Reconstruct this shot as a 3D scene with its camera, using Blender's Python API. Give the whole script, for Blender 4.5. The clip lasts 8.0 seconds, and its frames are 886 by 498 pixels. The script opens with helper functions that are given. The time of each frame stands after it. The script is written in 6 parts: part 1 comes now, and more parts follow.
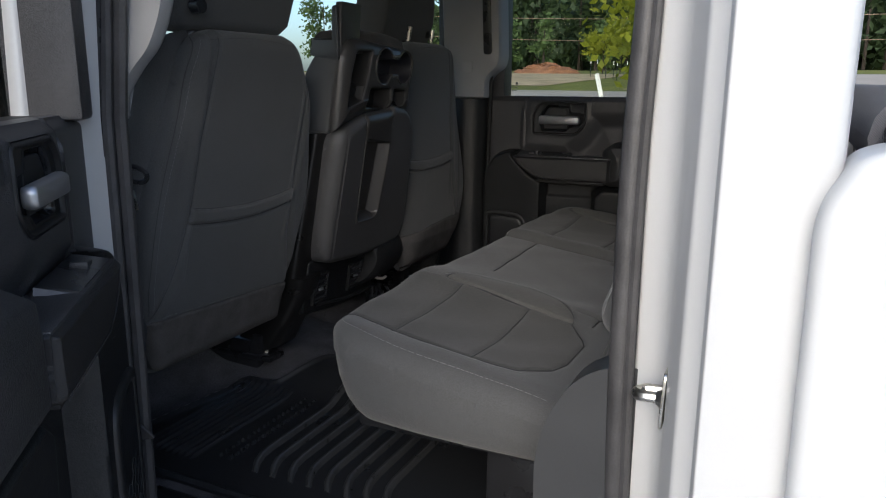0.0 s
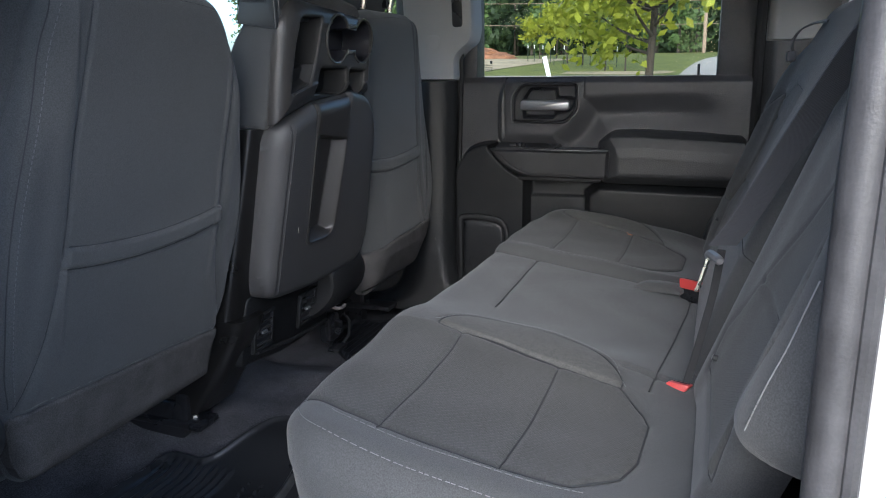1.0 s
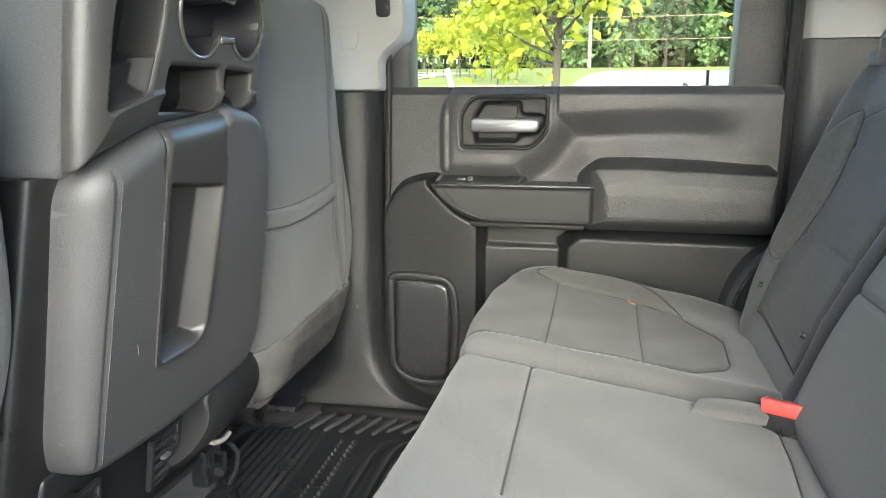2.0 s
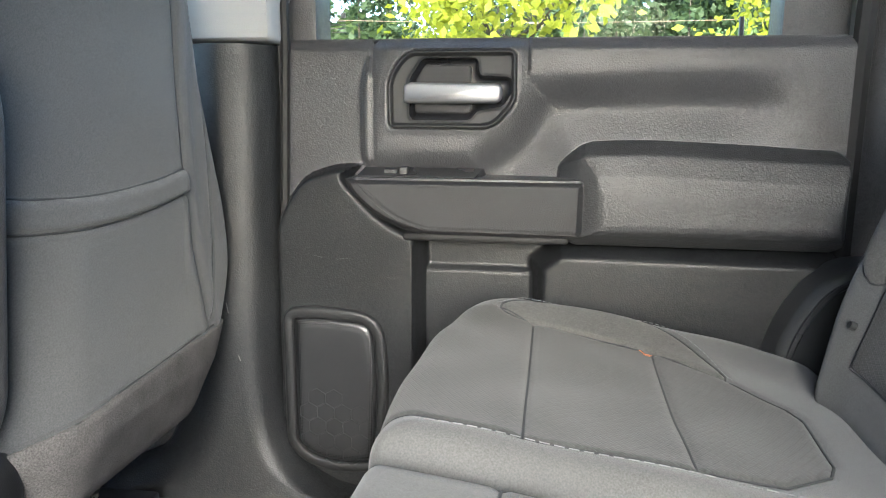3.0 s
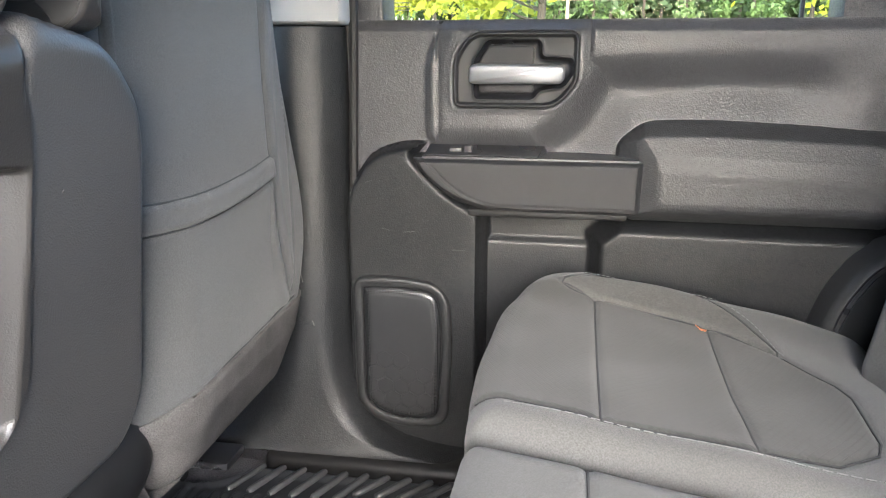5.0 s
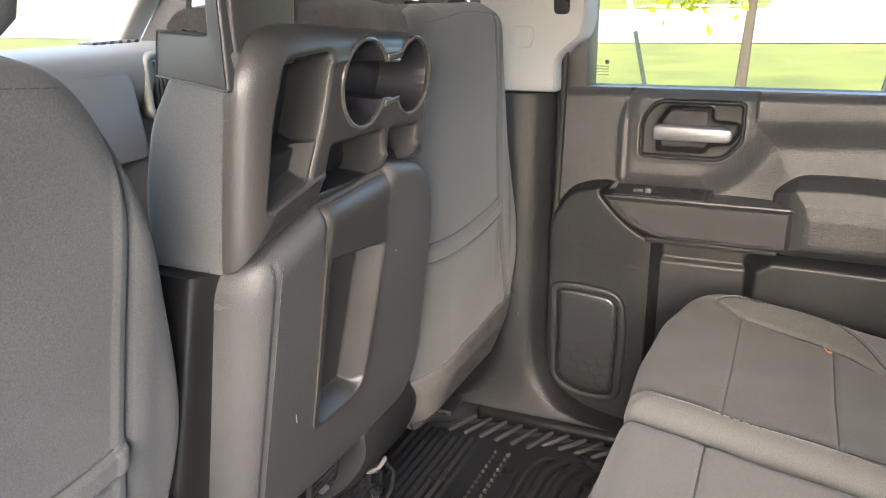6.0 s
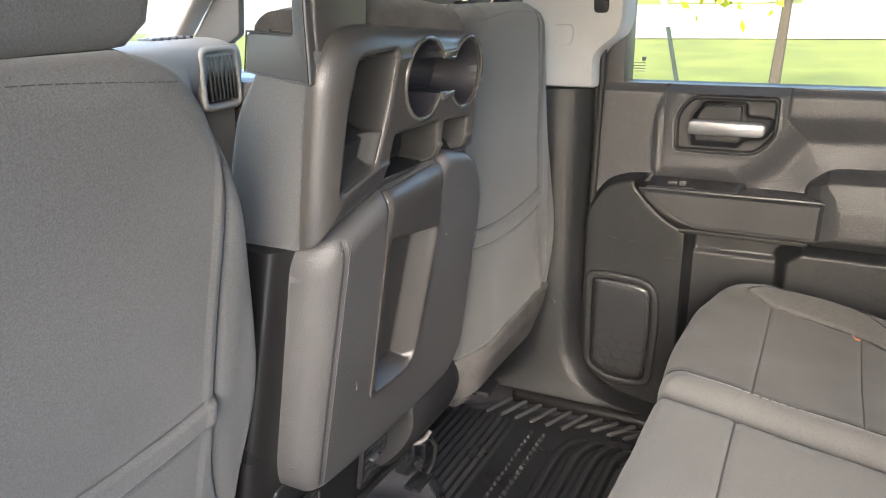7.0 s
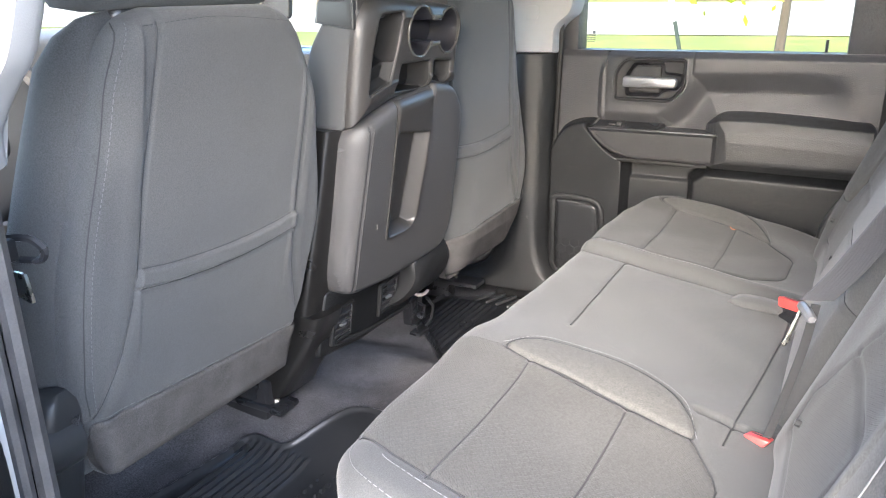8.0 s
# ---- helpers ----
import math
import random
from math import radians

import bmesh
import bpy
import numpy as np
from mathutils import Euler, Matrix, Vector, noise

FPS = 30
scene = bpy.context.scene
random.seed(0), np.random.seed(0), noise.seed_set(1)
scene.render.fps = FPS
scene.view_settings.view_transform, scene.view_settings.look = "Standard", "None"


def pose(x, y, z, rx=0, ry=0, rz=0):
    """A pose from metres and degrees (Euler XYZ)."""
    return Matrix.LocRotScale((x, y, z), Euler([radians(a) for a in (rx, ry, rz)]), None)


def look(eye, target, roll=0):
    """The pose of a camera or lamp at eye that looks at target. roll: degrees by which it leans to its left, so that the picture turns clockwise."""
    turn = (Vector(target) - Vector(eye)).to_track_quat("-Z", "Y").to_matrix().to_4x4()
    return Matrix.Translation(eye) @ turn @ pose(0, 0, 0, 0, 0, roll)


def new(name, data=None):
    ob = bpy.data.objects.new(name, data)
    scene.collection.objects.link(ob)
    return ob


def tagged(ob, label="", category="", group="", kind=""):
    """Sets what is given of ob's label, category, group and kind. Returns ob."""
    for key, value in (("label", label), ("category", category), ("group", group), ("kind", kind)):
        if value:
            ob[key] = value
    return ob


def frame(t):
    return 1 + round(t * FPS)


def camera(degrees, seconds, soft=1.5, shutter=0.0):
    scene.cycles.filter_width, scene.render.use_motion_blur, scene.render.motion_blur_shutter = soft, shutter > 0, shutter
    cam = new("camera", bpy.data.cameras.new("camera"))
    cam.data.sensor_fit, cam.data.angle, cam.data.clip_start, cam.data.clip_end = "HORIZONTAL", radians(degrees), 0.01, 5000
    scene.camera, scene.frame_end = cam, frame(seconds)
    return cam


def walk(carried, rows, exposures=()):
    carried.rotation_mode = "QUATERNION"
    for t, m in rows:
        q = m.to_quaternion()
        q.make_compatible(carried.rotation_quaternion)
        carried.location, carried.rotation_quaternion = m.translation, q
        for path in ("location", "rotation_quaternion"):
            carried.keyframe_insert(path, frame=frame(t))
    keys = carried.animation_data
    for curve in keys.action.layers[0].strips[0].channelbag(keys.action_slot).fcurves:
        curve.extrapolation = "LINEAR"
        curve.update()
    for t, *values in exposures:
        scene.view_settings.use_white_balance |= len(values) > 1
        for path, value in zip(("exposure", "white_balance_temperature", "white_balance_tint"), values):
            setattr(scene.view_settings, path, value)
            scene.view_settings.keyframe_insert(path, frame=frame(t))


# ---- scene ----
cam = camera(62.0, 8.0, soft=1.1)
PATH = [
    (0, (0.154, -1.613, 1.526), (-0.667, 0.155, 1.082), 0.2),
    (0.5, (0.037, -1.449, 1.521), (-0.731, 0.338, 1.054), -0.4),
    (1, (-0.087, -1.256, 1.505), (-0.763, 0.565, 1.028), -0.8),
    (1.5, (-0.226, -0.995, 1.514), (-0.771, 0.869, 1.037), -0.9),
    (2, (-0.342, -0.728, 1.491), (-0.752, 1.178, 1.045), -0.4),
    (2.2, (-0.373, -0.623, 1.484), (-0.734, 1.293, 1.038), -0.4),
    (3.3, (-0.412, -0.187, 1.356), (-0.637, 1.769, 1.007), 0.7),
    (3.5, (-0.434, -0.157, 1.361), (-0.602, 1.798, 0.976), 0.8),
    (4, (-0.437, -0.139, 1.353), (-0.583, 1.816, 0.957), 0.8),
    (4.2, (-0.433, -0.141, 1.351), (-0.593, 1.811, 0.95), 0.7),
    (5.3, (-0.449, -0.427, 1.521), (-0.948, 1.416, 0.926), -0.6),
    (5.5, (-0.416, -0.495, 1.572), (-1.045, 1.301, 0.957), -1.0),
    (6, (-0.374, -0.624, 1.639), (-1.19, 1.087, 1.001), -1.2),
    (6.5, (-0.363, -0.661, 1.655), (-1.235, 1.018, 1.008), -1.1),
    (7, (-0.369, -0.699, 1.647), (-1.248, 0.976, 0.999), -1.2),
    (7.5, (-0.243, -0.912, 1.624), (-1.146, 0.752, 0.979), -0.9),
    (8, (-0.061, -1.162, 1.624), (-0.989, 0.485, 0.971), -1.1),
]
EXPOSURES = [(0.0, 0.4, 5600, 8), (0.5, 0.85, 5500, 10), (1.0, 1.42, 5150, 8), (1.5, 2.7, 5500, 2), (2.2, 3.4, 5700, 1), (3.5, 3.4, 5400, 7), (4.2, 3.4, 5400, 8), (5.5, 3.6, 5900, 9), (6.0, 3.35, 6200, 11), (6.5, 3.35, 6200, 11), (7.0, 3.3, 6100, 10), (7.5, 3.6, 5950, 8), (8.0, 3.5, 5750, 10)]
walk(cam, [(t, look(eye, target, roll)) for t, eye, target, roll in PATH], EXPOSURES)

# ---- light ----
world = bpy.data.worlds.new("sky")
scene.world = world
world.use_nodes = True
wn = world.node_tree.nodes
sky = wn.new("ShaderNodeTexSky")
sky.sky_type, sky.sun_disc = "NISHITA", False
SUN_UP, SUN_ROUND = 28.0, 171.0
sky.sun_elevation, sky.sun_rotation = radians(SUN_UP), radians(SUN_ROUND)
sky.air_density, sky.dust_density, sky.ozone_density = 0.8, 3.0, 0.4
world.node_tree.links.new(sky.outputs["Color"], wn["Background"].inputs["Color"])
wn["Background"].inputs["Strength"].default_value = 0.27
sun = new("sun", bpy.data.lights.new("sun", "SUN"))
sun.data.energy, sun.data.angle, sun.data.color = 0.28, radians(80), (1.0, 0.99, 0.985)
sun_way = Vector((math.sin(radians(SUN_ROUND)) * math.cos(radians(SUN_UP)), math.cos(radians(SUN_ROUND)) * math.cos(radians(SUN_UP)), math.sin(radians(SUN_UP))))
sun.matrix_world = look(sun_way * 30, (0, 0, 0))


# ---- materials ----
def mat(name, color, rough=0.6, metal=0.0, grain=0.0, grain_scale=400.0, stain=0.15, stain_scale=6.0, spec=0.5, weave=0.0, weave_scale=900.0, sheen=0.0, stretch=(1, 1, 1), second=None, second_scale=40.0, coat=0.0, speck=0.0, pebble=0.0):
    """A node material: base colour with soft stains and fine grain, bump from grain or a weave."""
    m = bpy.data.materials.new(name)
    m.use_nodes = True
    t = m.node_tree
    n, link = t.nodes, t.links.new
    b = n["Principled BSDF"]
    b.inputs["Roughness"].default_value = rough
    b.inputs["Metallic"].default_value = metal
    b.inputs["Specular IOR Level"].default_value = spec
    b.inputs["Sheen Weight"].default_value = sheen
    b.inputs["Coat Weight"].default_value = coat
    tc = n.new("ShaderNodeTexCoord")
    mp = n.new("ShaderNodeMapping")
    mp.inputs["Scale"].default_value = stretch
    link(tc.outputs["Object"], mp.inputs["Vector"])
    big = n.new("ShaderNodeTexNoise")
    big.inputs["Scale"].default_value, big.inputs["Detail"].default_value = stain_scale, 5.0
    link(mp.outputs["Vector"], big.inputs["Vector"])
    fine = n.new("ShaderNodeTexNoise")
    fine.inputs["Scale"].default_value, fine.inputs["Detail"].default_value = grain_scale, 3.0
    link(mp.outputs["Vector"], fine.inputs["Vector"])
    add = n.new("ShaderNodeMath")
    add.operation = "ADD"
    half = n.new("ShaderNodeMath")
    half.operation, half.inputs[1].default_value = "MULTIPLY", 0.45
    link(fine.outputs["Fac"], half.inputs[0])
    link(big.outputs["Fac"], add.inputs[0])
    link(half.outputs[0], add.inputs[1])
    ramp = n.new("ShaderNodeValToRGB")
    ramp.color_ramp.elements[0].position, ramp.color_ramp.elements[1].position = 0.45, 1.05
    dark = [c * (1 - stain) for c in color]
    light = second if second else [min(1, c * (1 + stain)) for c in color]
    ramp.color_ramp.elements[0].color = (*dark, 1)
    ramp.color_ramp.elements[1].color = (*light, 1)
    link(add.outputs[0], ramp.inputs["Fac"])
    if speck:
        sp = n.new("ShaderNodeMapRange")
        sp.inputs["From Min"].default_value, sp.inputs["From Max"].default_value = 0.3, 0.7
        sp.inputs["To Min"].default_value, sp.inputs["To Max"].default_value = 1 - speck, 1 + speck
        link(fine.outputs["Fac"], sp.inputs["Value"])
        mul = n.new("ShaderNodeVectorMath")
        mul.operation = "SCALE"
        link(ramp.outputs["Color"], mul.inputs[0])
        link(sp.outputs["Result"], mul.inputs["Scale"])
        link(mul.outputs[0], b.inputs["Base Color"])
    else:
        link(ramp.outputs["Color"], b.inputs["Base Color"])
    rr = n.new("ShaderNodeMapRange")
    rr.inputs["To Min"].default_value, rr.inputs["To Max"].default_value = max(0.02, rough - 0.08), min(1, rough + 0.08)
    link(big.outputs["Fac"], rr.inputs["Value"])
    link(rr.outputs["Result"], b.inputs["Roughness"])
    if pebble:
        pits = n.new("ShaderNodeTexVoronoi")
        pits.feature, pits.inputs["Scale"].default_value = "DISTANCE_TO_EDGE", grain_scale * 1.5
        link(mp.outputs["Vector"], pits.inputs["Vector"])
        gloss = n.new("ShaderNodeMapRange")
        gloss.inputs["From Min"].default_value, gloss.inputs["From Max"].default_value = 0.0, 0.24
        gloss.inputs["To Min"].default_value, gloss.inputs["To Max"].default_value = spec * (1 - pebble), spec * (1 + pebble)
        link(pits.outputs["Distance"], gloss.inputs["Value"])
        link(gloss.outputs["Result"], b.inputs["Specular IOR Level"])
    if grain or weave:
        bump = n.new("ShaderNodeBump")
        bump.inputs["Distance"].default_value = 0.0016 if pebble else 0.001
        if weave:
            bump.inputs["Strength"].default_value = weave
            w = n.new("ShaderNodeTexWave")
            w.inputs["Scale"].default_value, w.inputs["Distortion"].default_value, w.inputs["Detail"].default_value = weave_scale, 1.5, 1.0
            w.bands_direction = "DIAGONAL"
            link(mp.outputs["Vector"], w.inputs["Vector"])
            mix = n.new("ShaderNodeMath")
            mix.operation = "ADD"
            link(w.outputs["Fac"], mix.inputs[0])
            link(fine.outputs["Fac"], mix.inputs[1])
            link(mix.outputs[0], bump.inputs["Height"])
        else:
            bump.inputs["Strength"].default_value = grain
            link(fine.outputs["Fac"], bump.inputs["Height"])
        link(bump.outputs["Normal"], b.inputs["Normal"])
    return m


def quilt(m, across, along, depth, shade):
    """Presses a lattice of fine diagonal lines into a cloth."""
    t = m.node_tree
    n, link = t.nodes, t.links.new
    tc, b = n.new("ShaderNodeTexCoord"), n["Principled BSDF"]
    lines = []
    for s in (1, -1):
        d, sn, ab = n.new("ShaderNodeVectorMath"), n.new("ShaderNodeMath"), n.new("ShaderNodeMath")
        d.operation, sn.operation, ab.operation = "DOT_PRODUCT", "SINE", "ABSOLUTE"
        d.inputs[1].default_value = (s * math.pi / along, math.pi / across, s * math.pi / along)
        link(tc.outputs["Object"], d.inputs[0])
        link(d.outputs["Value"], sn.inputs[0])
        link(sn.outputs[0], ab.inputs[0])
        lines.append(ab)
    low, rise = n.new("ShaderNodeMath"), n.new("ShaderNodeMapRange")
    low.operation, rise.interpolation_type = "MINIMUM", "SMOOTHSTEP"
    link(lines[0].outputs[0], low.inputs[0])
    link(lines[1].outputs[0], low.inputs[1])
    rise.inputs["From Max"].default_value = 0.35
    link(low.outputs[0], rise.inputs["Value"])
    tint, mul, bump = n.new("ShaderNodeMapRange"), n.new("ShaderNodeVectorMath"), n.new("ShaderNodeBump")
    tint.inputs["To Min"].default_value, tint.inputs["To Max"].default_value = 1 - shade, 1 + 0.2 * shade
    link(rise.outputs["Result"], tint.inputs["Value"])
    mul.operation = "SCALE"
    link(b.inputs["Base Color"].links[0].from_socket, mul.inputs[0])
    link(tint.outputs["Result"], mul.inputs["Scale"])
    link(mul.outputs[0], b.inputs["Base Color"])
    bump.inputs["Distance"].default_value, bump.inputs["Strength"].default_value = depth, 1.0
    link(b.inputs["Normal"].links[0].from_socket, bump.inputs["Normal"])
    link(rise.outputs["Result"], bump.inputs["Height"])
    link(bump.outputs["Normal"], b.inputs["Normal"])


def glass_mat(name, tint, gloss=0.06, ior=1.08):
    m = bpy.data.materials.new(name)
    m.use_nodes = True
    t = m.node_tree
    n, link = t.nodes, t.links.new
    n.remove(n["Principled BSDF"])
    tr, gl, mix, fr = n.new("ShaderNodeBsdfTransparent"), n.new("ShaderNodeBsdfGlossy"), n.new("ShaderNodeMixShader"), n.new("ShaderNodeFresnel")
    tr.inputs["Color"].default_value = (*tint, 1)
    gl.inputs["Roughness"].default_value = gloss
    fr.inputs["IOR"].default_value = ior
    link(fr.outputs["Fac"], mix.inputs["Fac"])
    link(tr.outputs["BSDF"], mix.inputs[1])
    link(gl.outputs["BSDF"], mix.inputs[2])
    link(mix.outputs["Shader"], n["Material Output"].inputs["Surface"])
    return m


FABRIC = mat("seat_cloth", (0.0630, 0.0642, 0.0645), 0.92, grain_scale=650, weave=0.22, weave_scale=900, stain=0.14, stain_scale=5, sheen=0.15, spec=0.25, speck=0.19)
FABRIC_PANEL = mat("seat_cloth_insert", (0.052, 0.0520, 0.0500), 0.95, grain_scale=330, weave=0.16, weave_scale=150, stain=0.2, stain_scale=7, sheen=0.12, spec=0.2, stretch=(1, 1, 1.7), speck=0.13)
FABRIC_STRIP = mat("seat_heather_strip", (0.072, 0.0715, 0.068), 0.95, grain=0.4, grain_scale=500, stain=0.15, stain_scale=120, sheen=0.1, spec=0.2, speck=0.2)
quilt(FABRIC_PANEL, 0.0125, 0.0075, 0.00025, 0.11)
FLAP = mat("seat_carpet_flap", (0.080, 0.076, 0.073), 0.97, grain=0.9, grain_scale=600, stain=0.25, stain_scale=24, spec=0.15, speck=0.25)
STITCH = mat("stitch_thread", (0.17, 0.17, 0.175), 0.8, stain=0.1)
STITCH_DIM = mat("grey_stitch_thread", (0.10, 0.103, 0.106), 0.8, stain=0.1)
SEAM = mat("seam_shadow_cloth", (0.030, 0.031, 0.033), 0.95, stain=0.1)
PLASTIC = mat("grained_black_plastic", (0.035, 0.035, 0.0365), 0.40, grain=0.55, grain_scale=430, stain=0.25, stain_scale=9, spec=0.58, pebble=0.95)
PLASTIC_DARK = mat("smooth_black_plastic", (0.015, 0.0155, 0.0175), 0.28, grain=0.1, grain_scale=700, stain=0.25, stain_scale=11)
PLASTIC_SOFT = mat("soft_touch_black", (0.027, 0.0275, 0.0285), 0.42, grain=0.55, grain_scale=430, stain=0.2, stain_scale=6, pebble=0.95)
# Two-tone lower moulding; shade low in the cab is also in this black.
PLASTIC_LOW = mat("hard_black_shaded_plastic", (0.0110, 0.0116, 0.0124), 0.42, grain=0.35, grain_scale=460, stain=0.3, stain_scale=8, spec=0.36, pebble=0.95)
ARM_SKIN = mat("fine_textured_armrest_skin", (0.0165, 0.0165, 0.0175), 0.38, grain=0.5, grain_scale=1500, stain=0.25, stain_scale=14, spec=0.45, pebble=0.5)
SATIN = mat("satin_black_bezel_plastic", (0.013, 0.0132, 0.0138), 0.48, grain=0.2, grain_scale=900, stain=0.2, stain_scale=14, spec=0.4)
COLUMN = mat("glossy_black_column", (0.0105, 0.0102, 0.010), 0.30, grain=0.15, grain_scale=900, stain=0.25, stain_scale=14, spec=0.5)
TOP_CLOTH = mat("worn_top_cloth", (0.040, 0.036, 0.034), 0.95, grain=0.5, grain_scale=600, stain=0.5, stain_scale=26, spec=0.2, sheen=0.1, speck=0.2)
LEATHER = mat("black_vinyl_pad", (0.052, 0.051, 0.0515), 0.46, grain=0.55, grain_scale=600, stain=0.16, stain_scale=5)
CONSOLE = mat("console_satin_plastic", (0.031, 0.0295, 0.0285), 0.34, grain=0.30, grain_scale=700, stain=0.2, stain_scale=6)
CAP_GREY = mat("satin_grey_plastic", (0.030, 0.031, 0.032), 0.42, grain=0.1, grain_scale=900, stain=0.15, stain_scale=6)
# Matt black; in the console wells its darkness carries the recess shade.
WELL = mat("dark_matt_plastic", (0.012, 0.0118, 0.0118), 0.62, grain=0.15, grain_scale=900, stain=0.2, stain_scale=8, spec=0.3)
CUP = mat("cup_liner_rubber", (0.016, 0.016, 0.020), 0.42, stain=0.2, stain_scale=25)
RIM = mat("satin_rim", (0.050, 0.049, 0.045), 0.26, stain=0.1)
CHROME = mat("satin_chrome", (0.42, 0.425, 0.435), 0.38, metal=0.85, stain=0.02, stain_scale=3)
STEEL = mat("zinc_steel", (0.55, 0.53, 0.47), 0.28, metal=1.0, stain=0.25, stain_scale=60)
RUBBER = mat("black_rubber_liner", (0.016, 0.017, 0.019), 0.30, grain=0.1, grain_scale=700, stain=0.15, stain_scale=12)
SEAL = mat("weatherstrip_rubber", (0.042, 0.041, 0.042), 0.5, grain=0.3, grain_scale=400, stain=0.4, stain_scale=30)
CARPET = mat("dark_carpet", (0.082, 0.080, 0.084), 0.98, grain=1.0, grain_scale=420, stain=0.35, stain_scale=14, spec=0.1, speck=0.35)
GREY_TRIM = mat("light_grey_trim", (0.27, 0.27, 0.27), 0.6, grain=0.35, grain_scale=700, stain=0.08, stain_scale=5)
HEADLINER = mat("grey_headliner_cloth", (0.45, 0.45, 0.45), 0.95, grain=0.4, grain_scale=600, stain=0.06)
PAINT = mat("white_body_paint", (0.46, 0.465, 0.46), 0.34, stain=0.03, stain_scale=3, coat=0.12)
TONGUE = mat("satin_grey_belt_tongue", (0.13, 0.13, 0.135), 0.42, stain=0.15, stain_scale=40)
RED = mat("red_buckle_button", (0.50, 0.055, 0.05), 0.4, stain=0.1, stain_scale=30)
BLACK_STRAP = mat("woven_belt_webbing", (0.058, 0.060, 0.070), 0.7, weave=0.5, weave_scale=300, stain=0.1, sheen=0.1)
DASH_GREY = mat("dash_grey_soft_trim", (0.12, 0.123, 0.123), 0.6, grain=0.3, grain_scale=600, stain=0.1)
GLASS = glass_mat("clear_window_glass", (0.80, 0.82, 0.79))
TINT = glass_mat("dark_tinted_glass", (0.06, 0.07, 0.07), 0.1, 1.02)
TINT_REAR = glass_mat("grey_tinted_glass", (0.42, 0.44, 0.43), 0.08, 1.2)
PRINT = mat("glass_print", (0.10, 0.10, 0.10), 0.7, stain=0.0)
PAD_STITCH = mat("vinyl_stitch_thread", (0.085, 0.085, 0.09), 0.7, stain=0.1)
SPOT = mat("orange_stain", (0.5, 0.16, 0.06), 0.9, stain=0.5, stain_scale=200)
SCUFF = mat("pale_scuff", (0.12, 0.115, 0.11), 0.8, stain=0.3, stain_scale=300)
# Paler than the liner rubber: wear, plus rib highlights put into the colour.
RIB_WORN_LIT = mat("scuffed_highlit_rubber", (0.036, 0.037, 0.038), 0.30, grain=0.2, grain_scale=700, stain=0.3, stain_scale=40)
FRAY = mat("torn_pale_lining", (0.30, 0.27, 0.25), 0.9, grain=0.6, grain_scale=500, stain=0.3, stain_scale=120)
GRASS = mat("mown_grass", (0.115, 0.125, 0.017), 0.9, grain=0.6, grain_scale=30, stain=0.35, stain_scale=0.6, second=(0.16, 0.165, 0.03), spec=0.2)
DIRT = mat("tan_pine_straw_earth", (0.34, 0.27, 0.16), 0.95, grain=0.6, grain_scale=12, stain=0.35, stain_scale=0.5, spec=0.1)
ROADM = mat("pale_concrete_road", (0.31, 0.275, 0.22), 0.9, grain=0.3, grain_scale=30, stain=0.14, stain_scale=0.3, spec=0.2)
# Paving out of view, kept pale to reflect light up into the cab.
BOUNCE_PAVING = mat("pale_bounce_paving", (0.40, 0.40, 0.39), 0.9, grain=0.8, grain_scale=90, stain=0.3, stain_scale=1.2, spec=0.2)
BARK = mat("young_bark", (0.040, 0.031, 0.022), 0.95, grain=0.8, grain_scale=60, stain=0.3, stain_scale=9, stretch=(1, 1, 0.25))
POST = mat("green_steel_post", (0.010, 0.017, 0.013), 0.8, stain=0.2)
POST_TOP = mat("white_painted_tip", (0.75, 0.75, 0.72), 0.6, stain=0.1)
WOODPOLE = mat("weathered_pole", (0.22, 0.16, 0.11), 0.9, grain=0.5, grain_scale=30, stain=0.3, stretch=(1, 1, 0.2))

GRILLE = mat("perforated_grille", (0.013, 0.0135, 0.0145), 0.34, stain=0.15, stain_scale=20)
gt = GRILLE.node_tree
gv = gt.nodes.new("ShaderNodeTexVoronoi")
gv.inputs["Scale"].default_value, gv.inputs["Randomness"].default_value = 400.0, 0.0
gr_ = gt.nodes.new("ShaderNodeMapRange")
gr_.inputs["From Min"].default_value, gr_.inputs["From Max"].default_value = 0.30, 0.42
gr_.inputs["To Min"].default_value, gr_.inputs["To Max"].default_value = 0.10, 0.95
gm = gt.nodes.new("ShaderNodeVectorMath")
gm.operation = "SCALE"
gt.links.new(gt.nodes["Mapping"].outputs["Vector"], gv.inputs["Vector"])
gt.links.new(gv.outputs["Distance"], gr_.inputs["Value"])
gt.links.new(gt.nodes["Color Ramp"].outputs["Color"], gm.inputs[0])
gt.links.new(gr_.outputs["Result"], gm.inputs["Scale"])
gt.links.new(gm.outputs[0], gt.nodes["Principled BSDF"].inputs["Base Color"])
gt.links.new(gr_.outputs["Result"], gt.nodes["Principled BSDF"].inputs["Specular IOR Level"])


def leaf_mat(name, color):
    m = mat(name, color, 0.6, stain=0.4, stain_scale=1.1, grain_scale=9, spec=0.3)
    b = m.node_tree.nodes["Principled BSDF"]
    tl = m.node_tree.nodes.new("ShaderNodeBsdfTranslucent")
    mix = m.node_tree.nodes.new("ShaderNodeMixShader")
    tl.inputs["Color"].default_value = (*[min(1, c * 1.3) for c in color], 1)
    mix.inputs["Fac"].default_value = 0.35
    m.node_tree.links.new(b.outputs["BSDF"], mix.inputs[1])
    m.node_tree.links.new(tl.outputs["BSDF"], mix.inputs[2])
    m.node_tree.links.new(mix.outputs["Shader"], m.node_tree.nodes["Material Output"].inputs["Surface"])
    return m


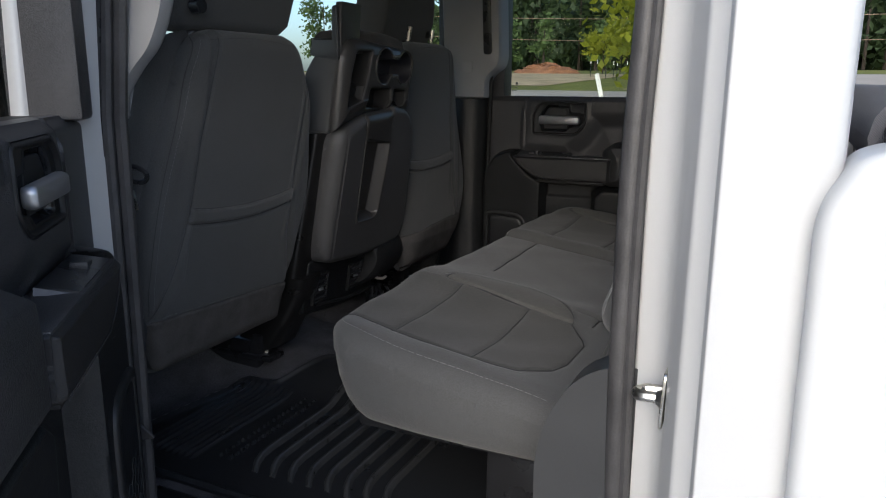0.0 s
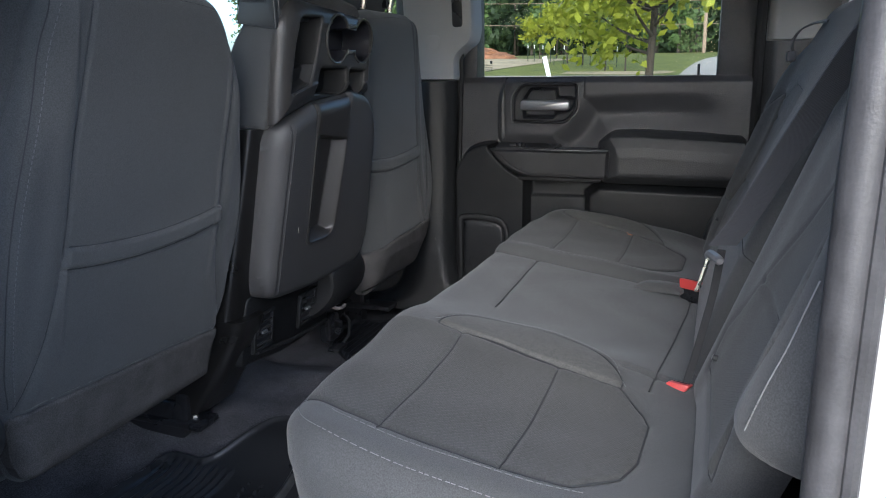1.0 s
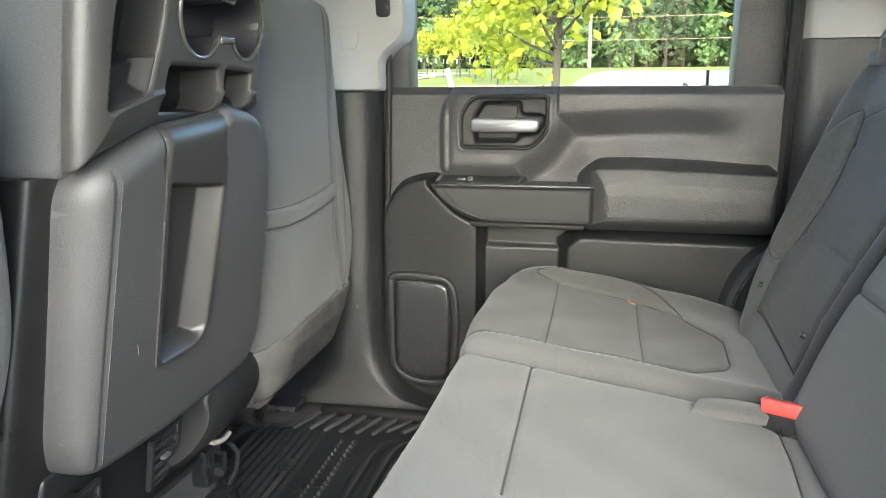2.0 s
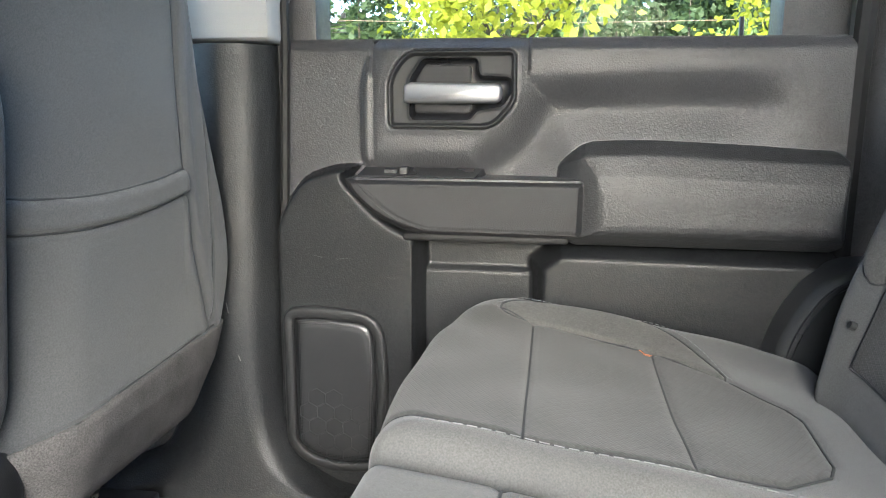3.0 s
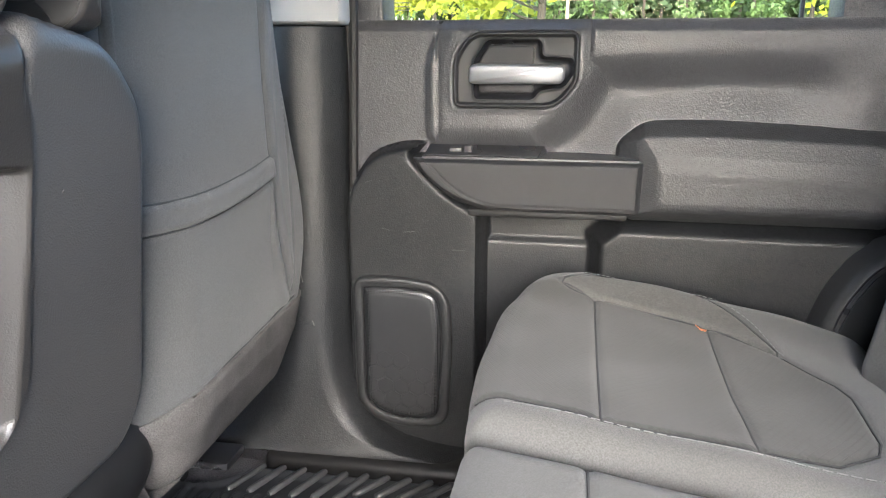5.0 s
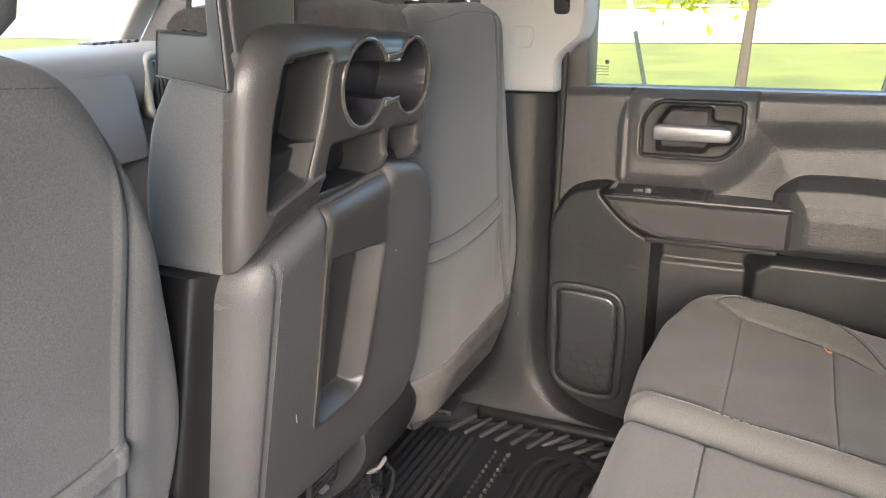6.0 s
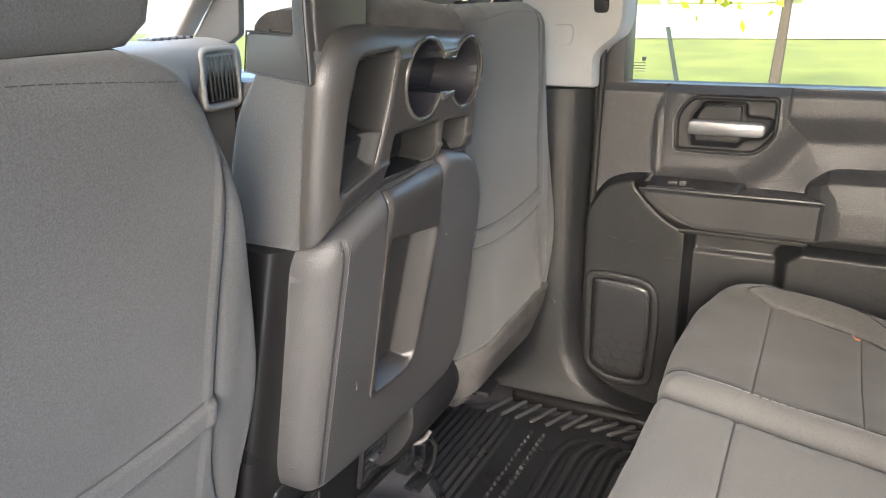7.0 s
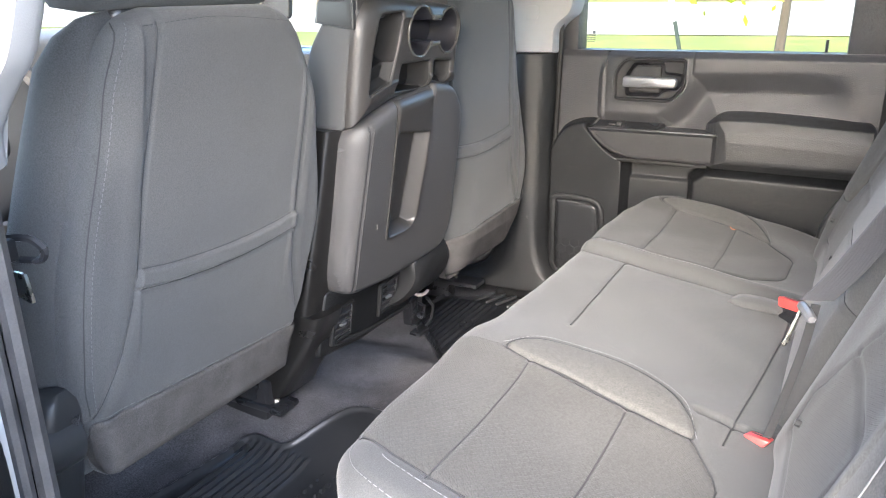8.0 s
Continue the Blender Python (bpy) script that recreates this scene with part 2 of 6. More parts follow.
LEAF = leaf_mat("spring_leaf", (0.215, 0.230, 0.016))
LEAF_DARK = leaf_mat("pine_and_oak_leaf", (0.045, 0.070, 0.028))
LEAF_MID = leaf_mat("mid_green_leaf", (0.085, 0.13, 0.04))

MOUND = mat("brown_earth_heap", (0.22, 0.11, 0.06), 0.95, grain=0.8, grain_scale=8, stain=0.4, stain_scale=1.2, spec=0.1)
WOOD_MASS = mat("dense_wood_foliage", (0.018, 0.030, 0.012), 0.9, grain=1.0, grain_scale=0.9, stain=0.6, stain_scale=0.25, second=(0.060, 0.084, 0.026), spec=0.1, speck=0.5)


# ---- building helpers ----
def thing(name, at, label, category, group="", kind=""):
    ob = new(name)
    ob.location = at
    ob.empty_display_size = 0.05
    bpy.context.view_layer.update()
    return tagged(ob, label, category, group, kind)


def mesh_of(name, verts, faces, material, smooth=40):
    me = bpy.data.meshes.new(name)
    me.from_pydata([tuple(map(float, v)) for v in verts], [], faces)
    me.materials.append(material)
    if smooth:
        me.polygons.foreach_set("use_smooth", [True] * len(me.polygons))
        me.set_sharp_from_angle(angle=radians(smooth))
    me.update()
    return me


def part(name, data, material, parent=None, label="", smooth=40):
    """data: (verts, faces) or a bmesh, in world coordinates. One mesh object, under parent if given."""
    if isinstance(data, bmesh.types.BMesh):
        me = bpy.data.meshes.new(name)
        bmesh.ops.recalc_face_normals(data, faces=data.faces)
        data.to_mesh(me)
        data.free()
        me.materials.append(material)
        if smooth:
            me.polygons.foreach_set("use_smooth", [True] * len(me.polygons))
            me.set_sharp_from_angle(angle=radians(smooth))
    else:
        me = mesh_of(name, data[0], data[1], material, smooth)
    ob = new(name, me)
    if parent is not None:
        ob.parent = parent
        ob.matrix_parent_inverse = parent.matrix_world.inverted()
    if label:
        tagged(ob, label)
    return ob


def structure(name, data, material, label, smooth=40):
    return tagged(part(name, data, material, None, "", smooth), label, name.split("_")[0], kind="structure")


def joined(*datas):
    verts, faces = [], []
    for v, f in datas:
        o = len(verts)
        verts += list(v)
        faces += [tuple(i + o for i in q) for q in f]
    return verts, faces


def moved(data, fn):
    return [fn(*v) for v in data[0]], data[1]


def rbox(x0, y0, z0, x1, y1, z1, r=0.008, seg=2):
    """A box with rounded edges."""
    bm = bmesh.new()
    bmesh.ops.create_cube(bm, size=1.0)
    for v in bm.verts:
        v.co = Vector((x0 + (v.co.x + 0.5) * (x1 - x0), y0 + (v.co.y + 0.5) * (y1 - y0), z0 + (v.co.z + 0.5) * (z1 - z0)))
    if r:
        bmesh.ops.bevel(bm, geom=bm.edges[:], offset=min(r, 0.49 * min(x1 - x0, y1 - y0, z1 - z0)), segments=seg, profile=0.5, affect="EDGES")
    bm.verts.ensure_lookup_table()
    out = [tuple(v.co) for v in bm.verts], [tuple(v.index for v in f.verts) for f in bm.faces]
    bm.free()
    return out


def tube(points, r, sides=8, ends=True):
    """A round bar along a polyline; r is one radius or one for each point."""
    pts = [Vector(p) for p in points]
    rs = r if isinstance(r, (list, tuple)) else [r] * len(pts)
    verts, faces = [], []
    up = None
    for i, p in enumerate(pts):
        d = (pts[min(i + 1, len(pts) - 1)] - pts[max(i - 1, 0)]).normalized()
        if up is None:
            up = d.orthogonal().normalized()
        up = (up - d * up.dot(d)).normalized()
        side = d.cross(up)
        for k in range(sides):
            a = 2 * math.pi * k / sides
            verts.append(p + (up * math.cos(a) + side * math.sin(a)) * rs[i])
    for i in range(len(pts) - 1):
        for k in range(sides):
            a, b = i * sides + k, i * sides + (k + 1) % sides
            faces.append((a, b, b + sides, a + sides))
    if ends:
        faces += [tuple(range(sides))[::-1], tuple(range((len(pts) - 1) * sides, len(pts) * sides))]
    return verts, faces


def smooth_line(points, n=8, closed=False):
    """A Catmull-Rom line through points (tuples of any length)."""
    p = [np.array(q, float) for q in points]
    out = []
    m = len(p)
    for i in range(m if closed else m - 1):
        a, b, c, d = (p[(i - 1) % m], p[i], p[(i + 1) % m], p[(i + 2) % m]) if closed else (p[max(i - 1, 0)], p[i], p[i + 1], p[min(i + 2, m - 1)])
        for k in range(n):
            t = k / n
            out.append(0.5 * (2 * b + (c - a) * t + (2 * a - 5 * b + 4 * c - d) * t * t + (3 * b - a - 3 * c + d) * t ** 3))
    if not closed:
        out.append(p[-1])
    return [tuple(q) for q in out]


def round_poly(points, r, n=5):
    """Corners of a closed 2D polygon, rounded; r is one radius or one for each corner."""
    out = []
    m = len(points)
    for i in range(m):
        a, b, c = (Vector(points[(i + k) % m]) for k in (-1, 0, 1))
        ri = r[i] if isinstance(r, (list, tuple)) else r
        u, w = (a - b), (c - b)
        k = min(ri, 0.45 * u.length, 0.45 * w.length)
        s, e = b + u.normalized() * k, b + w.normalized() * k
        for j in range(n + 1):
            t = j / n
            out.append(tuple(s * (1 - t) ** 2 + b * 2 * t * (1 - t) + e * t * t))
    return out


def inset(points, d):
    m = len(points)
    area = sum(points[i][0] * points[(i + 1) % m][1] - points[(i + 1) % m][0] * points[i][1] for i in range(m))
    sg = 1 if area > 0 else -1
    out = []
    for i in range(m):
        a, c = Vector(points[i - 1]), Vector(points[(i + 1) % m])
        t = (c - a)
        if t.length < 1e-9:
            out.append(points[i])
            continue
        t.normalize()
        out.append((points[i][0] - t.y * sg * d, points[i][1] + t.x * sg * d))
    return out


def slab(outline, profile, place, back=True):
    """Rings of an outline, each inset and raised as profile says, put into space by place(u, v, h)."""
    verts, faces = [], []
    m = len(outline)
    for d, h in profile:
        verts += [place(u, v, h) for u, v in inset(outline, d)]
    for i in range(len(profile) - 1):
        for k in range(m):
            a, b = i * m + k, i * m + (k + 1) % m
            faces.append((a, b, b + m, a + m))
    faces.append(tuple(range((len(profile) - 1) * m, len(profile) * m)))
    if back:
        faces.append(tuple(range(m))[::-1])
    return verts, faces


def edge(depth, r, n=4):
    """A profile: straight up to depth - r, then a round edge."""
    return [(0, 0)] + [(r * (1 - math.cos(a)), depth - r + r * math.sin(a)) for a in [math.pi / 2 * k / n for k in range(n + 1)]]


def loft(rings, caps=True):
    m = len(rings[0])
    verts = [v for ring in rings for v in ring]
    faces = [(i * m + k, i * m + (k + 1) % m, (i + 1) * m + (k + 1) % m, (i + 1) * m + k) for i in range(len(rings) - 1) for k in range(m)]
    if caps:
        faces += [tuple(range(m))[::-1], tuple(range((len(rings) - 1) * m, len(rings) * m))]
    return verts, faces


def step(a, b, x):
    t = np.clip((x - a) / (b - a), 0, 1)
    return t * t * (3 - 2 * t)


def d_poly(U, V, pts):
    """Signed distance to a closed polygon, negative inside."""
    best = np.full(U.shape, 1e9)
    inside = np.zeros(U.shape, bool)
    m = len(pts)
    for i in range(m):
        (ax, ay), (bx, by) = pts[i], pts[(i + 1) % m]
        ex, ey = bx - ax, by - ay
        t = np.clip(((U - ax) * ex + (V - ay) * ey) / (ex * ex + ey * ey + 1e-12), 0, 1)
        best = np.minimum(best, (U - ax - ex * t) ** 2 + (V - ay - ey * t) ** 2)
        with np.errstate(divide="ignore", invalid="ignore"):
            cross = ((ay > V) != (by > V)) & (U < (bx - ax) * (V - ay) / (by - ay + 1e-15) + ax)
        inside ^= cross
    return np.where(inside, -1, 1) * np.sqrt(best)


def d_rect(U, V, u0, v0, u1, v1, r):
    qx, qy = np.abs(U - (u0 + u1) / 2) - (u1 - u0) / 2 + r, np.abs(V - (v0 + v1) / 2) - (v1 - v0) / 2 + r
    return np.hypot(np.maximum(qx, 0), np.maximum(qy, 0)) + np.minimum(np.maximum(qx, qy), 0) - r


def relief(box, cell, outline, height, place, depth, tuck=0.0):
    """A height field over an outline (a signed distance), put into space by place(u, v, h), with a skirt down to -depth, drawn in by tuck."""
    u0, v0, u1, v1 = box
    U, V = np.meshgrid(np.arange(u0, u1 + cell, cell), np.arange(v0, v1 + cell, cell), indexing="ij")
    D = outline(U, V)
    gu, gv = np.gradient(D, cell)
    near = (D > 0) & (D < 1.45 * cell)
    U, V = np.where(near, U - gu * D, U), np.where(near, V - gv * D, V)
    keep = D < 1.45 * cell
    H = height(U, V)
    nu, nv = U.shape
    idx = -np.ones((nu, nv), int)
    full = keep[:-1, :-1] & keep[1:, :-1] & keep[1:, 1:] & keep[:-1, 1:]
    used = np.zeros((nu, nv), bool)
    used[:-1, :-1] |= full
    used[1:, :-1] |= full
    used[1:, 1:] |= full
    used[:-1, 1:] |= full
    idx[used] = np.arange(used.sum())
    pts = np.stack(place(U[used], V[used], H[used]), 1)
    a, b, c, d = idx[:-1, :-1][full], idx[1:, :-1][full], idx[1:, 1:][full], idx[:-1, 1:][full]
    faces = np.stack([a, b, c, d], 1)
    e = np.concatenate([faces[:, [0, 1]], faces[:, [1, 2]], faces[:, [2, 3]], faces[:, [3, 0]]])
    key = np.sort(e, 1)
    _, first, count = np.unique(key, axis=0, return_index=True, return_counts=True)
    rim = e[first[count == 1]]
    ring = np.unique(rim)
    low = np.stack(place((U - tuck * gu)[used][ring], (V - tuck * gv)[used][ring], np.full(len(ring), -float(depth))), 1)
    at = {int(r): len(pts) + i for i, r in enumerate(ring)}
    faces = [tuple(map(int, f)) for f in faces] + [(int(q), int(p), at[int(p)], at[int(q)]) for p, q in rim]
    return np.concatenate([pts, low]), faces


def stitches(points, parent, length=0.005, gap=0.0035, r=0.0005, material=STITCH, name="stitching"):
    """A dashed row of short threads along a line."""
    pts = [Vector(p) for p in points]
    out, run, on = [], 0.0, None
    for a, b in zip(pts, pts[1:]):
        d = (b - a).length
        k = 0.0
        while k < d:
            p = a.lerp(b, k / d)
            q = a.lerp(b, min(1, (k + length) / d))
            if (q - p).length > 0.001:
                out.append(tube([p, q], r, 4))
            k += length + gap
    return part(name, joined(*out), material, parent, "pale dashed seat stitching")


def ribbon_mesh(points, width, across, thick):
    """A flat band along points; across: the direction of its width."""
    w = Vector(across).normalized() * width / 2
    rings = []
    pts = [Vector(p) for p in points]
    for i, p in enumerate(pts):
        d = (pts[min(i + 1, len(pts) - 1)] - pts[max(i - 1, 0)]).normalized()
        n = d.cross(w).normalized() * thick / 2
        rings.append([p - w + n, p + w + n, p + w - n, p - w - n])
    return loft(rings)


def ribbon(points, width, across, thick, material, parent, name, label=""):
    return part(name, ribbon_mesh(points, width, across, thick), material, parent, label)


# ---- cab shell ----
FLOOR = 0.775
structure("floor", rbox(-2.3, -0.93, 0.66, 0.22, 0.93, FLOOR - 0.012, 0.01), CARPET, "dark carpeted cab floor pan of the truck")
structure("ceiling", rbox(-1.55, -0.86, 1.93, 0.24, 0.86, 2.0, 0.03), HEADLINER, "light grey cloth headliner over the cab")
structure("roof", rbox(-1.62, -0.90, 2.0, 0.30, 0.90, 2.04, 0.03), PAINT, "white painted steel cab roof")
structure("wall_rear", joined(rbox(0.165, -0.92, 0.66, 0.199, 0.92, 1.52, 0.006), rbox(0.165, -0.92, 1.88, 0.199, 0.92, 1.95, 0.006), rbox(0.165, -0.92, 1.52, 0.199, -0.66, 1.88, 0.006), rbox(0.165, 0.66, 1.52, 0.199, 0.92, 1.88, 0.006)), HEADLINER, "grey lined back wall of the cab with window opening")
structure("window_rear", rbox(0.18, -0.66, 1.52, 0.185, 0.66, 1.88, 0), TINT_REAR, "tinted rear cab window glass").visible_shadow = False
structure("wall_front", rbox(-2.34, -0.93, 0.66, -2.28, 0.93, 1.42, 0.01), PLASTIC_DARK, "black firewall behind the dashboard")


def pillar(name, foot, head, w, d, material, label, r=0.02):
    """A leaning post of rounded section."""
    rings = []
    for p in (foot, head):
        o = round_poly([(-w / 2, -d / 2), (w / 2, -d / 2), (w / 2, d / 2), (-w / 2, d / 2)], r, 3)
        rings.append([(p[0] + u, p[1] + v, p[2]) for u, v in o])
    return structure(name, loft(rings), material, label)


for side, word in ((1, "passenger"), (-1, "driver")):
    # windscreen posts and front doors
    pillar("pillar_front", (-2.06, side * 0.80, 1.46), (-1.50, side * 0.70, 1.96), 0.10, 0.08, GREY_TRIM, "slanted windscreen post trim on the " + word + " side")
    structure("wall_front_door", joined(rbox(-2.05, side * 0.86 - 0.07, 0.62, -0.93, side * 0.86 + 0.09, 1.455, 0.03), rbox(-0.99, side * 0.835 - 0.03, 1.45, -0.93, side * 0.835 + 0.03, 1.95, 0.01)), PLASTIC, "black trimmed closed front door on the " + word + " side")
    structure("window_front_door", rbox(-1.95, side * 0.85 - 0.002, 1.45, -0.95, side * 0.85 + 0.002, 1.94, 0), GLASS, "clear front door glass on the " + word + " side").visible_shadow = False
    structure("wall_door_skin_front", rbox(-2.4, side * 0.965 - 0.015, 0.60, -0.935, side * 0.965 + 0.015, 1.46, 0.012), PAINT, "white painted front door skin on the " + word + " side")
structure("window_windscreen", loft([[(-2.16, -0.78, 1.45), (-2.16, 0.78, 1.45), (-1.53, 0.70, 1.96), (-1.53, -0.70, 1.96)], [(-2.164, -0.78, 1.455), (-2.164, 0.78, 1.455), (-1.534, 0.70, 1.965), (-1.534, -0.70, 1.965)]]), GLASS, "raked windscreen glass", smooth=0).visible_shadow = False
structure("bonnet", rbox(-3.6, -0.92, 1.20, -2.2, 0.92, 1.42, 0.08, 4), PAINT, "white painted bonnet ahead of the windscreen")

structure("trim_mirror_corner", slab(round_poly([(-1.868, 1.560), (-1.785, 1.655), (-1.690, 1.760), (-1.712, 1.565), (-1.765, 1.535)], 0.008, 3), edge(0.02, 0.004), lambda u, v, h: (u, 0.80 - h, v)), PLASTIC_SOFT, "black triangular mirror corner trim")
# passenger side pillars
RB = thing("pillar_trim", (-0.83, 0.76, FLOOR), "black lower and light grey upper pillar trim beside the door", "pillar trim", kind="structure")
o = round_poly([(-0.95, 0.90), (-0.95, 0.77), (-0.885, 0.735), (-0.865, 0.722), (-0.82, 0.735), (-0.792, 0.765), (-0.792, 0.90)], 0.02, 5)
FOOT = ((1.468, -0.950, -0.792, 0.728), (1.38, -0.951, -0.792, 0.727), (1.26, -0.953, -0.794, 0.725), (1.15, -0.955, -0.795, 0.723), (1.06, -0.957, -0.796, 0.720), (1.00, -0.960, -0.795, 0.717), (0.95, -0.963, -0.792, 0.713), (0.91, -0.968, -0.786, 0.709), (0.88, -0.976, -0.776, 0.705), (0.855, -0.990, -0.762, 0.700), (0.835, -1.012, -0.738, 0.695), (0.818, -1.050, -0.703, 0.690), (0.808, -1.100, -0.655, 0.686), (0.802, -1.150, -0.600, 0.683))
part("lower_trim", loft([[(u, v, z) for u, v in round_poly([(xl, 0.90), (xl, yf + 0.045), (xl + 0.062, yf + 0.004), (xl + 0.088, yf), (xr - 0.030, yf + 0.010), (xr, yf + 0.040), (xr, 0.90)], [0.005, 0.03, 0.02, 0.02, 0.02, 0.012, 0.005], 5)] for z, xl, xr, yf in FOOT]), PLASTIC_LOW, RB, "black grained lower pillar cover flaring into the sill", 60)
part("scuff", tube([(-0.86, 0.7195, 1.10), (-0.857, 0.7190, 1.085)], 0.0007, 4), SCUFF, RB)
part("scuff", tube([(-0.845, 0.7205, 1.02), (-0.842, 0.7200, 1.012)], 0.0007, 4), SCUFF, RB)
UPPER = round_poly([(-0.93, 1.470), (-0.781, 1.470), (-0.781, 1.528), (-0.768, 1.546), (-0.735, 1.570), (-0.725, 1.60), (-0.725, 1.95), (-0.93, 1.95)], [0.008, 0.010, 0.02, 0.03, 0.03, 0.03, 0.01, 0.01], 5)
part("upper_trim", slab(UPPER, [(0, -0.06), (0, 0.0), (0.0012, 0.009), (0.0030, 0.016), (0.0055, 0.020)], lambda u, v, h: (u, 0.752 - h - 0.10 * max(0, v - 1.50), v)), GREY_TRIM, RB, "light grey upper pillar cover with moulded grab handle")
# No opening is cut: a raised black plate stands for the slot's shade.
part("handle_slot_shade", slab(round_poly([(-0.784, 1.612), (-0.784, 1.90), (-0.755, 1.90), (-0.755, 1.612)], 0.01, 4), [(0, 0.0), (0, 0.0215), (0.003, 0.0220)], lambda u, v, h: (u, 0.752 - h - 0.10 * max(0, v - 1.50), v), False), PLASTIC_DARK, RB, "dark plate drawn for the shaded slot behind the grab handle")
part("screw_cap", slab(round_poly([(-0.861, 1.553), (-0.828, 1.553), (-0.822, 1.575), (-0.825, 1.592), (-0.861, 1.592)], 0.008, 3), edge(0.0025, 0.0015), lambda u, v, h: (u, 0.7325 - h - 0.10 * max(0, v - 1.50), v)), GREY_TRIM, RB)
part("door_seal", tube([(-0.789, 0.775, FLOOR), (-0.786, 0.772, 1.2), (-0.778, 0.775, 1.47), (-0.765, 0.755, 1.9)], 0.007, 8), WELL, RB, "black rubber door seal")
part("edge_seal", tube([(-0.797, 0.797, FLOOR), (-0.796, 0.795, 1.2), (-0.794, 0.795, 1.485)], 0.011, 8), WELL, RB, "black rubber edge seal")
structure("pillar_body_middle", rbox(-0.93, 0.80, 0.62, -0.80, 0.95, 1.95, 0.02), PAINT, "white painted middle body post on the passenger side")

RC = thing("pillar_trim_rear", (0.06, 0.78, FLOOR), "black lower and light grey upper rear corner trim", "pillar trim", kind="structure")
part("lower_trim", loft([[(u, v + 0.02 * k, FLOOR + k * (1.56 - FLOOR)) for u, v in round_poly([(0.008, 0.93), (0.008, 0.79), (0.03, 0.765), (0.205, 0.75), (0.205, 0.93)], 0.012, 3)] for k in (0, 0.5, 1)]), PLASTIC, RC, "black rear corner trim")
part("upper_trim", loft([[(u, v + 0.02 - 0.06 * k, 1.562 + k * 0.38) for u, v in round_poly([(0.012, 0.93), (0.012, 0.79), (0.03, 0.765), (0.205, 0.75), (0.205, 0.93)], 0.012, 3)] for k in (0, 1)]), GREY_TRIM, RC, "light grey upper corner trim")
part("door_seal", tube([(-0.003, 0.790, FLOOR), (-0.002, 0.790, 1.47), (-0.006, 0.76, 1.9)], 0.013, 8), WELL, RC, "black rubber door seal")
structure("wall_body_rear", joined(rbox(0.0, 0.93, 0.60, 0.199, 0.98, 1.95, 0.02), rbox(-0.006, 0.81, 0.60, 0.05, 0.95, 1.95, 0.004)), PAINT, "white painted rear cab corner on the passenger side")


# ---- doors ----
def keep_place(x, y, z):
    return x, y, z


ANGLE = radians(-52)


def open_place(x, y, z):
    """The driver's side: mirrored, then swung open about its front edge."""
    y = 0.02 - y
    dx, dy = x + 0.684, y + 0.70
    c, s = math.cos(ANGLE), math.sin(ANGLE)
    return -0.670 + c * dx - s * dy, -0.890 + s * dx + c * dy, z


SPEAKER = round_poly([(-0.80, 0.79), (-0.80, 1.22), (-0.758, 1.285), (-0.705, 1.302), (-0.667, 1.302), (-0.684, 1.283), (-0.63, 1.228), (-0.579, 1.203), (-0.577, 0.79)], [0.01, 0.03, 0.03, 0.02, 0.003, 0.003, 0.03, 0.006, 0.01], 4)
POD = round_poly([(-0.667, 1.30), (-0.667, 1.425), (-0.637, 1.49), (-0.43, 1.49), (-0.415, 1.40), (-0.455, 1.335), (-0.50, 1.31), (-0.50, 1.30)], 0.02, 4)

BEZEL = round_poly([(-0.628, 1.354), (-0.629, 1.425), (-0.602, 1.460), (-0.449, 1.460), (-0.447, 1.390), (-0.479, 1.354)], [0.010, 0.018, 0.018, 0.012, 0.018, 0.018], 6)

CUPHOLE = round_poly([(-0.598, 1.365), (-0.600, 1.420), (-0.580, 1.450), (-0.502, 1.450), (-0.500, 1.426), (-0.456, 1.424), (-0.453, 1.405), (-0.466, 1.384), (-0.503, 1.378), (-0.512, 1.365)], 0.007, 4)


def door_height(X, Z):
    h = np.full(X.shape, 0.026)
    lip = np.where(X > -0.43, 1.408 + 0.006 * step(-0.40, -0.2, X) - Z, 1.0)
    band = np.minimum(d_poly(X, Z, POD), lip)
    under = step(-0.026, 0.036, band)
    hollow = 0.024 * under * (1 - 0.62 * step(0.02, 0.095, band)) * step(-0.05, -0.17, X)
    h = h - np.where(X < -0.655, 0.008 * step(-0.004, 0.006, band), hollow)
    h = h - 0.012 * step(1.460, 1.478, Z)
    h = h + 0.0015 * np.exp(-((d_poly(X, Z, BEZEL) - 0.004) / 0.004) ** 2)
    h = h - 0.009 * step(0.001, -0.002, d_poly(X, Z, BEZEL)) - 0.020 * step(0.003, -0.003, d_poly(X, Z, CUPHOLE))
    low = step(1.222, 1.205, Z)
    h = h * (1 - low) + low * (-0.012 + 0.022 * step(1.168, 1.142, Z))
    h = np.maximum(h, 0.056 * step(0.006, -0.012, d_poly(X, Z, SPEAKER)) + 0.002 * np.sin(X * 9))
    pocket = d_poly(X, Z, [(-0.425, 0.70), (-0.425, 1.168), (-0.385, 1.200), (0.05, 1.196), (0.05, 0.70)])
    h = np.maximum(h, 0.052 * step(0.004, -0.026, pocket) - 0.01 * step(1.19, 0.9, Z) * (pocket < 0))
    return h


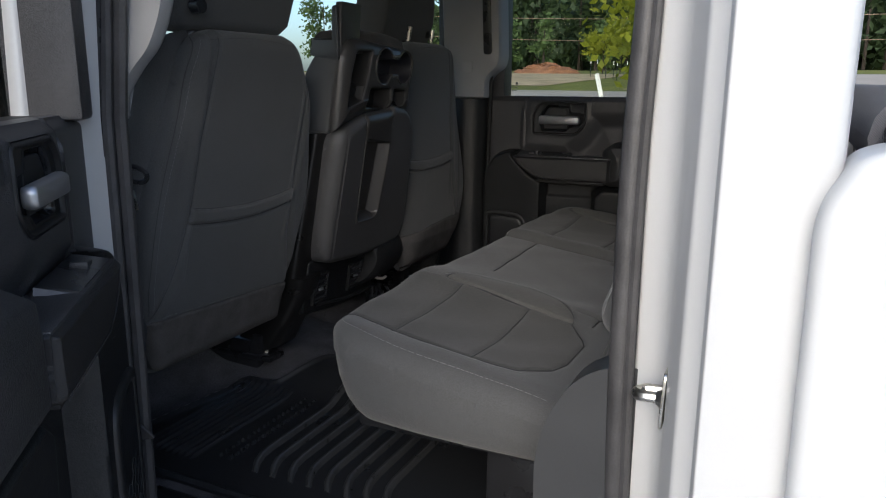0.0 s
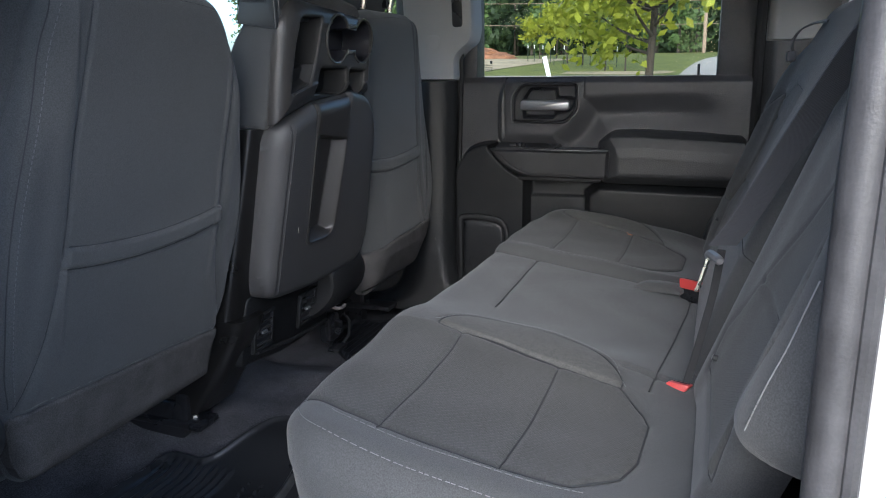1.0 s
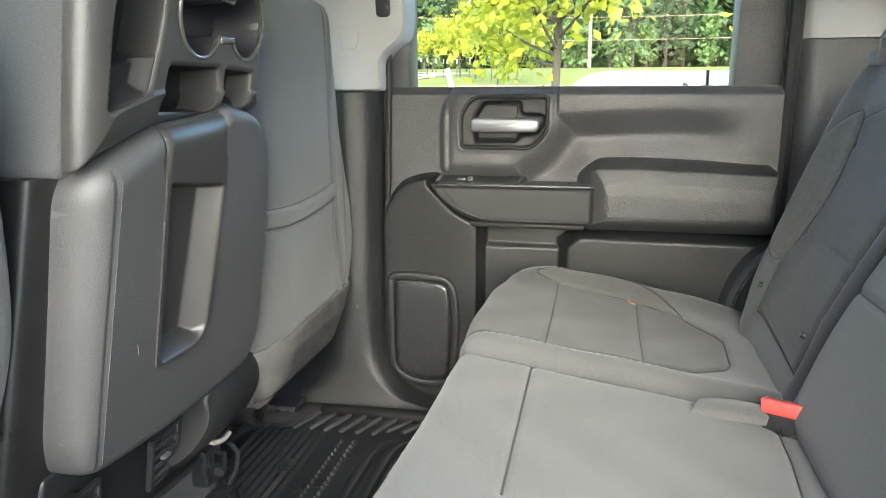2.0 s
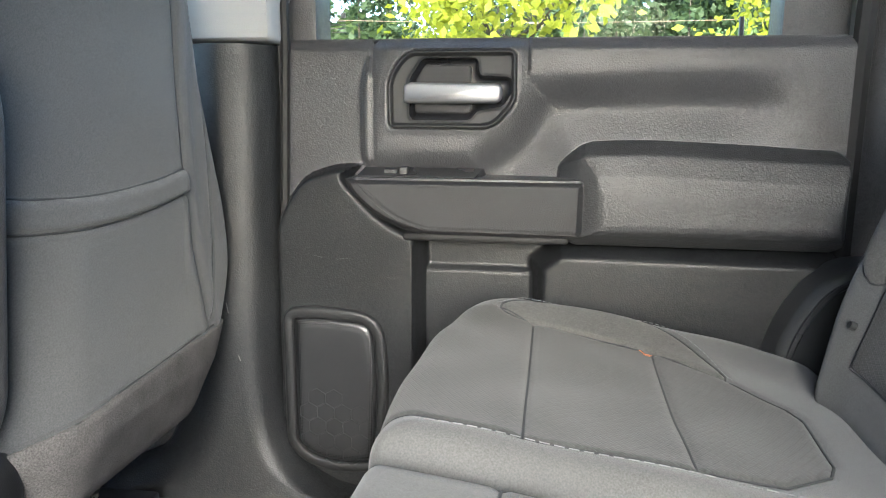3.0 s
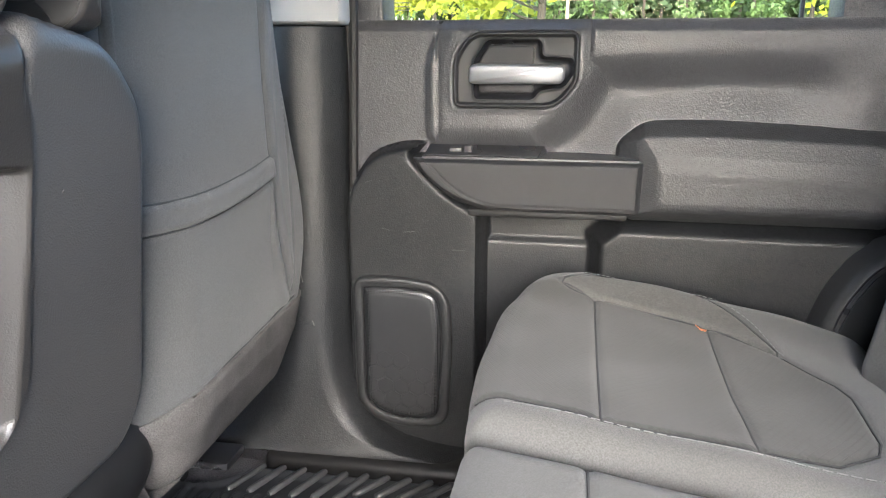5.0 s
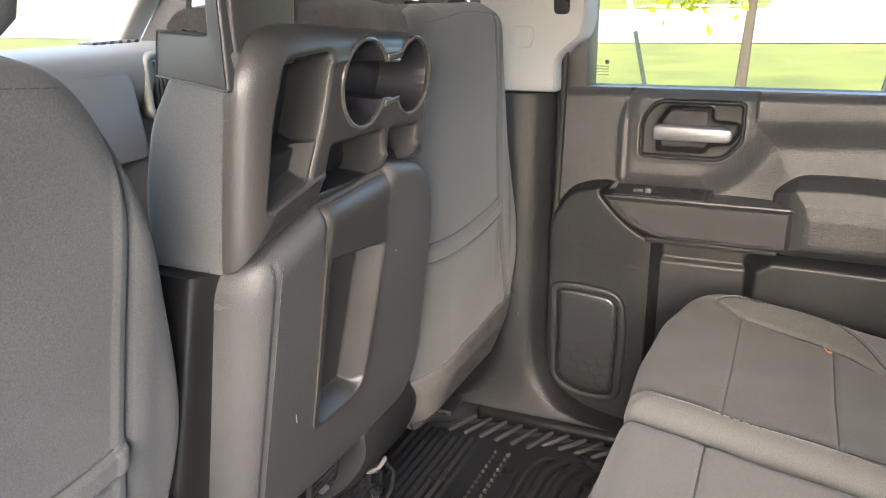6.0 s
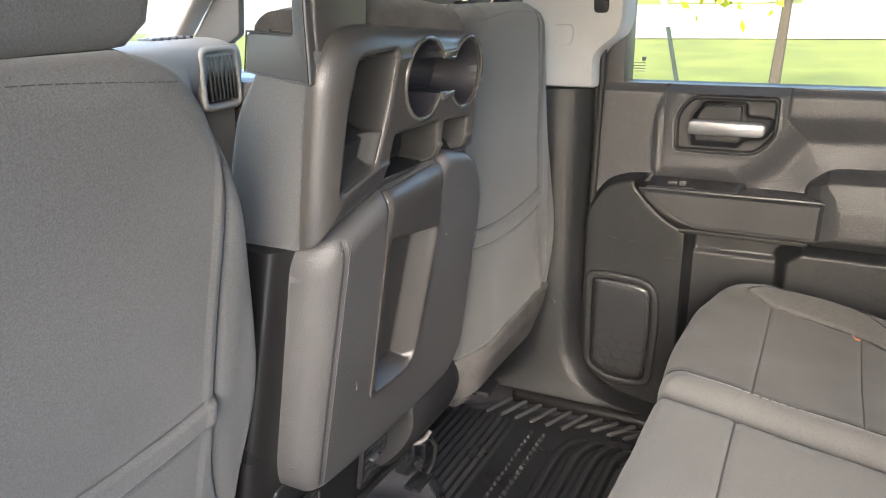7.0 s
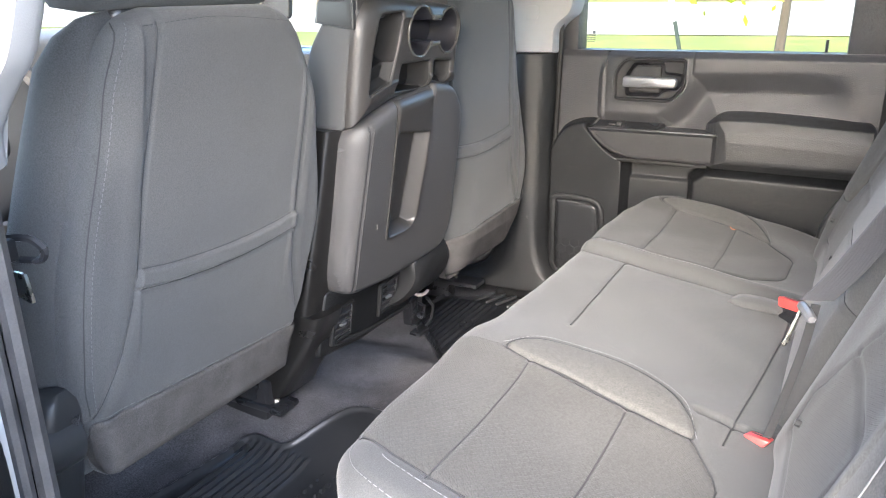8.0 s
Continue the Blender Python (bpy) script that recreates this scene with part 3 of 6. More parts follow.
def build_door(T, name, label):
    def flat(u, v, h):
        return T(u, 0.805 - h, v)
    door = thing(name, T(-0.79, 0.86, 0.8), label, "truck door", kind="structure")
    whole = lambda U, V: d_rect(U, V, -0.80, 0.79, -0.012, 1.478, 0.012)
    low = lambda U, V: np.minimum(d_poly(U, V, SPEAKER), V - 1.2135)
    part("trim_panel", relief((-0.80, 1.19, -0.012, 1.478), 0.0035, lambda U, V: np.maximum(whole(U, V), -low(U, V)), door_height, flat, 0.02), PLASTIC, door, "black grained moulded door trim", 60)
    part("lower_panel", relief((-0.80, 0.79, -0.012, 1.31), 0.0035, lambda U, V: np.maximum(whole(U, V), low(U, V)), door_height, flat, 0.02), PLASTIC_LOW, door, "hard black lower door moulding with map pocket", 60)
    # sill, window frame and glass
    part("window_sill", moved(rbox(-0.785, 0.80, 1.462, -0.02, 0.868, 1.4775, 0.006, 3), T), WELL, door, "satin black window sill strip")
    part("window_frame", joined(moved(rbox(-0.80, 0.80 if name == "door_1" else 0.768, 1.47, -0.738 if name == "door_1" else -0.735, 0.875, 1.93, 0.008), T), moved(rbox(-0.10, 0.805, 1.47, -0.012, 0.875, 1.93, 0.008), T), moved(rbox(-0.80, 0.80, 1.885, -0.012, 0.875, 1.94, 0.008), T)), PLASTIC, door, "black window frame")
    g = part("window_pane", moved(rbox(-0.765, 0.862, 1.46, -0.09, 0.866, 1.90, 0), T), GLASS if name == "door_1" else TINT, door, "door window glass", 0)
    g.visible_shadow = False
    part("lock_pin", moved(joined(tube([(-0.144, 0.835, 1.475), (-0.144, 0.835, 1.507)], 0.0035, 8), tube([(-0.144, 0.835, 1.476), (-0.144, 0.835, 1.479)], 0.008, 10)), T), PLASTIC_DARK, door, "black lock pin")
    part("outer_skin", moved(rbox(-0.80, 0.875, 0.60, -0.012, 0.97, 1.455, 0.03, 3), T), PAINT, door, "white painted door skin")
    part("inner_shell", moved(rbox(-0.79, 0.822, 0.66, -0.02, 0.88, 1.455, 0.01), T), PLASTIC_DARK, door)
    # rear armrest pad
    pad = round_poly([(-0.388, 1.215), (-0.388, 1.305), (-0.352, 1.337), (-0.27, 1.340), (-0.028, 1.330), (-0.014, 1.315), (-0.014, 1.205), (-0.03, 1.193), (-0.36, 1.193)], [0.01, 0.012, 0.02, 0.05, 0.012, 0.01, 0.01, 0.01, 0.012], 4)

    def pad_rise(U, V):
        """A chamfered bolster: sloped crown, long face, undercut foot and a wide front bevel."""
        top, foot = np.interp(U, [-0.388, -0.352, -0.27, -0.014], [1.306, 1.337, 1.340, 1.329]) - V, V - 1.193
        front, rear = U + 0.388, -0.014 - U
        crown = np.interp(top, [0, 0.003, 0.016, 0.019, 0.045, 0.07], [0.020, 0.034, 0.0600, 0.0628, 0.0705, 0.0735])
        under = np.interp(foot, [0, 0.002, 0.020, 0.026, 0.034], [0.030, 0.044, 0.0675, 0.0720, 0.0735])
        nose = np.interp(front, [0, 0.004, 0.026, 0.030, 0.054, 0.062], [0.024, 0.036, 0.0585, 0.0610, 0.0715, 0.0735])
        tail = np.interp(rear, [0, 0.004, 0.010], [0.040, 0.066, 0.0735])
        return np.minimum(np.minimum(crown, under), np.minimum(nose, tail))
    part("armrest_pad", relief((-0.395, 1.185, -0.008, 1.345), 0.0022, lambda U, V: d_poly(U, V, pad), pad_rise, flat, 0.02), PLASTIC_SOFT, door, "padded black armrest bolster", 70)
    # pull strip with its ledge
    strip = round_poly([(-0.682, 1.284), (-0.672, 1.262), (-0.64, 1.233), (-0.595, 1.212), (-0.555, 1.208), (-0.362, 1.207), (-0.353, 1.214), (-0.352, 1.282), (-0.356, 1.285)], [0.003, 0.02, 0.03, 0.03, 0.02, 0.004, 0.004, 0.003, 0.003], 4)
    face = round_poly([(-0.660, 1.2805), (-0.632, 1.250), (-0.602, 1.229), (-0.566, 1.217), (-0.359, 1.2155), (-0.357, 1.2810)], [0.003, 0.02, 0.03, 0.03, 0.003, 0.003], 4)

    def strip_height(U, V):
        d, f = d_poly(U, V, strip), d_poly(U, V, face)
        return 0.080 - 0.008 * step(-0.008, 0.0, d) - 0.0012 * np.exp(-(f / 0.0013) ** 2) * (V < 1.276)
    arm = part("armrest_strip", relief((-0.69, 1.20, -0.345, 1.292), 0.0016, lambda U, V: d_poly(U, V, strip), strip_height, flat, 0.01), ARM_SKIN, door, "slim black armrest with stitched edge", 60)
    part("edge_line", tube([flat(u, v, 0.0806) for u, v in ((-0.664, 1.279), (-0.635, 1.2475), (-0.604, 1.2265), (-0.567, 1.2145), (-0.36, 1.213))], 0.0007, 5), CONSOLE, arm)
    part("ledge", moved(rbox(-0.668, 0.732, 1.276, -0.356, 0.80, 1.2868, 0.003), T), PLASTIC, arm)
    # A solid dark box, added as the shade beneath the armrest strip.
    part("hollow", moved(rbox(-0.60, 0.735, 1.198, -0.37, 0.79, 1.209, 0.004), T), WELL, door)
    sw = part("switch_plate", moved(loft([[(-0.665, 0.738, 1.284), (-0.50, 0.738, 1.284), (-0.488, 0.785, 1.288), (-0.665, 0.785, 1.288)], [(-0.665, 0.738, 1.288), (-0.50, 0.738, 1.288), (-0.492, 0.785, 1.297), (-0.665, 0.785, 1.297)]]), T), PLASTIC_DARK, door, "black window switch plate")
    part("window_switch", moved(joined(rbox(-0.630, 0.752, 1.289, -0.612, 0.772, 1.2965, 0.002), rbox(-0.608, 0.750, 1.289, -0.596, 0.772, 1.300, 0.002)), T), PLASTIC, sw, "window switch rocker")
    # handle bezel: dished plate, cup and chrome lever
    bez = BEZEL
    hz = part("handle_bezel", relief((-0.64, 1.345, -0.44, 1.468), 0.0014, lambda U, V: np.maximum(d_poly(U, V, bez) - 0.001, -d_poly(U, V, CUPHOLE)), lambda U, V: np.interp(-d_poly(U, V, bez), [-0.001, 0.001, 0.003, 0.0045, 0.0065, 0.02], [0.0265, 0.0300, 0.0300, 0.0280, 0.0235, 0.0225]) + 0.0018 * np.exp(-((d_poly(U, V, CUPHOLE) - 0.001) / 0.0015) ** 2), flat, -0.002), SATIN, door, "dished black door handle bezel", 50)
    part("handle_cup", relief((-0.61, 1.355, -0.445, 1.46), 0.0014, lambda U, V: d_poly(U, V, CUPHOLE) - 0.0005, lambda U, V: np.interp(-d_poly(U, V, CUPHOLE), [0, 0.003, 0.006, 0.01], [0.021, 0.010, 0.006, 0.005]), flat, -0.001), PLASTIC_DARK, hz, "glossy black handle recess", 50)
    inner = round_poly([(-0.592, 1.374), (-0.592, 1.418), (-0.577, 1.441), (-0.512, 1.441), (-0.512, 1.374)], 0.006, 3)
    part("cup_face", slab(inner, [(0, 0.004), (0, 0.017), (0.002, 0.0185), (0.0035, 0.0185)], flat, False), ARM_SKIN, hz)
    lever = round_poly([(-0.604, 1.389), (-0.604, 1.412), (-0.596, 1.4165), (-0.472, 1.4150), (-0.466, 1.409), (-0.467, 1.394), (-0.473, 1.388), (-0.596, 1.3875)], 0.004, 3)
    part("handle_lever", slab(lever, [(0.002, 0.026), (0, 0.030), (0, 0.036), (0.001, 0.040), (0.0025, 0.0425), (0.0038, 0.0435)], flat), CHROME, hz, "satin chrome door lever")
    # speaker
    fr = round_poly([(-0.782, 0.875), (-0.783, 1.088), (-0.735, 1.094), (-0.632, 1.086), (-0.624, 0.99), (-0.632, 0.842), (-0.70, 0.834), (-0.752, 0.845)], [0.05, 0.045, 0.05, 0.045, 0.1, 0.040, 0.04, 0.04], 6)
    sp = part("speaker_frame", loft([[flat(u, v, h) for u, v in inset(fr, d)] for d, h in ((-0.0015, 0.040), (-0.001, 0.0600), (0.0005, 0.0628), (0.003, 0.0642), (0.006, 0.0646), (0.0125, 0.0646), (0.0145, 0.0634), (0.0160, 0.0605), (0.0165, 0.055))], False), SATIN, door, "black speaker surround", 50)
    part("speaker_grille", relief((-0.79, 0.826, -0.616, 1.10), 0.002, lambda U, V: d_poly(U, V, fr) + 0.0155, lambda U, V: np.interp(-d_poly(U, V, fr), [0.0150, 0.018, 0.022, 0.030], [0.056, 0.0605, 0.0628, 0.0636]), flat, -0.05), GRILLE, sp, "perforated black speaker grille", 70)
    # raised hexagons
    hexes, gr = [], inset(fr, 0.0165)
    for r in range(5):
        for k in range(7):
            cx, cz = -0.760 + k * 0.0262 + (r % 2) * 0.0131, 0.862 + r * 0.0228
            if d_poly(np.array([cx]), np.array([cz]), gr)[0] > -0.007 or (r == 4 and k not in (1, 2)):
                continue
            ring = [(cx + 0.0145 * math.sin(math.pi / 3 * q), cz + 0.0145 * math.cos(math.pi / 3 * q)) for q in range(7)]
            hexes.append(tube([flat(u, v, 0.0637) for u, v in ring], 0.0008, 4, False))
    part("hexagon_pattern", joined(*hexes), CAP_GREY, sp)
    part("front_seam", tube([flat(-0.667, 1.303, 0.0175), flat(-0.667, 1.43, 0.018), flat(-0.645, 1.466, 0.014)], 0.0012, 5), PLASTIC_DARK, door)
    for u, v, du, dv in ((-0.735, 1.17, 0.012, -0.003), (-0.70, 1.165, 0.016, 0.002), (-0.625, 1.14, 0.02, 0.001), (-0.76, 1.24, 0.01, 0.004)):
        part("scuff", tube([flat(u, v, 0.0575), flat(u + du, v + dv, 0.0575)], 0.0005, 4), PLASTIC_SOFT, door)
    return door


build_door(keep_place, "door_1", "closed rear passenger door with black trim and chrome lever")
build_door(open_place, "door_2", "open rear driver door with black trim and chrome lever")

# printed mark in the corner of the passenger glass
part("glass_mark", joined(rbox(-0.720, 0.8605, 1.515, -0.712, 0.8612, 1.523, 0), *[rbox(-0.743 + k * 0.003, 0.8605, 1.510 - k * 0.0055, -0.712, 0.8612, 1.5115 - k * 0.0055, 0) for k in range(4)]), PRINT, bpy.data.objects["door_1"], "small dark etched glass mark")

# ---- driver side opening ----
LB = thing("pillar_trim", (-0.83, -0.75, FLOOR), "grey upper and black lower pillar trim by the open door", "pillar trim", kind="structure")
part("lower_trim", loft([[(u - 0.02 * k ** 3, -0.779 + 0.30 * max(0.0, 0.799 - v + 0.012 * k ** 2), FLOOR + (1.455 - FLOOR) * (1 - k)) for u, v in o] for k in (0, 0.2, 0.4, 0.6, 0.75, 0.85, 0.93, 1.0)]), PLASTIC, LB, "black grained lower pillar cover")
UPPER_L = round_poly([(-0.826, 1.463), (-0.806, 1.463), (-0.803, 1.50), (-0.768, 1.543), (-0.735, 1.572), (-0.713, 1.62), (-0.705, 1.66), (-0.690, 1.95), (-0.79, 1.95), (-0.803, 1.66)], [0.003, 0.005, 0.02, 0.03, 0.03, 0.03, 0.03, 0.01, 0.01, 0.05], 5)
part("upper_trim", slab(UPPER_L, [(0, -0.02), (0, 0.0), (0.002, 0.006), (0.006, 0.012), (0.010, 0.014)], lambda u, v, h: (u, -0.745 + h + 0.10 * max(0, v - 1.50), v)), GREY_TRIM, LB, "light grey upper pillar cover with moulded grab handle")
part("door_seal", tube([(-0.795, -0.778, FLOOR), (-0.790, -0.776, 1.2), (-0.785, -0.776, 1.47), (-0.762, -0.750, 1.9)], 0.011, 8), SEAL, LB, "black rubber door seal")
part("door_seal", tube([(-0.802, -0.797, FLOOR), (-0.797, -0.795, 1.2), (-0.792, -0.795, 1.47), (-0.769, -0.768, 1.9)], 0.009, 8), SEAL, LB, "black rubber door seal")
part("seal_flange", loft([[(x - 0.10, y + 0.012, z), (x, y + 0.012, z), (x, y - 0.012, z), (x - 0.10, y - 0.012, z)] for x, y, z in ((-0.803, -0.795, FLOOR), (-0.798, -0.793, 1.2), (-0.793, -0.793, 1.47), (-0.770, -0.766, 1.9))]), PLASTIC_DARK, LB)
clip = part("belt_clip", joined(rbox(-0.862, -0.760, 1.362, -0.822, -0.734, 1.388, 0.004), tube(smooth_line([(-0.835, -0.738, 1.386), (-0.815, -0.726, 1.386), (-0.800, -0.720, 1.374), (-0.806, -0.722, 1.362), (-0.825, -0.732, 1.362)], 4), 0.0045, 6)), PLASTIC_DARK, LB, "black belt guide clip")
part("clip_tab", slab(round_poly([(-0.836, 1.322), (-0.838, 1.350), (-0.812, 1.350), (-0.806, 1.316)], 0.004, 2), edge(0.004, 0.001), lambda u, v, h: (u, -0.740 + h, v)), STEEL, clip, "bright steel tab")
structure("pillar_body_middle", moved(rbox(-0.96, -0.955, 0.60, -0.800, -0.807, 1.95, 0.010, 3), lambda x, y, z: (x + 0.02 * max(0, z - 1.45), y + 0.06 * max(0, z - 1.45), z)), PAINT, "white painted middle body post beside the open door")
BT = thing("wiring_boot", (-0.80, -0.81, 0.9), "ribbed dark rubber wiring boot at the open door", "wiring boot")
part("bellows", tube([(-0.803 - 0.0004 * k, -0.803 - 0.0006 * k, 0.982 - 0.0042 * k) for k in range(46)], [(0.010 + 0.008 * min(1, k / 8)) * (1.0 if k % 2 else 0.80) for k in range(46)], 12), SEAL, BT, "corrugated rubber sleeve")
part("tab", slab(round_poly([(-0.80, 0.93), (-0.80, 0.97), (-0.755, 0.945)], 0.004, 2), edge(0.004, 0.001), lambda u, v, h: (u, -0.79 - h, v)), SEAL, BT)
# rocker panel and scuff plate
structure("sill_driver", rbox(-0.93, -0.95, 0.55, 0.07, -0.84, 0.745, 0.03, 3), PAINT, "white painted rocker panel under the open door")
structure("scuff_plate_driver", joined(rbox(-0.93, -0.865, 0.72, 0.0, -0.70, 0.792, 0.018, 3), *[rbox(-0.75, -0.83 + k * 0.018, 0.79, -0.15, -0.823 + k * 0.018, 0.795, 0.002) for k in range(4)]), PLASTIC_DARK, "black plastic scuff plate along the door opening")
structure("scuff_plate_passenger", rbox(-0.93, 0.68, 0.72, 0.0, 0.80, 0.80, 0.018, 3), COLUMN, "black plastic scuff plate by the closed door")

# rear post of the opening: stepped white jamb, seal and striker
jamb = round_poly([(0.045, -0.70), (0.010, -0.762), (0.050, -0.778), (0.068, -0.840), (0.080, -0.902), (0.1000, -0.914), (0.1008, -0.938), (0.105, -0.9535), (0.172, -0.960), (0.196, -0.948), (0.200, -0.90), (0.200, -0.70)], [0.005, 0.008, 0.030, 0.05, 0.006, 0.0015, 0.002, 0.0025, 0.05, 0.010, 0.01, 0.005], 6)
rings = []
for k in range(15):
    z = 0.60 + 1.36 * k / 14
    bow = 0.030 * max(0, (z - 1.40) / 0.5) ** 2
    rings.append([(u - 0.008 * (1 - 1 / (1 + math.exp(-(z - 1.40) / 0.05))) * math.exp(-((v + 0.855) / 0.035) ** 2), v + bow, z) for u, v in jamb])
structure("pillar_body_rear", loft(rings), PAINT, "white painted rear door post with stepped jamb", 30)
structure("door_seal_rear", joined(tube(smooth_line([(0.010, -0.745, 0.80), (0.002, -0.755, 0.92), (-0.002, -0.762, 1.10), (-0.004, -0.762, 1.25), (-0.003, -0.760, 1.45), (0.002, -0.755, 1.62), (0.002, -0.735, 1.9)], 6), 0.0145, 12), tube(smooth_line([(0.022, -0.755, 0.80), (0.014, -0.765, 0.92), (0.010, -0.772, 1.10), (0.008, -0.772, 1.25), (0.009, -0.770, 1.45), (0.014, -0.765, 1.62), (0.014, -0.745, 1.9)], 6), 0.006, 8)), SEAL, "black rubber seal round the rear door post")
ST = thing("door_striker", (0.055, -0.806, 1.17), "shiny zinc door striker loop on the white post", "door striker")
part("plate", slab(round_poly([(-0.830, 1.148), (-0.800, 1.148), (-0.800, 1.216), (-0.830, 1.216)], 0.010, 3), edge(0.0035, 0.001), lambda u, v, h: (0.0575 - h + 0.04 * (v - 1.18), u, v)), STEEL, ST)
part("loop", tube(smooth_line([(0.055, -0.826, 1.186), (0.036, -0.825, 1.185), (0.029, -0.821, 1.184), (0.0265, -0.815, 1.184), (0.029, -0.809, 1.184), (0.036, -0.805, 1.185), (0.055, -0.804, 1.186)], 5), 0.0068, 8), STEEL, ST, "bent steel striker loop")
part("loop_collar", tube([(0.0555, -0.8265, 1.186), (0.049, -0.8265, 1.186)], [0.011, 0.0075], 12), STEEL, ST)
structure("roof_rail_driver", rbox(-1.5, -0.88, 1.885, 0.25, -0.78, 1.99, 0.03, 3), PAINT, "white painted roof rail over the door opening")
structure("roof_rail_passenger", rbox(-1.5, 0.78, 1.885, 0.25, 0.88, 1.99, 0.03, 3), PAINT, "white painted roof rail on the passenger side")

# ---- load bed ----
BED = thing("truck_bed", (0.3, -0.95, 0.7), "white painted pickup load bed behind the cab", "truck bed")
side_o = round_poly([(0.190, 0.62), (0.180, 1.25), (0.179, 1.415), (0.184, 1.437), (0.204, 1.470), (0.225, 1.478), (2.2, 1.49), (2.2, 0.62)], [0.02, 0.1, 0.03, 0.02, 0.02, 0.03, 0.02, 0.02], 6)
part("bed_side", slab(side_o, edge(0.085, 0.012), lambda u, v, h: (u, -0.900 - h, v)), PAINT, BED, "white pressed bed side panel")
part("bed_side", slab(side_o, edge(0.085, 0.02), lambda u, v, h: (u, 0.900 + h, v)), PAINT, BED, "white pressed bed side panel")
part("bed_front_wall", rbox(0.33, -0.93, 0.75, 0.36, 0.93, 1.42, 0.01), PLASTIC_DARK, BED, "dark lined bed front wall")
part("bed_rail_cap", rbox(0.30, -0.975, 1.487, 2.2, -0.885, 1.502, 0.006), PLASTIC, BED, "black bed rail cap")
part("bed_floor", rbox(0.33, -0.90, 0.76, 2.19, 0.90, 0.80, 0.01), PLASTIC_DARK, BED, "dark lined bed floor")
part("tailgate", rbox(2.15, -0.95, 0.76, 2.21, 0.95, 1.45, 0.02), PAINT, BED, "white painted tailgate")
for side in (-1, 1):
    structure("wall_fender", rbox(-3.6, side * 0.945 - 0.02, 0.86, -2.40, side * 0.945 + 0.02, 1.30, 0.02), PAINT, "white painted front wing")
    for x in (-2.95, 1.20):
        W = thing("wheel", (x, side * 0.80, 0.0), "black tyred steel wheel under the white pickup", "wheel", "pickup wheels")
        spin = lambda a, r, y, x=x: (x + r * math.cos(a), side * y, 0.40 + r * math.sin(a))
        part("tyre", loft([[spin(2 * math.pi * k / 32, r, y) for k in range(32)] for y, r in ((0.66, 0.25), (0.66, 0.37), (0.69, 0.40), (0.87, 0.40), (0.90, 0.37), (0.895, 0.25))]), RUBBER, W, "black rubber tyre")
        part("rim", loft([[spin(2 * math.pi * k / 32, r, y) for k in range(32)] for y, r in ((0.67, 0.24), (0.89, 0.24), (0.90, 0.22), (0.87, 0.20), (0.875, 0.08), (0.90, 0.07))]), STEEL, W, "steel wheel rim")
ROLL = thing("tonneau_roll", (0.40, 0.0, 1.53), "dark grey rolled soft tonneau cover on the load bed", "tonneau cover")
part("rolled_cover", tube([(0.262, -0.86, 1.478), (0.262, 0.86, 1.478)], 0.045, 16), BLACK_STRAP, ROLL, "grey woven rolled cover")
part("end_cap", tube([(0.262, -0.885, 1.478), (0.262, -0.855, 1.478)], 0.034, 12), PLASTIC_DARK, ROLL)


# ---- front seats ----
EDGE = [(0.945, -0.590, -0.205), (0.962, -0.604, -0.198), (1.00, -0.615, -0.196), (1.07, -0.640, -0.188), (1.145, -0.655, -0.172), (1.23, -0.656, -0.160), (1.30, -0.652, -0.165), (1.40, -0.634, -0.188), (1.47, -0.620, -0.208), (1.55, -0.604, -0.250), (1.585, -0.590, -0.275), (1.605, -0.570, -0.300), (1.616, -0.535, -0.335)]


SIDE_SEAM = smooth_line([(-0.580, 1.600), (-0.600, 1.54), (-0.612, 1.46), (-0.637, 1.30), (-0.640, 1.145), (-0.632, 1.085)], 8)


def d_open(U, V, pts):
    """Distance to an open line."""
    best = np.full(U.shape, 1e9)
    for (ax, ay), (bx, by) in zip(pts, pts[1:]):
        ex, ey = bx - ax, by - ay
        t = np.clip(((U - ax) * ex + (V - ay) * ey) / (ex * ex + ey * ey + 1e-12), 0, 1)
        best = np.minimum(best, np.hypot(U - ax - ex * t, V - ay - ey * t))
    return best


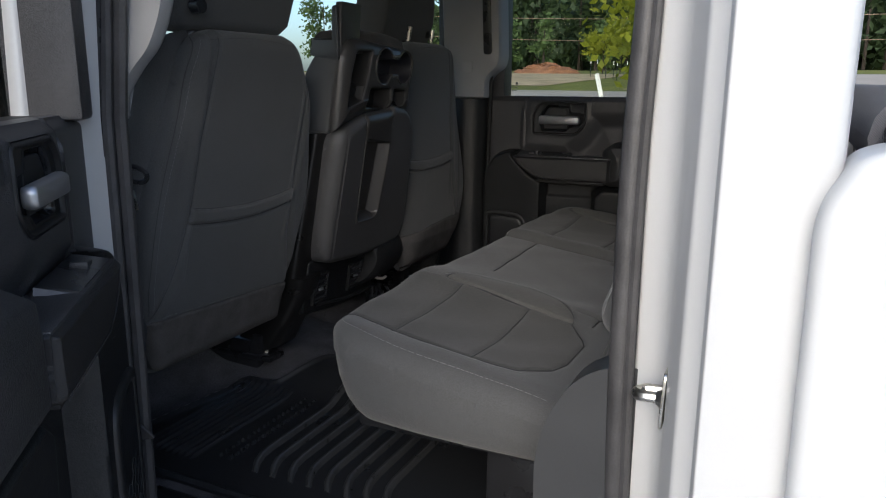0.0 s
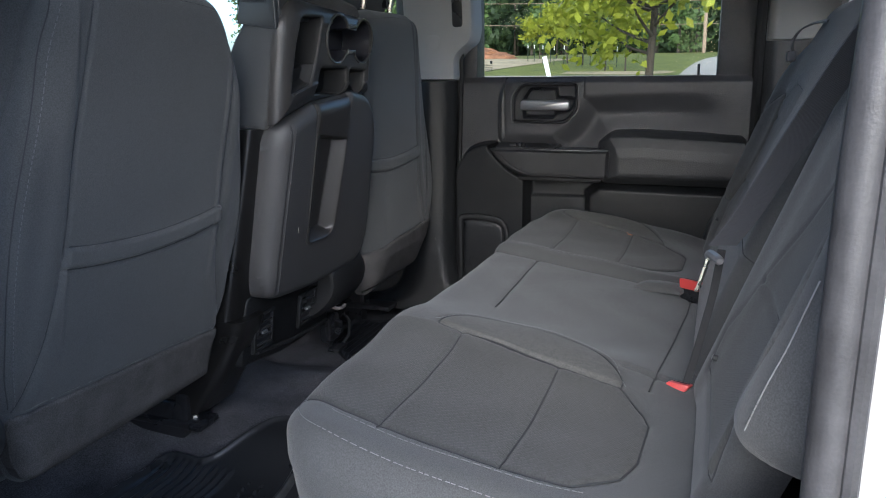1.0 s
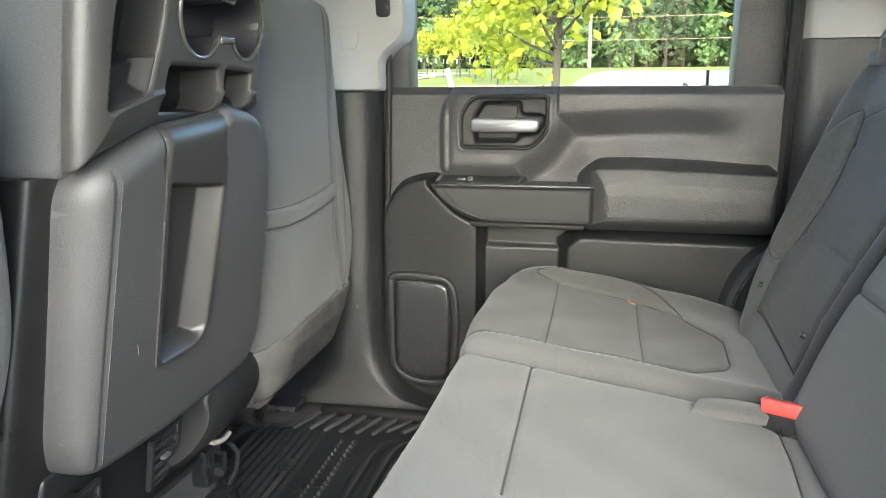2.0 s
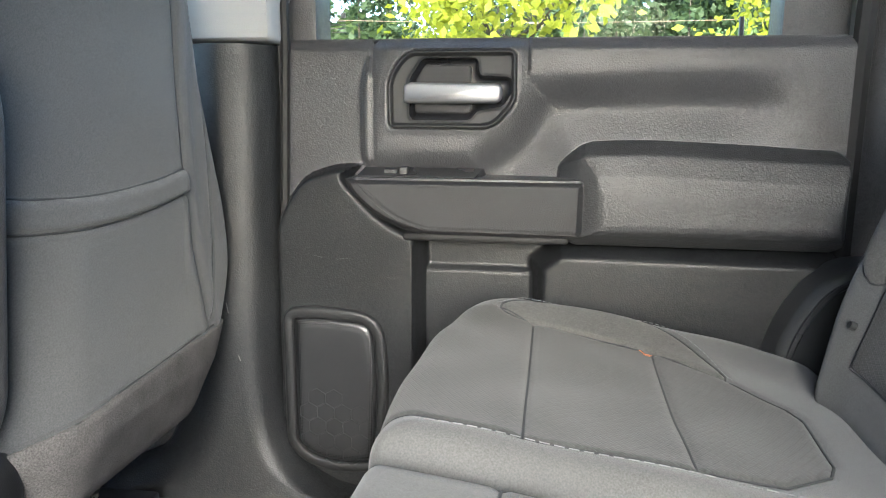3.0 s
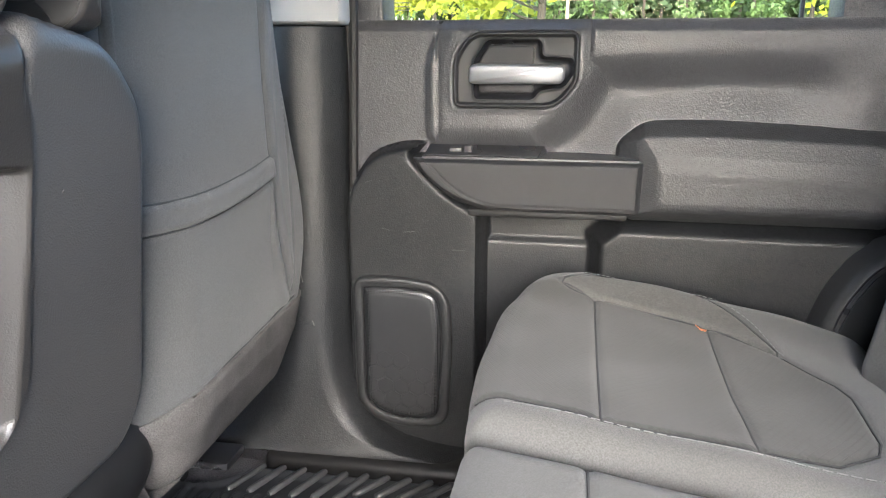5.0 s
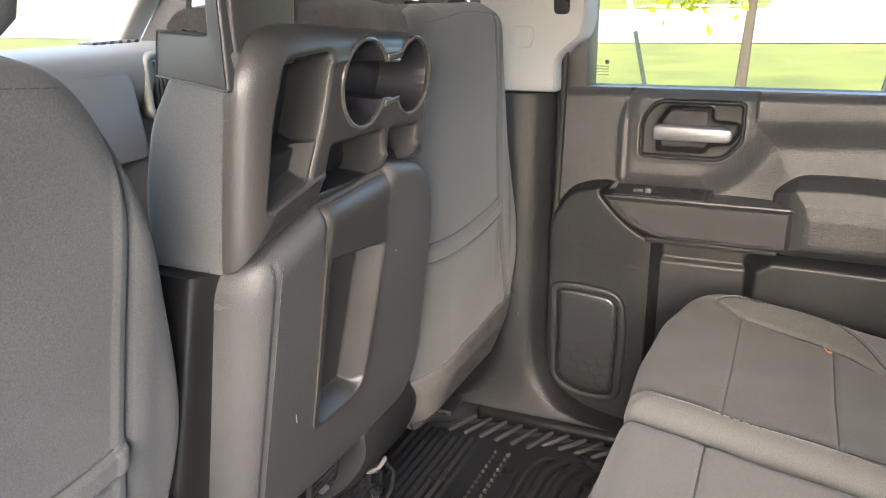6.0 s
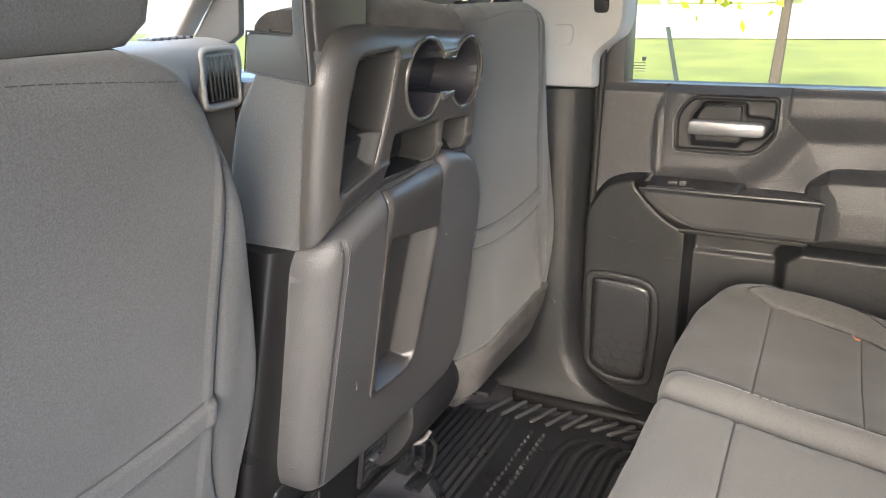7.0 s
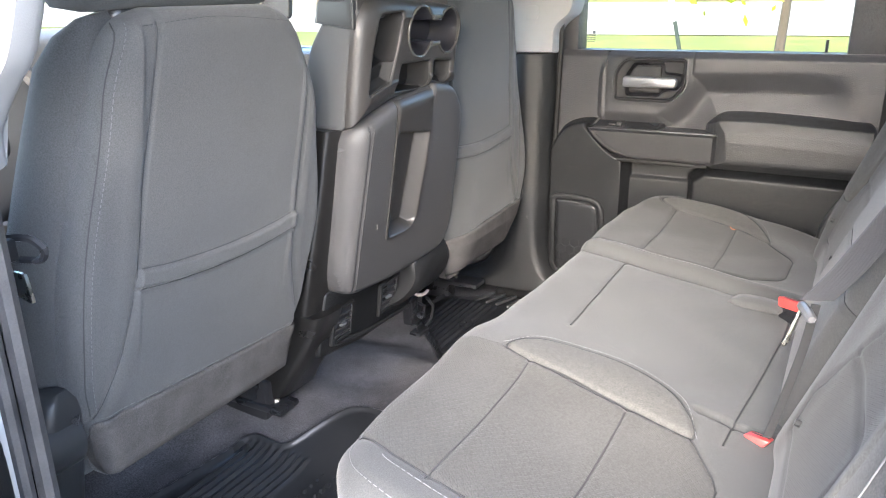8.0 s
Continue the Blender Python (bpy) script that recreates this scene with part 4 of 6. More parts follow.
def front_seat(side, lean, dz, mid, label, push=0.0, wider=0.0, hem_up=0.0, cut=0.0, sag=0.0):
    def xr(z):
        return lean(z)

    def at(y, z, h=0.0):
        return (xr(z + dz) + h - sag * step(-0.38, -0.20, y) * step(1.34, 1.12, z), mid - y if side > 0 else y, z + dz)
    seat = thing("front_seat", at(-0.42, 0.80), label, "car seat", "front seats")
    rings = []
    sides = [(z, yl - wider * math.exp(-((z - 1.14) / 0.17) ** 2), yr - cut * min(1.0, max(0.0, (1.145 - z) / 0.20)) ** 0.8) for z, yl, yr in EDGE]
    for i, (z, yl, yr) in enumerate(sides):
        top = max(0.0, (z - 1.53) / 0.086)
        low = max(0.0, (1.0 - z) / 0.06)
        r_back, front = -0.034 - 0.022 * top ** 2.5 - 0.02 * low ** 2, -0.15 + 0.05 * top ** 2 + 0.05 * low
        poly = [(r_back - 0.006, yl + 0.003), (r_back, yl + 0.045), (r_back, (yl + yr) / 2), (r_back, yr - 0.045), (r_back - 0.006, yr - 0.003), (front * 0.6, yr + 0.018), (front, yr - 0.02), (front - 0.02, (yl + yr) / 2), (front, yl + 0.02), (front * 0.6, yl - 0.030)]
        rings.append([at(v, z, u) for u, v in smooth_line(poly, 4, True)])
    body = part("backrest", loft(rings), FABRIC, seat, "charcoal cloth seat back", 60)
    rim = smooth_line([(yl, z) for z, yl, yr in sides], 4) + smooth_line([(yr, z) for z, yl, yr in sides[::-1]], 4)
    left = smooth_line([(-0.538, 1.600), (-0.542, 1.56), (-0.547, 1.52), (-0.557, 1.425), (-0.567, 1.278), (-0.588, 1.17), (-0.627, 1.078)], 6)
    right = smooth_line([(-0.275, 1.590), (-0.258, 1.55), (-0.249, 1.50), (-0.247, 1.40), (-0.246, 1.279), (-0.237, 1.181), (-0.200 - 0.50 * cut, 1.055)], 6)
    hem = [(u, v + hem_up) for u, v in smooth_line([(-0.568, 1.271), (-0.50, 1.262), (-0.40, 1.257), (-0.31, 1.262), (-0.245, 1.272)], 6)]
    foot = [(-0.640, 1.074), (-0.42, 1.064), (-0.190 - 0.55 * cut, 1.050)]
    pk = [(u, v + hem_up) for u, v in ((-0.566, 1.284), (-0.50, 1.275), (-0.40, 1.270), (-0.31, 1.275), (-0.248, 1.285))] + [(-0.243, 1.22), (-0.235 - 0.05 * cut, 1.16), (-0.202 - 0.55 * cut, 1.058), (-0.42, 1.067), (-0.624, 1.077), (-0.586, 1.17)]

    def skin(U, V):
        d = d_poly(U, V, rim)
        t = np.clip(1 + d / 0.034, 0, 1)
        h = -0.034 * (1 - np.sqrt(np.maximum(0, 1 - t * t))) + 0.004 * step(0, -0.15, d)
        for line in (left, right):
            q = d_open(U, V, line)
            h = h - 0.0035 * np.exp(-(q / 0.0030) ** 2) + 0.0035 * np.exp(-((q - 0.018) / 0.014) ** 2) * (np.abs(U + 0.41) > 0.15)
        side_line = d_open(U, V, SIDE_SEAM)
        h = h - 0.0025 * np.exp(-(side_line / 0.0022) ** 2)
        inside = d_poly(U, V, pk)
        h = h + 0.003 * step(0.002, -0.008, inside) * step(1.17, 1.25, V)
        q = d_open(U, V, hem)
        below = np.interp(U, [p[0] for p in hem], [p[1] for p in hem]) - V
        h = h + (0.0050 * step(0.016, 0.010, below) - 0.0045 * np.exp(-((below - 0.0165) / 0.0026) ** 2)) * step(0.001, -0.003, inside)
        q = d_open(U, V, foot)
        h = h - 0.003 * np.exp(-(q / 0.003) ** 2)
        return h + 0.0016 * np.sin(U * 19 + 2 * np.sin(V * 11)) * np.sin(V * 17 + 1) * step(0, -0.04, d)

    def sheet_on(nm, poly, lift, material, under, label_, depth=0.03, cell=0.003):
        us, vs = [p[0] for p in poly], [p[1] for p in poly]
        return part(nm, relief((min(us) - 0.008, min(vs) - 0.008, max(us) + 0.008, max(vs) + 0.008), cell, lambda U, V: d_poly(U, V, poly), lambda U, V: skin(U, V) + lift, at, depth), material, under, label_, 75)
    sheet_on("back_panel", rim, 0.0, FABRIC, seat, "charcoal cloth back panel with sewn seams", 0.045)
    sheet_on("pocket", pk, 0.0003, FABRIC, seat, "charcoal cloth map pocket with rolled hem", 0.004)
    # carpeted flap at the foot
    fl = round_poly([(-0.634 - 0.85 * wider, 1.072), (-0.42, 1.063), (-0.196 - 0.54 * cut, 1.050), (-0.192 - 0.78 * cut, 1.0), (-0.202 - 0.95 * cut, 0.962 - 0.2 * cut), (-0.40, 0.950), (-0.600 - 0.2 * wider, 0.955), (-0.622 - 0.55 * wider, 1.0)], 0.012, 3)
    sheet_on("bottom_flap", fl, 0.004, FLAP, seat, "grey carpeted bottom flap", 0.012)
    for line in (left, right, foot):
        U, V = np.array([p[0] for p in line]), np.array([p[1] for p in line])
        part("seam", tube(list(zip(*at(U, V, skin(U, V) + 0.0005))), 0.0011, 5), SEAM, seat)
    # Dark tube that draws the crease shade under the hem.
    U, V = np.array([p[0] for p in hem[1:-1]]), np.array([p[1] - 0.0165 for p in hem[1:-1]])
    part("hem_crease_shade", tube(list(zip(*at(U, V, skin(U, V) + 0.0016))), 0.0012, 5), SEAM, seat)
    # Second dark tube, drawing the shade line along the hem's top.
    U, V = np.array([p[0] for p in hem[1:-1]]), np.array([p[1] + 0.0145 for p in hem[1:-1]])
    part("hem_top_shade", tube(list(zip(*at(U, V, skin(U, V) + 0.0006))), 0.0011, 5), SEAM, seat)
    U, V = np.array([p[0] for p in SIDE_SEAM]), np.array([p[1] for p in SIDE_SEAM])
    part("seam", tube(list(zip(*at(U, V, skin(U, V) + 0.0005))), 0.0010, 5), SEAM, seat)
    stitches(list(zip(*at(U + 0.007, V, skin(U + 0.007, V) + 0.0003))), seat, 0.004, 0.003, 0.0005, STITCH_DIM)
    top = smooth_line([(-0.560, 1.596), (-0.44, 1.603), (-0.30, 1.592)], 14)
    U, V = np.array([p[0] for p in top]), np.array([p[1] for p in top])
    stitches(list(zip(*at(U, V, skin(U, V) + 0.0004))), seat, 0.004, 0.003, 0.0005, SEAM)
    # headrest on two posts
    hr = []
    for k, (z, w, d0, d1) in enumerate([(1.612, 0.115, -0.045, -0.085), (1.618, 0.145, -0.020, -0.110), (1.634, 0.154, -0.008, -0.122), (1.70, 0.158, 0.0, -0.128), (1.76, 0.154, -0.004, -0.122), (1.80, 0.140, -0.016, -0.108), (1.815, 0.11, -0.04, -0.085)]):
        poly = [(d0 - 0.006, -w), (d0, -w * 0.75), (d0 + 0.004, 0), (d0, w * 0.75), (d0 - 0.006, w), ((d0 + d1) / 2, w + 0.006), (d1, w * 0.8), (d1 - 0.006, 0), (d1, -w * 0.8), ((d0 + d1) / 2, -w - 0.006)]
        hr.append([(xr(1.60 + dz) - 0.012 + push + u + 0.18 * (z - 1.63), at(v - 0.463, z)[1], z + dz * 0.5) for u, v in smooth_line(poly, 4, True)])
    head = part("headrest", loft(hr), FABRIC, seat, "charcoal cloth headrest", 60)
    for py in (-0.535, -0.385):
        part("post", tube([at(py, 1.58, -0.07), at(py, 1.66, -0.055)], 0.0065, 8), STEEL, head, "steel headrest post")
        part("post_collar", loft([[(at(py, z, -0.065)[0] + r * math.cos(a), at(py, z)[1] + 1.7 * r * math.sin(a), z + dz) for a in [math.pi / 6 * k for k in range(12)]] for z, r in ((1.585, 0.018), (1.612, 0.018), (1.620, 0.013))]), PLASTIC_DARK, head)
    part("headrest_button", tube([at(-0.595, 1.65, -0.02 + push), at(-0.595, 1.65, -0.002 + push)], 0.013, 12), PLASTIC_DARK, head)
    # cushion, side shield and recliner cover
    part("cushion", moved(rbox(-1.50, -0.65, 0.93, -1.0, -0.19, 1.09, 0.05, 4), lambda x, y, z: (x, at(y, z)[1], z)), FABRIC, seat, "charcoal cloth seat cushion")
    part("side_shield", moved(rbox(-1.45, -0.705, 0.88, -0.985, -0.655, 1.02, 0.03, 3), lambda x, y, z: (x, at(y, z)[1], z)), PLASTIC, seat, "black plastic seat side shield")
    if side < 0:
        part("recliner_cover", loft([[at(y, 1.055 + r * math.sin(a), -0.034 + r * math.cos(a)) for a in [math.pi / 12 * k for k in range(24)]] for y, r in ((-0.650, 0.045), (-0.716, 0.046), (-0.728, 0.042), (-0.733, 0.034), (-0.730, 0.02))]), CAP_GREY, seat, "round grey-black recliner knob", 40)
        part("hinge_cover", loft([[at(u, z, v) for u, v in round_poly([(-0.708 + 0.03 * k, -0.13 + 0.03 * k), (-0.708 + 0.03 * k, -0.018 - 0.02 * k), (-0.690 + 0.02 * k, -0.004 - 0.02 * k), (-0.640, -0.004 - 0.03 * k), (-0.640, -0.13 + 0.03 * k)], 0.012, 4)] for z, k in ((0.89, 0.3), (0.93, 0.0), (1.05, 0.0), (1.10, 0.12), (1.125, 0.4), (1.138, 0.9))]), CAP_GREY, seat, "grey-black moulded hinge cover", 50)
    part("hinge_arm", loft([[at(-0.655 + 0.02 * math.cos(a), z, hx + 0.05 * math.sin(a)) for a in [math.pi / 4 * k for k in range(8)]] for z, hx in ((1.10, -0.05), (1.00, -0.06), (0.93, -0.09), (0.89, -0.14))]), PLASTIC, seat)
    # floor brackets with bolts
    for y in ((-0.62, -0.17) if side < 0 else (-0.62,)):
        b = part("floor_bracket", moved(joined(rbox(-1.16, y - 0.03, FLOOR + 0.05, -0.985 + (lean(1.0) + 0.933) * 0.6, y + 0.03, FLOOR + 0.064, 0.004), rbox(-1.3, y - 0.022, FLOOR, -1.03, y + 0.022, FLOOR + 0.10, 0.008), rbox(-1.05, y - 0.02, FLOOR + 0.06, -1.02, y + 0.02, FLOOR + 0.115, 0.006)), lambda x, yy, z: (x, at(yy, z)[1], z)), PLASTIC_DARK, seat, "dark steel seat rail foot")
        yb = at(y, 1)[1]
        part("bolt", tube([(-1.02, yb, FLOOR + 0.06), (-1.02, yb, FLOOR + 0.070)], 0.007, 6), STEEL, b)
    return seat


front_seat(-1, lambda z: -0.863 + 0.25 * (z - 1.28), 0.0, 0.0, "charcoal cloth driver seat with pocketed back and headrest", hem_up=0.004)
front_seat(1, lambda z: -0.832 + 0.03 * (z - 1.3) - 0.25 * np.maximum(0, 1.05 - z), 0.02, -0.01, "charcoal cloth passenger seat with pocketed back and headrest", -0.09, 0.062, 0.004, 0.135, 0.055)

# ---- folded centre console between the front seats ----
CON = thing("centre_console", (-0.88, 0.0, FLOOR), "upright folded centre seat console with cup holders", "centre console")


def con_at(y, z, h):
    return -0.785 + 0.12 * (z - 1.43) + h, y + 0 * h, z + 0 * h


FACE = round_poly([(-0.152, 1.408), (-0.152, 1.45), (-0.146, 1.582), (-0.124, 1.618), (-0.085, 1.625), (0.165, 1.606), (0.188, 1.585), (0.190, 1.452), (0.10, 1.456), (-0.03, 1.446), (-0.12, 1.422)], [0.008, 0.05, 0.03, 0.03, 0.05, 0.02, 0.02, 0.01, 0.02, 0.02, 0.02], 5)
C1, R1, C2, R2 = (0.031, 1.561), 0.043, (0.135, 1.559), 0.041


def cups(U, V):
    c = np.minimum(np.hypot(U - C1[0], V - C1[1]) - R1, np.hypot(U - C2[0], V - C2[1]) - R2)
    return np.minimum(c, d_rect(U, V, 0.055, 1.541, 0.110, 1.581, 0.003))


def face_height(U, V, lips=True):
    d = d_poly(U, V, FACE)
    r = 0.036 - 0.016 * step(-0.10, 0.10, U)
    t = np.clip(1 + d / r, 0, 1)
    h = -0.030 * (1 - np.sqrt(np.maximum(0, 1 - t * t)))
    h = h + 0.0022 * np.exp(-((d + r + 0.003) / 0.003) ** 2) * step(1.44, 1.47, V)
    for q in (TRAY, SLOT, SLOT2) if lips else ():
        h = h - 0.0032 * np.clip(1 - d_poly(U, V, q) / 0.005, 0, 1) ** 2
    return h


def quad(a, b, c, d, r=0.008):
    return round_poly([a, b, c, d], r, 5)


TRAY = round_poly([(-0.123, 1.463), (-0.115, 1.550), (-0.101, 1.594), (-0.029, 1.597), (-0.038, 1.545), (-0.062, 1.479)], [0.006, 0.03, 0.012, 0.006, 0.03, 0.008], 5)
SLOT = quad((-0.041, 1.461), (-0.026, 1.508), (0.075, 1.508), (0.079, 1.456), 0.006)
SLOT2 = quad((0.087, 1.456), (0.089, 1.506), (0.158, 1.502), (0.153, 1.453), 0.005)


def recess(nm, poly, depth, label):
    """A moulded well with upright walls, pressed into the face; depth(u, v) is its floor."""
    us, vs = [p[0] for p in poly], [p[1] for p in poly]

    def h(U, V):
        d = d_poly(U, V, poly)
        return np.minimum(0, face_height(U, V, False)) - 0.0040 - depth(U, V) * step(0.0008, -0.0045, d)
    # Wells get a darker plastic than the face: recess shade put into colour.
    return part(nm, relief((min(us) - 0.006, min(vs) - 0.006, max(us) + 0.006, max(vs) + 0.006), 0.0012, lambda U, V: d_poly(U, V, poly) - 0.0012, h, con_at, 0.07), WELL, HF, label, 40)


def face_edge(U, V):
    d = np.maximum(d_poly(U, V, FACE), -cups(U, V))
    for q in (TRAY, SLOT, SLOT2):
        d = np.maximum(d, -d_poly(U, V, q))
    return d


def tray_depth(U, V):
    """Deep upper floor, an up-facing ledge, then a shallow lower pocket with a sloped foot and cheek."""
    cheek = np.interp(V, [1.479, 1.545, 1.597], [-0.062, -0.038, -0.029]) - U
    z = V - 0.12 * (U + 0.05)
    well = 0.017 + 0.026 * step(1.511, 1.524, z)
    foot = 1.1 * np.maximum(0, V - 1.463 - 0.26 * (U + 0.123))
    return np.minimum(np.minimum(well, foot + 0.002), np.where(z > 1.516, 0.060, 0.002 + 1.3 * np.maximum(0, cheek)))


HF = part("tray_face", relief((-0.192, 1.40, 0.195, 1.63), 0.0013, face_edge, face_height, con_at, 0.03, 0.004), CONSOLE, CON, "satin black cup holder panel", 50)
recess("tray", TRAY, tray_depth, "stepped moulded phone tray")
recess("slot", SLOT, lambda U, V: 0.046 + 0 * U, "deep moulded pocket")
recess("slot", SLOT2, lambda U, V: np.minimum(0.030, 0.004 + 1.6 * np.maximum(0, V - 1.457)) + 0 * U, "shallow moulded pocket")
part("cup_liner", relief((-0.02, 1.51, 0.182, 1.61), 0.0015, lambda U, V: cups(U, V) - 0.001, lambda U, V: -0.003 - 0.062 * step(0.0008, -0.004, cups(U, V)), con_at, 0.09), CUP, HF, "glossy dark double cup well", 50)
ring = []
for a in np.linspace(radians(28), radians(332), 48):
    ring.append((C1[0] + (R1 + 0.001) * math.cos(a), C1[1] + (R1 + 0.001) * math.sin(a)))
for a in np.linspace(radians(-151), radians(151), 48):
    ring.append((C2[0] + (R2 + 0.001) * math.cos(a), C2[1] + (R2 + 0.001) * math.sin(a)))
part("cup_rim", tube([con_at(y, z, 0.0005) for y, z in ring + ring[:2]], 0.0024, 8), RIM, HF, "satin metal cup holder rim")
for z0 in (1.532, 1.580):
    part("cup_tab", slab(round_poly([(0.070, z0), (0.101, z0 + 0.002), (0.101, z0 + 0.010), (0.070, z0 + 0.008)], 0.002, 2), edge(0.004, 0.002), con_at), RIM, HF, "pale cup holder tab")
# cloth box behind the face, top cap and latch flap
BODY = smooth_line([(-0.912, 1.404), (-0.908, 1.47), (-0.890, 1.535), (-0.869, 1.570), (-0.846, 1.600), (-0.826, 1.617)], 4) + [(-0.800, 1.620), (-0.786, 1.600), (-0.816, 1.425), (-0.832, 1.404)]
part("cloth_side", slab(BODY, edge(0.026, 0.010), lambda u, v, h: (u, -0.120 - h, v)), FABRIC, CON, "grey cloth console side", 60)
part("cloth_box", slab([(min(u, -0.856 + 0.12 * (v - 1.43)), v) for u, v in BODY], edge(0.312, 0.010), lambda u, v, h: (u, 0.176 - h, v)), FABRIC, CON, "grey cloth console body", 60)
cap = round_poly([(-0.866, 1.583), (-0.859, 1.620), (-0.806, 1.617), (-0.804, 1.690), (-0.789, 1.692), (-0.789, 1.572)], [0.005, 0.005, 0.004, 0.006, 0.004, 0.003], 4)
part("side_cap", slab(cap, edge(0.030, 0.003), lambda u, v, h: (u, -0.1195 - h, v)), CAP_GREY, CON, "satin grey plastic latch cap")
part("side_cap_lip", tube([(u, -0.1490, v) for u, v in ((-0.806, 1.6175), (-0.859, 1.6205), (-0.866, 1.584), (-0.790, 1.5725))], 0.0012, 6), CAP_GREY, CON)
part("latch_flap", slab(round_poly([(-0.138, 1.588), (-0.142, 1.64), (-0.140, 1.700), (-0.054, 1.700), (-0.057, 1.588)], [0.004, 0.03, 0.008, 0.006, 0.004], 3), edge(0.016, 0.004), lambda u, v, h: (-0.803 + 0.06 * (v - 1.604) + h, u, v)), CONSOLE, CON, "upright black latch flap")
dome = [[(-0.793 - 0.077 * k, y, 1.585 + (0.062 - 0.020 * abs(2 * k - 1) ** 3 - 0.6 * abs(y - 0.02) ** 2.2) * (1 if 0.02 < k < 0.98 else 0.6)) for k in np.linspace(0, 1, 17)] + [(-0.87, y, 1.590), (-0.793, y, 1.590)] for y in np.linspace(-0.13, 0.175, 14)]
part("top_pad", loft(dome), TOP_CLOTH, CON, "worn dark brown-grey top pad", 60)


def pad_at(y, z, h):
    return -0.785 + 0.20 * (z - 1.43) + h, y + 0 * h, z + 0 * h


PAD = round_poly([(-0.133, 1.125), (-0.137, 1.385), (-0.125, 1.412), (-0.100, 1.424), (-0.030, 1.450), (0.090, 1.458), (0.108, 1.468), (0.190, 1.448), (0.232, 1.405), (0.245, 1.37), (0.276, 1.12), (0.246, 1.070), (0.06, 1.062), (-0.09, 1.075), (-0.122, 1.085)], [0.03, 0.03, 0.02, 0.04, 0.02, 0.008, 0.02, 0.04, 0.03, 0.05, 0.05, 0.03, 0.1, 0.05, 0.04], 5)
CAVE = round_poly([(-0.008, 1.170), (-0.018, 1.384), (0.100, 1.368), (0.104, 1.20), (0.075, 1.166)], [0.012, 0.004, 0.004, 0.03, 0.03], 5)


def pad_height(U, V):
    d = d_poly(U, V, PAD)
    r = 0.032 - 0.015 * np.maximum(step(0.05, 0.18, U), step(1.16, 1.10, V))
    t = np.clip(1 + d / r, 0, 1)
    h = -r * (1 - np.sqrt(np.maximum(0, 1 - t * t)))
    left = np.clip((-0.104 - U) / 0.05, 0, 1)
    h = h - 0.020 * left ** 1.8
    h = h - 0.0028 * np.exp(-((U + 0.106) / 0.0022) ** 2) * (V < 1.408)
    groove = np.exp(-((U - 0.0975) / 0.003) ** 2) * step(1.40, 1.43, V) + np.exp(-((U + 0.0265) / 0.003) ** 2) * step(1.38, 1.41, V)
    h = h - 0.004 * groove
    cave = d_poly(U, V, CAVE)
    right = np.minimum(0.104 - U - 0.06 * (1.37 - V), V - 1.168 - 0.10 * np.maximum(0, U - 0.06))
    h = h - np.minimum(0.030, 1.5 * np.maximum(0, right)) * step(0.001, -0.003, cave)
    return h


def patch_pad(poly, lift, material, name, label):
    us, vs = [p[0] for p in poly], [p[1] for p in poly]
    return part(name, relief((min(us) - 0.006, min(vs) - 0.006, max(us) + 0.006, max(vs) + 0.006), 0.002, lambda U, V: d_poly(U, V, poly), lambda U, V: pad_height(U, V) + lift, pad_at, 0.06), material, PD, label, 70)


PD = part("armrest_pad", relief((-0.20, 1.05, 0.29, 1.475), 0.0025, lambda U, V: d_poly(U, V, PAD), pad_height, pad_at, 0.090), LEATHER, CON, "black vinyl folded armrest pad", 70)
patch_pad(round_poly([(-0.016, 1.166), (-0.026, 1.380), (-0.027, 1.444), (0.0945, 1.453), (0.102, 1.372), (0.105, 1.20), (0.075, 1.163)], [0.01, 0.01, 0.004, 0.004, 0.01, 0.03, 0.03], 4), 0.0025, CONSOLE, "grip_well", "smooth black grip recess")
stitches([pad_at(-0.1010, z, 0.0002) for z in np.linspace(1.09, 1.405, 20)], PD, 0.004, 0.0025, 0.0004, PAD_STITCH)
stitches([pad_at(-0.1115, z, -0.0035) for z in np.linspace(1.09, 1.405, 20)], PD, 0.004, 0.003, 0.0005, PAD_STITCH)
for u, v, du, dv in ((-0.054, 1.212, 0.003, -0.012), (0.135, 1.345, 0.0015, 0.002)):
    part("scuff", tube([pad_at(u, v, 0.0006), pad_at(u + du, v + dv, 0.0006)], 0.0006, 4), SCUFF, PD)
# support column, base and vents
part("support_column", loft([[(-0.868 + 0.20 * (z - 1.40) + u, v - 0.106 + k - 0.04 * (1.405 - z), z) for u, v in round_poly([(-0.07, -0.055), (0.02, -0.055), (0.028, -0.03), (0.028, 0.10), (-0.07, 0.10)], [0.02, 0.022, 0.02, 0.005, 0.005], 4)] for z, k in ((1.405, 0.0), (1.30, 0.0), (1.15, -0.004), (1.06, -0.006), (1.045, -0.004))]), COLUMN, CON, "black plastic support column")
foot = []
for z, x, w in ((1.050, -0.905, 0.042), (1.0, -0.925, 0.044), (0.93, -0.965, 0.05), (0.88, -1.0, 0.055), (0.85, -1.02, 0.06)):
    foot.append([(x + u, v, z) for u, v in round_poly([(-0.10, -0.180), (0.01, -0.180), (0.02, -0.155), (0.02, -0.180 + 2 * w), (-0.10, -0.180 + 2 * w)], 0.014, 3)])
part("column_foot", loft(foot), COLUMN, CON, "flared black column foot")
base_o = round_poly([(-0.145, 0.945), (-0.135, 1.085), (0.20, 1.085), (0.20, 0.925), (0.0, 0.925)], 0.012, 3)
